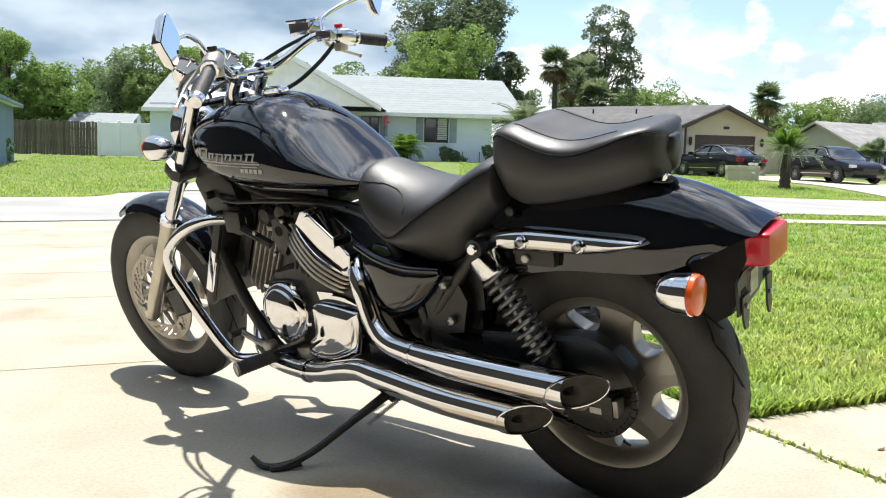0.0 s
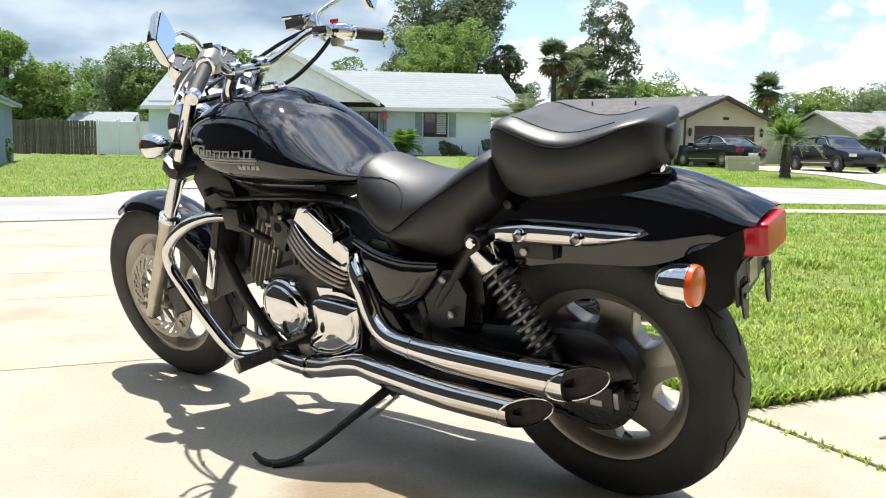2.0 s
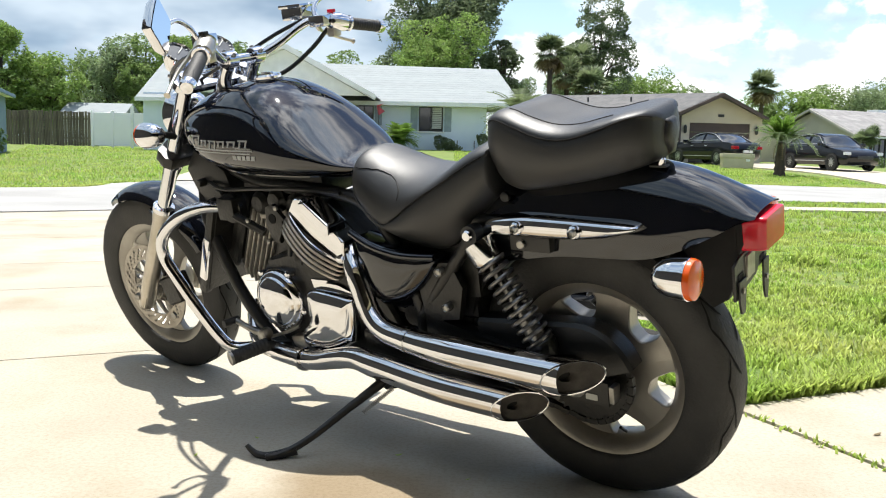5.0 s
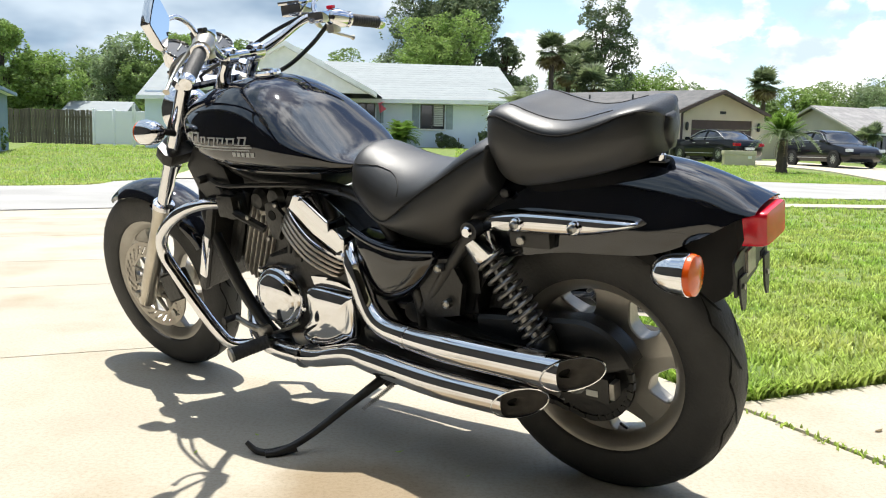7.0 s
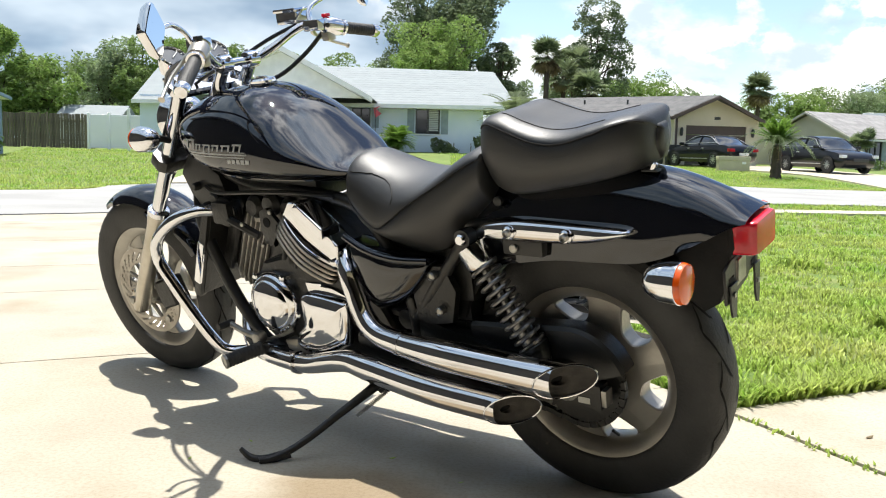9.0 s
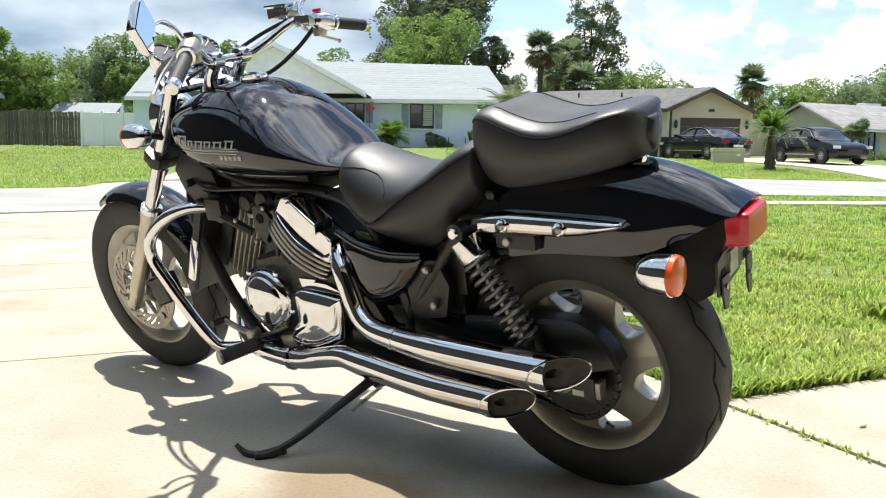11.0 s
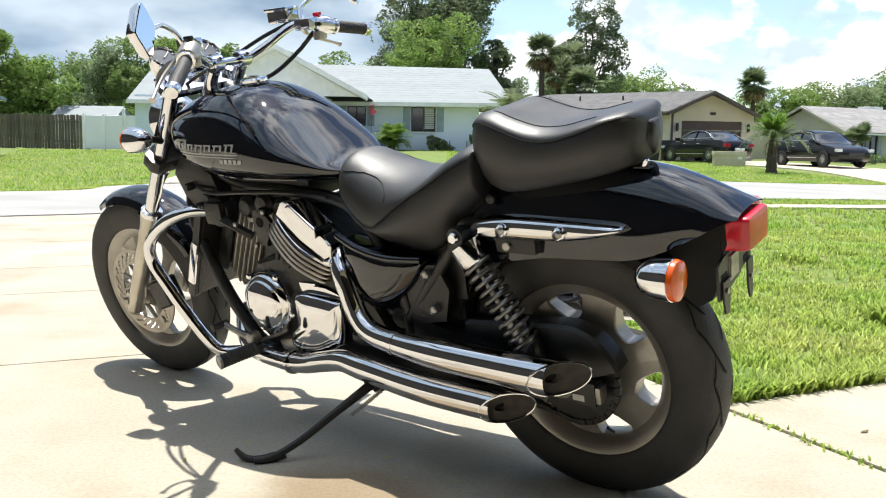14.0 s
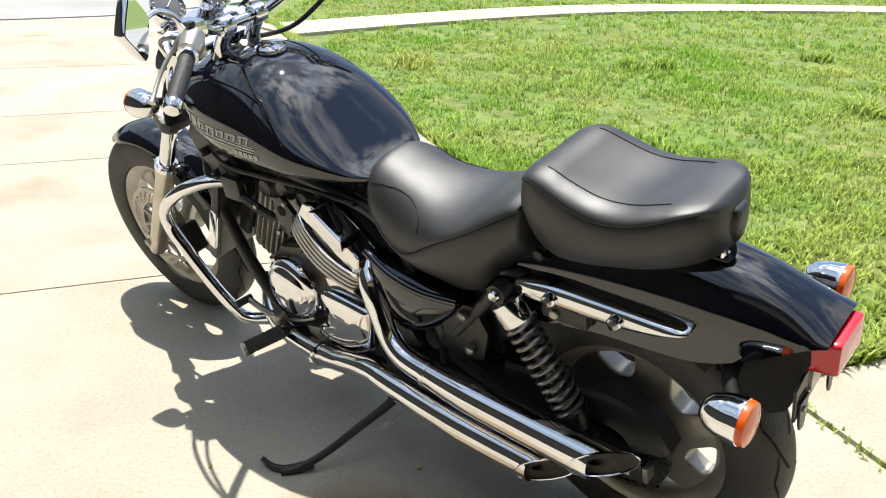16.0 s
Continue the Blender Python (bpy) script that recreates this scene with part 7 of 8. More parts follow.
part("rear_axle", tube("rear_axle", [(0, -0.13, 0.31), (0, 0.13, 0.31)], 0.011, 12, 1), "steel", bike)
part("crosspiece", tube("crosspiece", [(0.46, -0.12, 0.40), (0.46, 0.12, 0.40)], 0.026, 14, 1), "engine_black", bike)
part("tool_box", rbox("tool_box", (0.26, -0.10, 0.46), (0.50, 0.10, 0.66), 0.02), "plastic", bike)
part("battery_tray", rbox("battery_tray", (0.28, -0.09, 0.36), (0.44, 0.09, 0.47), 0.012), "engine_black", bike)
part("helmet_lock", lathe("helmet_lock", [(0.010, 0.0), (0.010, 0.008), (0.008, 0.010), (0, 0.010)], 16, "y"), "steel", bike, "small steel helmet lock", at=pose(0.109, 0.135, 0.622))
part("lock_bracket", rbox("lock_bracket", (0.04, 0.10, 0.605), (0.14, 0.137, 0.640), 0.008), "plastic", bike)

# sprocket, chain, guard
def sprocket():
    out = []
    for i in range(42):
        for f, r in ((0.0, 0.096), (0.3, 0.096), (0.5, 0.106), (0.7, 0.106)):
            a = 2 * math.pi * (i + f) / 42
            out.append((r * math.sin(a), r * math.cos(a)))
    return solid("sprocket", out, 0.088, 0.096, 1)


part("sprocket", sprocket(), "engine_black", bike, at=pose(0, 0, 0.31))
ch = []
path_up = [Vector((0.60, 0.092, 0.405)), Vector((0.0, 0.092, 0.415))]
arc = [Vector((-0.105 * math.sin(t), 0.092, 0.31 + 0.105 * math.cos(t))) for t in [math.pi * k / 16 for k in range(17)]]
loop = [Vector((0.60 - 0.04 * k, 0.092, 0.40 + 0.0006 * k)) for k in range(15)] + arc + [Vector((0.04 * k, 0.092, 0.205 + 0.0088 * k)) for k in range(1, 15)]
for p, q in zip(loop, loop[1:]):
    d = q - p
    n_ = max(1, round(d.length / 0.016))
    for i in range(n_):
        c = p.lerp(q, (i + 0.5) / n_)
        m = Matrix.Translation(c) @ d.to_track_quat("X", "Z").to_matrix().to_4x4()
        v, f = prism([(-0.009, -0.006), (0.009, -0.006), (0.009, 0.006), (-0.009, 0.006)], -0.009 if i % 2 else -0.006, 0.009 if i % 2 else 0.006)
        ch.append(([m @ Vector(k) for k in v], f))
part("chain", join("chain", ch, smooth=False), "engine_black", bike, "dark drive chain")
guard = []
for i in range(22):
    f = i / 21
    th = radians(88 - 66 * max(0, (f - 0.45) / 0.55))
    if f < 0.45:
        p = Vector((0.26 - 0.26 * f / 0.45, 0, 0.420 + 0.024 * f / 0.45))
        up = Vector((0, 0, 1))
    else:
        p = Vector((0.134 * math.cos(th) * -1 + 0.0047, 0, 0.31 + 0.134 * math.sin(th)))
        up = Vector((-math.cos(th), 0, math.sin(th)))
    w = 0.055 + 0.03 * f
    guard.append([p + Vector((0, 0.066, 0)), p + Vector((0, 0.116, 0)) + up * 0.004, p + Vector((0, 0.124, 0)) - up * 0.004, p + Vector((0, 0.124, 0)) - up * w, p + Vector((0, 0.119, 0)) - up * w, p + Vector((0, 0.117, 0)) - up * 0.010, p + Vector((0, 0.066, 0)) - up * 0.006])
part("chain_guard", mesh("chain_guard", *loft(guard), sharp=40), "plastic", bike, "glossy black chain guard")

# shocks
for s in (-1, 1):
    sh = new("shock_absorber")
    sh.parent = bike
    sh["label"] = "shock absorber with a dark coil spring and chrome cap"
    a, b = Vector((0.226, 0.150 * s, 0.640)), Vector((0.045, 0.146 * s, 0.352))
    d = (b - a).normalized()
    L = (b - a).length
    part("cap", mesh("cap", *sweep([a + d * k for k in (0.018, 0.022, 0.066, 0.072, 0.074)], [0.020, 0.0345, 0.0355, 0.032, 0.02], 24)), "chrome", sh, "chrome spring cap")
    part("damper", mesh("damper", *sweep([a + d * 0.06, a + d * (L * 0.62), a + d * (L * 0.625), a + d * (L - 0.02)], [0.010, 0.012, 0.021, 0.021], 16)), "spring", sh)
    e1 = d.orthogonal().normalized()
    e2 = d.cross(e1)
    coil = []
    turns = 10.5
    for i in range(int(turns * 16) + 1):
        t = i / (turns * 16)
        q = 2 * math.pi * turns * t
        coil.append(a + d * (0.072 + (L - 0.135) * t) + (e1 * math.cos(q) + e2 * math.sin(q)) * 0.0305)
    part("spring", mesh("spring", *sweep(coil, 0.0052, 8)), "spring", sh, "dark coil spring")
    part("lower_collar", mesh("lower_collar", *sweep([a + d * (L - k) for k in (0.066, 0.060, 0.035, 0.015)], [0.030, 0.034, 0.028, 0.018], 20)), "engine_black", sh)
    for p, r in ((a, 0.021), (b, 0.019)):
        part("eye", lathe("eye", [(0.008, -0.016), (r, -0.016), (r, 0.016), (0.008, 0.016)], 20, "y"), "plastic", sh, at=Matrix.Translation(p))
        part("bolt", lathe("bolt", [(0.0, 0.0), (0.0135, 0.0), (0.0135, 0.006), (0.010, 0.010), (0.0, 0.010)], 12, "y"), "chrome", sh, at=Matrix.Translation(p + Vector((0, 0.016 * s, 0))) @ Matrix.Diagonal((1, s, 1, 1)))
for p in ((0.324, 0.150, 0.452), (0.335, 0.150, 0.538)):
    part("frame_bolt", lathe("frame_bolt", [(0.011, -0.01), (0.011, 0.006), (0.008, 0.009), (0.006, 0.006), (0, 0.006)], 14, "y"), "steel", bike, at=pose(*p))
part("bracket_plate", solid("bracket_plate", [(0.42, 0.55), (0.31, 0.56), (0.28, 0.50), (0.30, 0.42), (0.40, 0.40)], 0.118, 0.140, 1, 0.006), "engine_black", bike)

# exhaust: two slash-cut pipes on the left, the like on the right
def cut_pipe(name, pts, radii, cut, s, label):
    """A chrome pipe whose end is cut on the slant, with a dark inside and a bright lip."""
    pts = [(x, y * s, z) for x, y, z in pts]
    path = smooth_path(pts, 6)
    k = len(path)
    rr = []
    for i in range(k):
        f = i / (k - 1) * (len(radii) - 1)
        j = min(int(f), len(radii) - 2)
        rr.append(radii[j] * (1 - (f - j)) + radii[j + 1] * (f - j))
    pp = new(name)
    pp.parent = bike
    pp["label"] = label
    v, f = sweep(path, rr, 28, caps=False)
    n = 28
    end = path[-1]
    ax = (path[-1] - path[-2]).normalized()
    normal = Vector((-1.0, 1.45 * s, -0.36)).normalized()
    lastr = []
    for q in range(n):
        p = v[(k - 1) * n + q]
        t = -(p - end).dot(normal) / ax.dot(normal)
        v[(k - 1) * n + q] = p + ax * max(-cut, min(cut, t))
        lastr.append(v[(k - 1) * n + q].copy())
    part("pipe", mesh("pipe", v, f, sharp=60), "chrome", pp, "polished chrome pipe")
    c = sum(lastr, Vector()) / n
    lip = [c + (p - c) * 1.005 for p in lastr] + [c + (lastr[0] - c) * 1.005]
    part("lip", mesh("lip", *sweep(lip, 0.0022, 6, caps=False)), "chrome", pp)
    inner = [[c + (p - c) * k - ax * t for p in lastr] for k, t in ((0.985, 0.001), (0.96, 0.006), (0.90, 0.009), (0.60, 0.010), (0.30, 0.0105), (0.29, 0.030))]
    part("baffle", mesh("baffle", *loft(inner, True, False), sharp=80), "baffle", pp, "dark sooty baffle plate inside the pipe end")
    # flat near-black disc paints the shade down the core pipe
    part("core", mesh("core", [c + (p - c) * 0.30 - ax * 0.029 for p in lastr], [tuple(range(n))]), "recess_shade", pp, "near-black disc painted as the shade inside the core pipe")
    return pp, path


up_pts = [(0.640, 0.110, 0.560), (0.605, 0.150, 0.520), (0.572, 0.165, 0.455), (0.545, 0.175, 0.412), (0.500, 0.185, 0.382), (0.42, 0.190, 0.370), (0.30, 0.197, 0.366), (0.10, 0.206, 0.367), (-0.034, 0.212, 0.370)]
lo_pts = [(1.12, 0.07, 0.33), (1.075, 0.12, 0.265), (1.00, 0.150, 0.240), (0.88, 0.165, 0.236), (0.78, 0.175, 0.246), (0.69, 0.185, 0.272), (0.61, 0.192, 0.291), (0.53, 0.197, 0.288), (0.335, 0.205, 0.274), (0.105, 0.212, 0.274)]
for s in (1, -1):
    upper, up_path = cut_pipe("upper_exhaust", up_pts, [0.026, 0.027, 0.027, 0.027, 0.028, 0.030, 0.037, 0.039, 0.040], 0.11, s, "chrome slash-cut exhaust pipe")
    lower, lo_path = cut_pipe("lower_exhaust", lo_pts, [0.024, 0.025, 0.026, 0.026, 0.027, 0.028, 0.029, 0.034, 0.037, 0.037], 0.11, s, "chrome slash-cut exhaust pipe")
    for pp, x in ((upper, 0.425), (lower, 0.545), (lower, 0.835)):
        path = up_path if pp == upper else lo_path
        i = min(range(len(path)), key=lambda j: abs(path[j].x - x))
        d = (path[min(i + 1, len(path) - 1)] - path[i - 1]).normalized()
        part("clamp_ring", mesh("clamp_ring", *sweep([path[i] - d * 0.006, path[i] - d * 0.005, path[i] + d * 0.005, path[i] + d * 0.006], [0.028, 0.0325, 0.0325, 0.028], 24)), "chrome", pp)
part("muffler_bracket", solid("muffler_bracket", [(0.20, 0.33), (0.28, 0.30), (0.30, 0.24), (0.24, 0.225), (0.17, 0.25)], 0.12, 0.165, 1, 0.006), "engine_black", bike)

part("exhaust_chamber", rbox("exhaust_chamber", (0.20, -0.14, 0.262), (0.62, 0.145, 0.350), 0.02, 3), "engine_black", bike, "dark exhaust chamber under the frame")

# engine
part("crankcase", solid("crankcase", [(1.02, 0.30), (1.04, 0.42), (0.97, 0.50), (0.86, 0.53), (0.70, 0.50), (0.56, 0.46), (0.50, 0.36), (0.55, 0.265), (0.68, 0.215), (0.92, 0.215)], -0.135, 0.118, 1, 0.025, 3), "engine_black", bike, "dark engine crankcase")
def cylinder(name, base, top, half, count, label, start=0.12):
    """A finned cylinder bank across the bike, with a chrome cover on its outer end."""
    cy = new(name)
    cy.parent = bike
    cy["label"] = label
    a, b = Vector((base[0], 0, base[1])), Vector((top[0], 0, top[1]))
    d = (b - a).normalized()
    m = Matrix.Translation(a) @ d.to_track_quat("Z", "Y").to_matrix().to_4x4()
    L = (b - a).length
    part("barrel", rbox("barrel", (-half * 0.85, -0.115, 0), (half * 0.85, 0.115, L), 0.03, 3), "engine_black", cy, at=m)
    for i in range(count):
        z = L * (start + (0.92 - start) * i / count)
        out = [(-half, -0.10), (-half * 0.8, -0.135), (half * 0.8, -0.135), (half, -0.10), (half, 0.10), (half * 0.8, 0.135), (-half * 0.8, 0.135), (-half, 0.10)]
        part("fin", solid("fin", out, z, z + 0.0055, 2, 0.0015, 1), "fin", cy, at=m)
    return cy, m, L


front_cyl, fm, fl = cylinder("front_cylinder", (0.930, 0.455), (1.118, 0.545), 0.078, 6, "finned front cylinder bank", 0.38)
rear_cyl, rm, rl = cylinder("rear_cylinder", (0.80, 0.44), (0.655, 0.60), 0.085, 7, "finned rear cylinder bank")
part("front_head", rbox("front_head", (-0.070, -0.13, fl), (0.070, 0.12, fl + 0.05), 0.02, 3), "engine_black", front_cyl, at=fm)
part("sleeve", rbox("sleeve", (-0.066, 0.06, fl * 0.05), (0.066, 0.138, fl * 0.40), 0.022, 4), "fin", front_cyl, "smooth cast alloy sleeve", at=fm)
for k, (a, z) in enumerate(((-0.045, 0.10), (0.050, 0.14), (0.0, 0.30))):
    part("sleeve_bolt", lathe("sleeve_bolt", [(0.009, 0.13), (0.009, 0.146), (0.005, 0.149), (0, 0.149)], 8, "y"), "steel", front_cyl, at=fm @ pose(a, 0, fl * z))

# chrome cover over the rear cylinder head, ribbed below
rc = new("head_cover")
rc.parent = bike
rc["label"] = "chrome ribbed cover on the rear cylinder head"
part("plate", solid("plate", [(0.780, 0.690), (0.752, 0.690), (0.735, 0.672), (0.640, 0.600), (0.622, 0.586), (0.632, 0.540), (0.650, 0.540), (0.730, 0.595), (0.806, 0.655)], 0.100, 0.158, 1, 0.007, 3), "chrome", rc, "smooth chrome plate")
part("top_cap", solid("top_cap", [(0.744, 0.686), (0.728, 0.690), (0.650, 0.632), (0.652, 0.606), (0.668, 0.604), (0.744, 0.662)], 0.110, 0.176, 1, 0.010, 4), "chrome", rc, "raised chrome cap")
for i in range(5):
    o = 0.0155 * (i + 0.35)
    dx, dz = 0.62 * o, -0.785 * o
    a0, a1 = Vector((0.806 + dx, 0, 0.652 + dz)), Vector((0.640 + dx, 0, 0.535 + dz))
    mid = (a0 + a1) / 2 + Vector((0.010, 0, -0.014))
    line = smooth_path([(a0.x - 0.004, 0.110, a0.z), (a0.x, 0.152, a0.z), (mid.x, 0.162, mid.z), (a1.x, 0.152, a1.z), (a1.x - 0.004, 0.118, a1.z)], 5)
    part("rib", mesh("rib", *sweep(line, 0.0040, 8)), "alloy_raw" if i else "chrome", rc)
    part("rib_web", solid("rib_web", [(a0.x, a0.z), (a1.x, a1.z), (a1.x + 0.005, a1.z - 0.008), (a0.x + 0.005, a0.z - 0.008)], 0.08, 0.146, 1), "engine_black", rc)
part("cover_bolt", lathe("cover_bolt", [(0.011, 0), (0.011, 0.010), (0.006, 0.013), (0, 0.013)], 8, "y"), "chrome", rc, at=pose(0.640, 0.155, 0.542))

# alternator cover, round and bulged; clutch-side case beside it, squarish
alt = new("alternator_cover")
alt.parent = bike
alt["label"] = "round chrome alternator cover with a lettered rim"
alt.matrix_basis = pose(0.925, 0.004, 0.388) @ Matrix.Diagonal((0.9, 1.0, 0.9, 1.0))
part("dome", lathe("dome", [(0.098, 0.105), (0.100, 0.128), (0.095, 0.140), (0.086, 0.149), (0.080, 0.151), (0.076, 0.156), (0.066, 0.163), (0.035, 0.1705), (0.0, 0.173)], 48, "y", sharp=30), "chrome", alt)
for k in range(7):
    th = radians(150 + k * 13)
    part("rim_mark", rbox("rim_mark", (-0.0035, 0.1445, 0.0835), (0.0035, 0.1485, 0.0925), 0.0008, 1), "engine_black", alt, at=pose(0, 0, 0, 0, math.degrees(th), 0))
for k in range(5):
    th = radians(40 + 72 * k)
    part("boss", lathe("boss", [(0.011, 0.10), (0.011, 0.136), (0.006, 0.140), (0, 0.140)], 10, "y"), "chrome", alt, at=pose(0.104 * math.sin(th), 0, 0.104 * math.cos(th)))
case = [(0.805, 0.425), (0.770, 0.440), (0.650, 0.432), (0.632, 0.415), (0.640, 0.320), (0.656, 0.300), (0.730, 0.262), (0.810, 0.258), (0.850, 0.275), (0.842, 0.310), (0.812, 0.340), (0.806, 0.39)]
rings = []
ccx, ccz = 0.725, 0.355
for k, y in ((1.0, 0.100), (1.0, 0.128), (0.985, 0.140), (0.94, 0.150), (0.85, 0.156), (0.5, 0.163), (0.1, 0.165)):
    rings.append([(p.x, y, p.y) for p in smooth_path([(ccx + (a - ccx) * k, ccz + (b - ccz) * k, 0) for a, b in case + case[:1]], 4)[:-1]])
part("gear_cover", mesh("gear_cover", *loft(rings), sharp=40), "chrome", bike, "squarish chrome engine side cover")
part("cover_bridge", solid("cover_bridge", [(0.80, 0.46), (0.74, 0.462), (0.70, 0.445), (0.63, 0.440), (0.60, 0.425), (0.62, 0.412), (0.79, 0.425)], 0.09, 0.128, 1, 0.008), "chrome", bike)
part("lower_trim", solid("lower_trim", [(0.90, 0.285), (0.82, 0.30), (0.79, 0.262), (0.83, 0.245), (0.89, 0.258)], 0.10, 0.146, 1, 0.008), "alloy", bike)
part("starter_motor", tube("starter_motor", [(0.90, 0.06, 0.53), (0.78, 0.07, 0.545)], 0.032, 16, 1), "engine_black", bike)
part("oil_filter", tube("oil_filter", [(1.03, 0.0, 0.36), (1.13, 0.0, 0.35)], 0.036, 18, 1), "engine_black", bike)
# carburettors, hoses and brackets under the tank
for i in range(4):
    x = 0.78 + 0.07 * i
    part("carburettor", lathe("carburettor", [(0.0, -0.06), (0.026, -0.058), (0.030, -0.02), (0.034, 0.0), (0.034, 0.03), (0.022, 0.045), (0.0, 0.048)], 16, "y"), "engine_black", bike, at=pose(x, 0.06, 0.660 - 0.012 * (i % 2)))
    part("carburettor_bowl", rbox("carburettor_bowl", (x - 0.026, 0.03, 0.60), (x + 0.022, 0.085, 0.642), 0.008), "alloy", bike)
part("air_box", rbox("air_box", (0.74, -0.085, 0.675), (1.06, 0.085, 0.735), 0.02), "engine_black", bike)
part("coil_bracket", solid("coil_bracket", [(0.86, 0.62), (0.90, 0.66), (0.93, 0.65), (0.935, 0.60), (0.92, 0.555), (0.89, 0.55), (0.88, 0.59)], 0.115, 0.130, 1, 0.006), "engine_black", bike, "small dark bracket with a hole")
# dark disc on the bracket paints the shade of its hole
part("bracket_hole", lathe("bracket_hole", [(0.014, 0.129), (0.014, 0.1315), (0, 0.1315)], 16, "y"), "recess_shade", bike, at=pose(0.905, 0, 0.62))
part("horn", lathe("horn", [(0.0, -0.03), (0.03, -0.025), (0.042, 0.0), (0.044, 0.012), (0.034, 0.018), (0.0, 0.014)], 24, "y"), "engine_black", bike, at=pose(1.10, 0.10, 0.632))
part("thermostat", rbox("thermostat", (1.06, 0.08, 0.60), (1.13, 0.135, 0.665), 0.012), "engine_black", bike)
for pts, r in (([(1.14, 0.09, 0.65), (1.08, 0.12, 0.62), (1.02, 0.125, 0.60), (0.97, 0.11, 0.57)], 0.012), ([(0.86, 0.13, 0.52), (0.845, 0.135, 0.57), (0.855, 0.13, 0.62)], 0.006),
               ([(1.18, 0.10, 0.70), (1.10, 0.12, 0.69), (0.95, 0.125, 0.70), (0.80, 0.12, 0.705), (0.65, 0.115, 0.70)], 0.006), ([(0.82, 0.13, 0.50), (0.80, 0.14, 0.55), (0.815, 0.135, 0.60)], 0.004)):
    part("hose", tube("hose", pts, r, 8, 5), "plastic", bike)
for x, y, z in ((1.155, 0.125, 0.645), (0.93, 0.13, 0.555), (1.00, 0.132, 0.61), (0.87, 0.138, 0.655)):
    part("bolt", lathe("bolt", [(0.007, 0), (0.007, 0.008), (0.004, 0.010), (0, 0.010)], 8, "y"), "steel", bike, at=pose(x, y, z))

part("head_cover_panel", solid("head_cover_panel", [(1.085, 0.640), (1.190, 0.590), (1.245, 0.640), (1.290, 0.735), (1.235, 0.800), (1.120, 0.735)], -0.088, 0.094, 1, 0.012, 2), "plastic", bike, "black cover beside the steering head")
for px_, pz_, pr_ in ((1.135, 0.668, 0.020), (1.185, 0.640, 0.015), (1.215, 0.700, 0.012)):
    part("connector", lathe("connector", [(pr_, 0.09), (pr_, 0.112), (pr_ * 0.7, 0.118), (0, 0.118)], 10, "y"), "engine_black", bike, at=pose(px_, 0, pz_))

# radiator with a chrome side trim
rad = new("radiator")
rad.parent = bike
rad["label"] = "black finned radiator with chrome side trim"
rad.matrix_basis = pose(1.225, 0, 0.50, 0, -24, 0)
part("core", rbox("core", (-0.018, -0.12, -0.14), (0.018, 0.12, 0.15), 0.006), "engine_black", rad)
for s in (-1, 1):
    part("side_tank", rbox("side_tank", (-0.015, 0.118 * s - 0.014, -0.15), (0.015, 0.118 * s + 0.014, 0.16), 0.010), "engine_black", rad)
    part("side_trim", rbox("side_trim", (-0.014, 0.131 * s - 0.004, -0.10), (0.012, 0.131 * s + 0.006, 0.04), 0.004), "chrome", rad, "chrome strip")
for i in range(26):
    part("cooling_fin", rbox("cooling_fin", (0.017, -0.105, -0.13 + i * 0.0105), (0.021, 0.105, -0.1285 + i * 0.0105), 0, 1), "metal_dark", rad)

# chrome engine guard bar
for s in (-1, 1):
    gpts = [(1.150, 0.110, 0.632), (1.185, 0.150, 0.638), (1.243, 0.190, 0.616), (1.312, 0.205, 0.560), (1.330, 0.205, 0.500), (1.298, 0.200, 0.435), (1.245, 0.188, 0.340), (1.200, 0.172, 0.258), (1.168, 0.155, 0.214), (1.120, 0.125, 0.205), (1.05, 0.110, 0.225)]
    part("engine_guard", tube("engine_guard", [(x, y * s, z) for x, y, z in gpts], 0.0175, 18, 6), "chrome", bike, "chrome engine guard bar")
    # foot peg and its hanger
    pg = new("foot_peg")
    pg.parent = bike
    pg["label"] = "black rubber foot peg on a steel hanger"
    part("hanger", tube("hanger", [(0.93, 0.12 * s, 0.24), (0.955, 0.16 * s, 0.252), (0.965, 0.19 * s, 0.262)], 0.014, 10, 3), "engine_black", pg)
    e = Vector((0.992, 0.285 * s, 0.262))
    i0 = Vector((0.955, 0.185 * s, 0.268))
    dd = (e - i0).normalized()
    part("rubber", mesh("rubber", *sweep([i0 + dd * (0.105 * k / 20) for k in range(21)], [0.0185 + (0.0015 if k % 2 else 0) for k in range(21)], 14), sharp=25), "rubber", pg)
    part("end_cap", mesh("end_cap", *sweep([e - dd * 0.004, e - dd * 0.002, e + dd * 0.005, e + dd * 0.007], [0.014, 0.0205, 0.0205, 0.016], 14)), "steel", pg, "bright end of the peg")
part("shift_lever", tube("shift_lever", [(0.99, 0.165, 0.285), (1.04, 0.172, 0.298), (1.095, 0.175, 0.318)], [0.012, 0.009, 0.009], 10, 4), "steel", bike, "steel gear lever")
part("shift_toe", tube("shift_toe", [(1.092, 0.165, 0.316), (1.096, 0.215, 0.318)], 0.0105, 12, 1), "rubber", bike)
part("shift_pivot", lathe("shift_pivot", [(0.018, 0.15), (0.018, 0.178), (0.010, 0.182), (0, 0.182)], 14, "y"), "steel", bike, at=pose(0.985, 0, 0.284))
part("shift_rod", tube("shift_rod", [(0.985, 0.15, 0.27), (0.90, 0.145, 0.30), (0.86, 0.14, 0.32)], 0.005, 8, 2), "steel", bike)

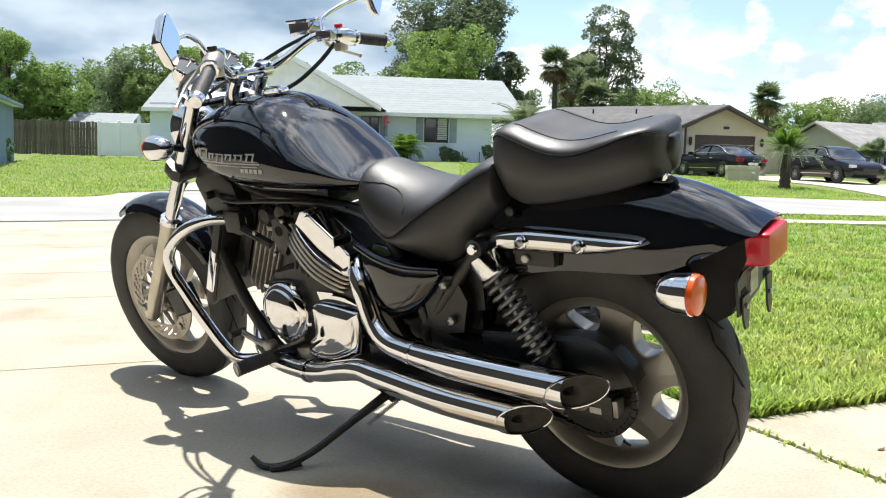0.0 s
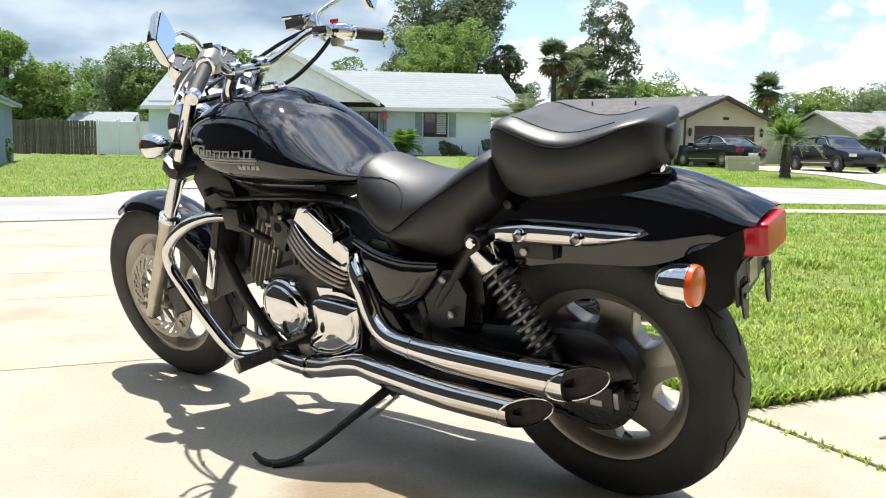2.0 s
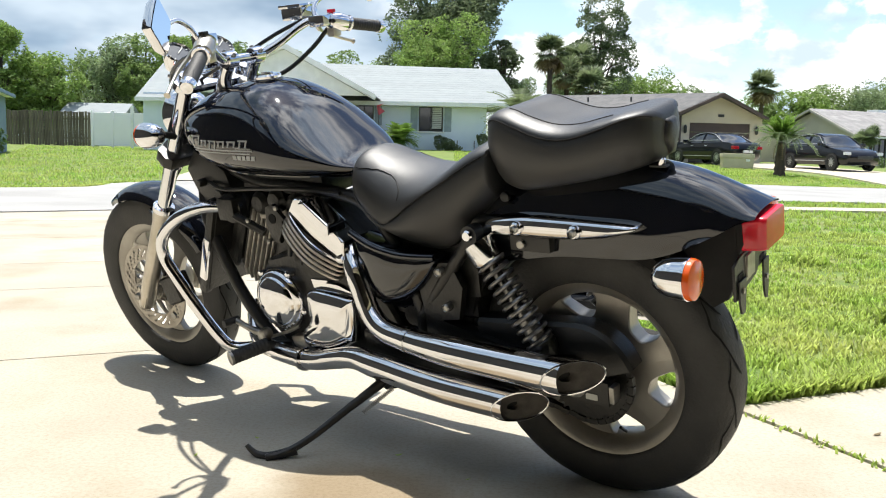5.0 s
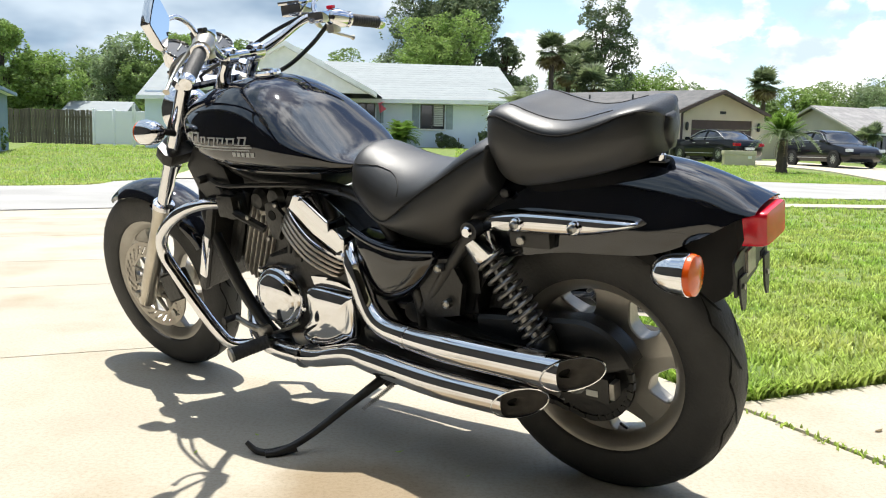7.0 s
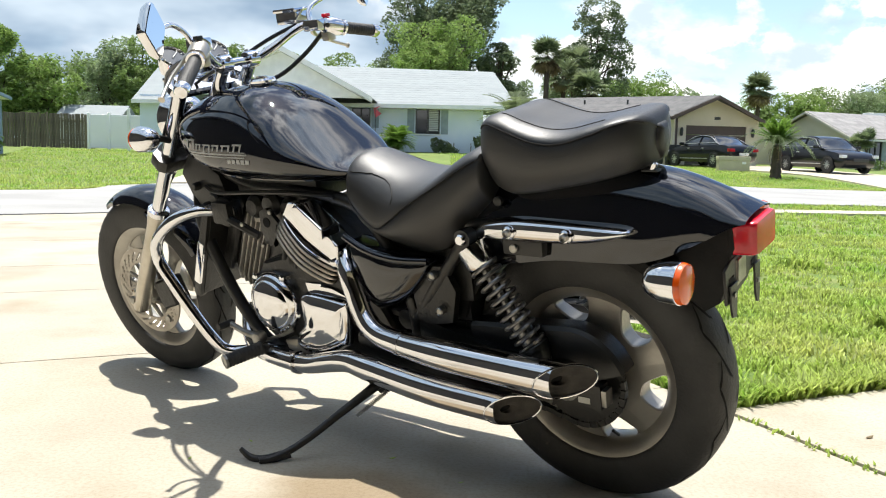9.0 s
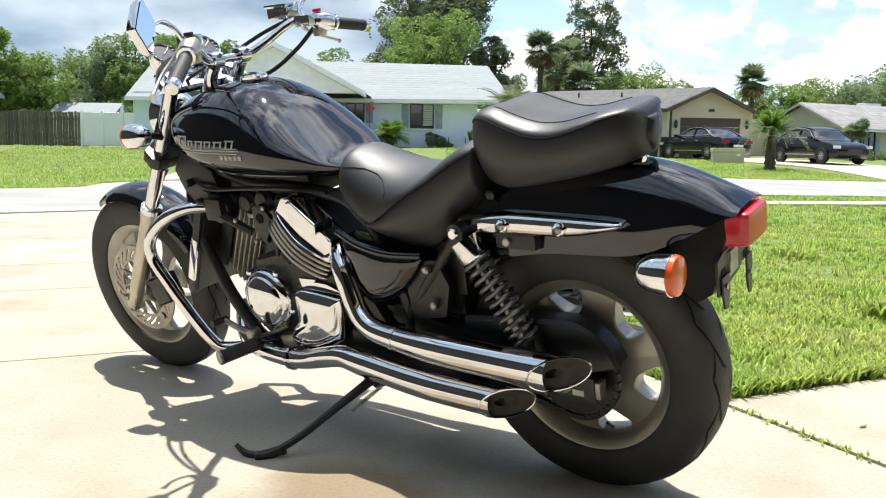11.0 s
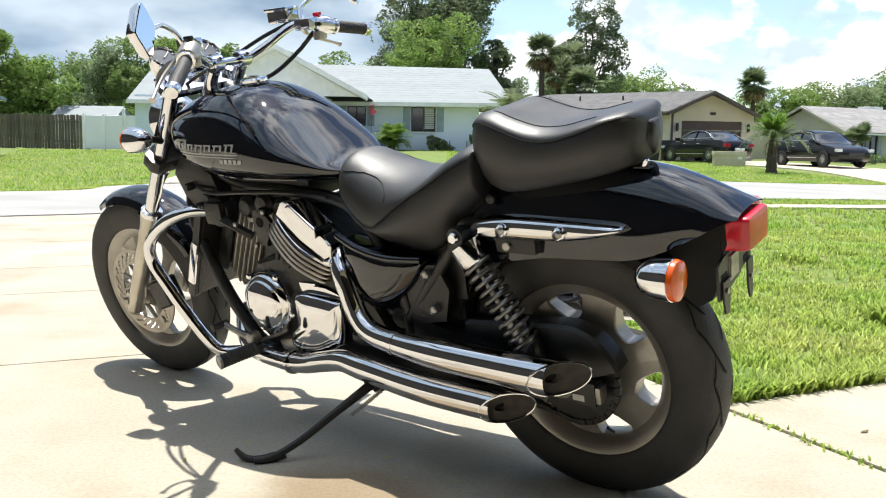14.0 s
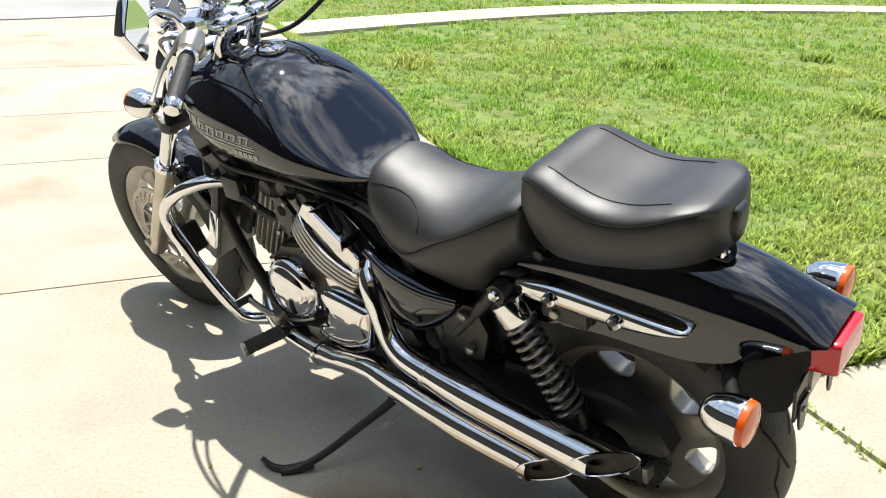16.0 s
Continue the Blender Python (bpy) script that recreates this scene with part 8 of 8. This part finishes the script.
# side stand
sd = new("side_stand")
sd.parent = bike
sd["label"] = "black side stand with a return spring"
foot = [(0.555, 0.135, 0.225), (0.575, 0.175, 0.205), (0.610, 0.255, 0.172), (0.655, 0.345, 0.130), (0.690, 0.410, 0.112), (0.715, 0.445, 0.114)]
part("leg", tube("leg", foot, [0.015, 0.0125, 0.0105, 0.0095, 0.0095, 0.009], 12, 6), "engine_black", sd)
part("foot", tube("foot", [(0.672, 0.380, 0.112), (0.712, 0.425, 0.108), (0.745, 0.445, 0.116), (0.770, 0.452, 0.138)], [0.013, 0.012, 0.009, 0.006], 10, 5), "engine_black", sd)
part("pivot_bracket", solid("pivot_bracket", [(0.60, 0.25), (0.50, 0.25), (0.515, 0.205), (0.56, 0.190), (0.595, 0.21)], 0.110, 0.150, 1, 0.006), "engine_black", sd)
sa, sb = Vector((0.520, 0.165, 0.212)), Vector((0.566, 0.238, 0.168))
dd = (sb - sa).normalized()
e1 = dd.orthogonal().normalized()
e2 = dd.cross(e1)
part("return_spring", mesh("return_spring", *sweep([sa + (sb - sa) * (i / 160) + (e1 * math.cos(i * 0.79) + e2 * math.sin(i * 0.79)) * 0.0055 for i in range(161)], 0.0013, 5)), "steel", sd)


# ---- paving pieces and grass ----
bedding = part("driveway", mesh("driveway", *prism(bed, -0.2, -0.014, 2), smooth=False), "joint")
tagged(bedding, "sunlit pale concrete driveway with joints", "driveway", kind="structure")


def slab(parent, a0, a1, c0, c1, mat="concrete", top=0.012, gap=0.004):
    me = bpy.data.meshes.new("concrete_slab")
    bm = bmesh.new()
    pts = [drive(a0 + gap, c0 + gap), drive(a0 + gap, c1 - gap), drive(a1 - gap, c1 - gap), drive(a1 - gap, c0 + gap)]
    vs = [bm.verts.new((x, y, z)) for z in (-0.1, top) for x, y in pts]
    for q in ((3, 2, 1, 0), (4, 5, 6, 7), (0, 1, 5, 4), (1, 2, 6, 5), (2, 3, 7, 6), (3, 0, 4, 7)):
        bm.faces.new([vs[i] for i in q])
    top_edges = [e for e in bm.edges if all(v.co.z > 0 for v in e.verts)]
    bmesh.ops.bevel(bm, geom=top_edges, offset=0.006, segments=2, affect="EDGES", profile=0.6)
    part("concrete_slab", from_bm("concrete_slab", bm, sharp=25), mat, parent)


rows_a = [-9.3, -5.0, -1.62, 1.41, 3.0, 4.04, 5.6, 7.2, 8.95]
for a0, a1 in zip(rows_a, rows_a[1:]):
    slab(bedding, a0, a1, -4.72, 0, top=0.0)
for c0, c1 in ((0.012, 1.5), (1.5, 2.75), (2.75, 4.0)):
    slab(bedding, -1.9, 0.10, c0, c1, top=0.002)
walk_line = smooth_path([(-2.15, 8.95, 0), (-0.9, 10.15, 0), (1.0, 11.65, 0), (3.3, 12.6, 0), (6.0, 13.2, 0), (9.5, 13.6, 0), (16, 13.3, 0), (26, 12.2, 0)], 6)
sidewalk = part("pavement", mesh("pavement", *sweep([(p.x, p.y, -0.16) for p in walk_line], 0.1, 4), smooth=False), "joint")
tagged(sidewalk, "narrow concrete pavement curving across the lawn", "pavement", kind="structure")
for p, q in zip(walk_line, walk_line[1:]):
    d = (q - p).normalized()
    s = Vector((-d.y, d.x, 0)) * 0.36
    e = d * 0.006
    v = [p - s + e, q - s - e, q + s - e, p + s + e]
    verts = [(w.x, w.y, -0.08) for w in v] + [(w.x, w.y, 0.022) for w in v]
    part("concrete_slab", mesh("slab", verts, [(3, 2, 1, 0), (4, 5, 6, 7), (0, 1, 5, 4), (1, 2, 6, 5), (2, 3, 7, 6), (3, 0, 4, 7)], smooth=False), "walk", sidewalk)


def on_lawn(x, y):
    """True where grass grows on this side of the street."""
    r = Vector((x, y)) - CORNER
    a, c = r.dot(ALONG), r.dot(ACROSS)
    if c < 0.02 or (a < 0.12 and c < 4.02) or a < -4:
        return False
    for p, q in zip(walk_line, walk_line[1:]):
        m = (p + q) / 2
        if abs(x - m.x) < 1.6 and abs(y - m.y) < 1.6:
            d = (q - p).normalized()
            w = Vector((x - p.x, y - p.y, 0))
            if abs(w.dot(Vector((-d.y, d.x, 0)))) < 0.36 and -0.02 < w.dot(d) < (q - p).length + 0.02:
                return False
    return True


NEAR_LINE = smooth_path([(*p, 0) for p in NEAR_EDGE], 6)


def before_street(x, y):
    return y < min((abs(p.x - x), p.y) for p in NEAR_LINE)[1] - 0.02


def grass(name, spots, label):
    """Tufts of bent blades, each blade two faces."""
    rnd = random.Random(5)
    verts, faces = [], []
    for x, y, z, h, k in spots:
        for _ in range(k):
            a = rnd.uniform(0, 6.283)
            px, py = x + rnd.uniform(-0.025, 0.025), y + rnd.uniform(-0.025, 0.025)
            hh = h * rnd.uniform(0.5, 1.2)
            w = 0.0035 + 0.05 * h * rnd.uniform(0.5, 1.0)
            ln = hh * rnd.uniform(0.25, 1.1)
            dx, dy = math.cos(a), math.sin(a)
            o = len(verts)
            verts += [(px - dy * w, py + dx * w, z), (px + dy * w, py - dx * w, z), (px + dx * ln * 0.4 - dy * w * 0.8, py + dy * ln * 0.4 + dx * w * 0.8, z + hh * 0.62),
                      (px + dx * ln * 0.4 + dy * w * 0.8, py + dy * ln * 0.4 - dx * w * 0.8, z + hh * 0.62), (px + dx * ln, py + dy * ln, z + hh)]
            faces += [(o, o + 1, o + 3, o + 2), (o + 2, o + 3, o + 4)]
    ob = part(name, mesh(name, verts, faces, smooth=False), "blade")
    tagged(ob, label, "grass", kind="stuff")


def lawn_spots():
    rnd = random.Random(9)
    out = []
    for x0, x1, y0, y1, per, h, k in ((-0.3, 3.4, 2.4, 5.2, 1500, 0.036, 4), (3.4, 7, 3.0, 5.2, 700, 0.036, 4), (-1.5, 8, 5.2, 9.0, 430, 0.036, 5), (-2.4, 12, 9.0, 16.5, 120, 0.045, 6)):
        for _ in range(int((x1 - x0) * (y1 - y0) * per)):
            x, y = rnd.uniform(x0, x1), rnd.uniform(y0, y1)
            if on_lawn(x, y) and before_street(x, y):
                p = noise.noise(Vector((x * 0.9, y * 0.9, 3)))
                bare = noise.noise(Vector((x * 2.3, y * 2.3, 8))) + 0.5 * noise.noise(Vector((x * 6.1, y * 6.1, 2)))
                if bare < -0.12 and rnd.random() < 0.72:
                    continue
                out.append((x, y, -0.012, h * (1 + 0.6 * p + 0.5 * max(0.0, bare)), k))
    # a few taller, coarser tufts
    for tx, ty, tr in ((-0.62, 7.49, 0.16), (1.18, 7.78, 0.10), (1.47, 7.85, 0.10), (2.6, 6.4, 0.14), (0.9, 5.2, 0.12), (3.3, 5.6, 0.15), (2.1, 4.1, 0.10), (4.4, 7.0, 0.18), (3.0, 8.6, 0.14)):
        for _ in range(70):
            out.append((tx + rnd.gauss(0, tr * 0.5), ty + rnd.gauss(0, tr * 0.5), -0.012, rnd.uniform(0.06, 0.12), 4))
    return out


grass("lawn_grass", lawn_spots(), "short bright green lawn grass blades")


def edge_spots():
    rnd = random.Random(4)
    out = []
    # ragged rim of the lawn over the slabs, and weeds in the joint beside the driveway
    for _ in range(2600):
        c = rnd.uniform(0.0, 4.0)
        x, y = drive(0.11 + abs(rnd.gauss(0, 0.05)), c)
        out.append((x, y, -0.01, 0.06, 5))
    for _ in range(1500):
        a = rnd.uniform(0.1, 8.0)
        x, y = drive(a, 0.02 + abs(rnd.gauss(0, 0.03)))
        out.append((x, y, -0.01, 0.06, 4))
    for _ in range(130):
        a = -1.9 * rnd.random() + 0.08
        if noise.noise(Vector((a * 5, 0, 1))) > -0.15:
            x, y = drive(a, rnd.gauss(0.008, 0.006))
            out.append((x, y, -0.004, 0.019, 2))
    return out


grass("edge_grass", edge_spots(), "ragged grass along the slab edges and in the joint")


def far_spots():
    rnd = random.Random(6)
    out = []
    far = smooth_path([(*p, 0) for p in FAR_EDGE], 6)
    for _ in range(9000):
        i = rnd.randrange(len(far) - 1)
        p = far[i].lerp(far[i + 1], rnd.random())
        x, y = p.x, p.y + abs(rnd.gauss(0, 0.25)) + 0.02
        if -30 < x < 30 and not (-5.8 < x < 2.0) and not 12 < x < 18.3:
            out.append((x, y, land(x, y) - 0.01, 0.06, 3))
    return out


grass("verge_grass", far_spots(), "grass along the far edge of the street")


def yonder_spots():
    """Turf of the lawns across the street, clear of drives and houses."""
    rnd = random.Random(12)
    out = []
    far = smooth_path([(*p, 0) for p in FAR_EDGE], 6)
    for x0, x1, y0, y1, count in ((-24, -6, 12, 44, 26000), (-0.5, 13.2, 21, 41, 22000)):
        for _ in range(count):
            x = rnd.uniform(x0, x1)
            y = y0 + (y1 - y0) * rnd.random() ** 1.5
            if y < min((abs(p.x - x), p.y) for p in far)[1] + 0.1:
                continue
            if x < 0 and x > -6.0 - 0.20 * (y - 18) and y < 40 or x > 0 and (x > 12.0 or x < 2.0 - 0.40 * (y - 21)):
                continue
            if x < -11.2 and x < -12.0 - 0.39 * (y - 20.2):
                continue
            p = noise.noise(Vector((x * 0.35, y * 0.35, 7)))
            out.append((x, y, land(x, y) - 0.015, 0.075 * (1 + 0.7 * p), 3))
    return out


grass("yonder_grass", yonder_spots(), "mown grass of the lawns across the street")


# small litter on the concrete
def fallen_leaf(x, y, size, mat, label, turn, cat="leaf"):
    pts = [(-1, 0, 0.1), (-0.5, 0.35, 0.0), (0.2, 0.40, 0.05), (1, 0, 0.25), (0.2, -0.40, 0.05), (-0.5, -0.35, 0.0)]
    lower = [(a, b, c - 0.06) for a, b, c in pts]
    me = mesh("fallen_leaf", *loft([[(a * size, b * size, c * size) for a, b, c in lower], [(a * size, b * size, c * size) for a, b, c in pts]]), smooth=False)
    tagged(part("fallen_leaf", me, mat, at=pose(x, y, 0.004 + 0.06 * size, 0, 0, turn)), label, cat)


for x, y, sz, tn in ((1.205, 2.371, 0.016, 30), (0.98, 2.33, 0.008, 120)):
    fallen_leaf(x, y, sz, "frond_dry", "small dry brown leaf on the concrete slab", tn)
for x, y, sz, tn in ((-0.12, 2.10, 0.010, 15), (-0.62, 2.06, 0.009, 80), (-0.50, 2.20, 0.008, 140), (-0.30, 2.45, 0.007, 60), (0.05, 1.95, 0.006, 10)):
    fallen_leaf(x, y, sz, "blade", "small green leaf lying on the driveway", tn)
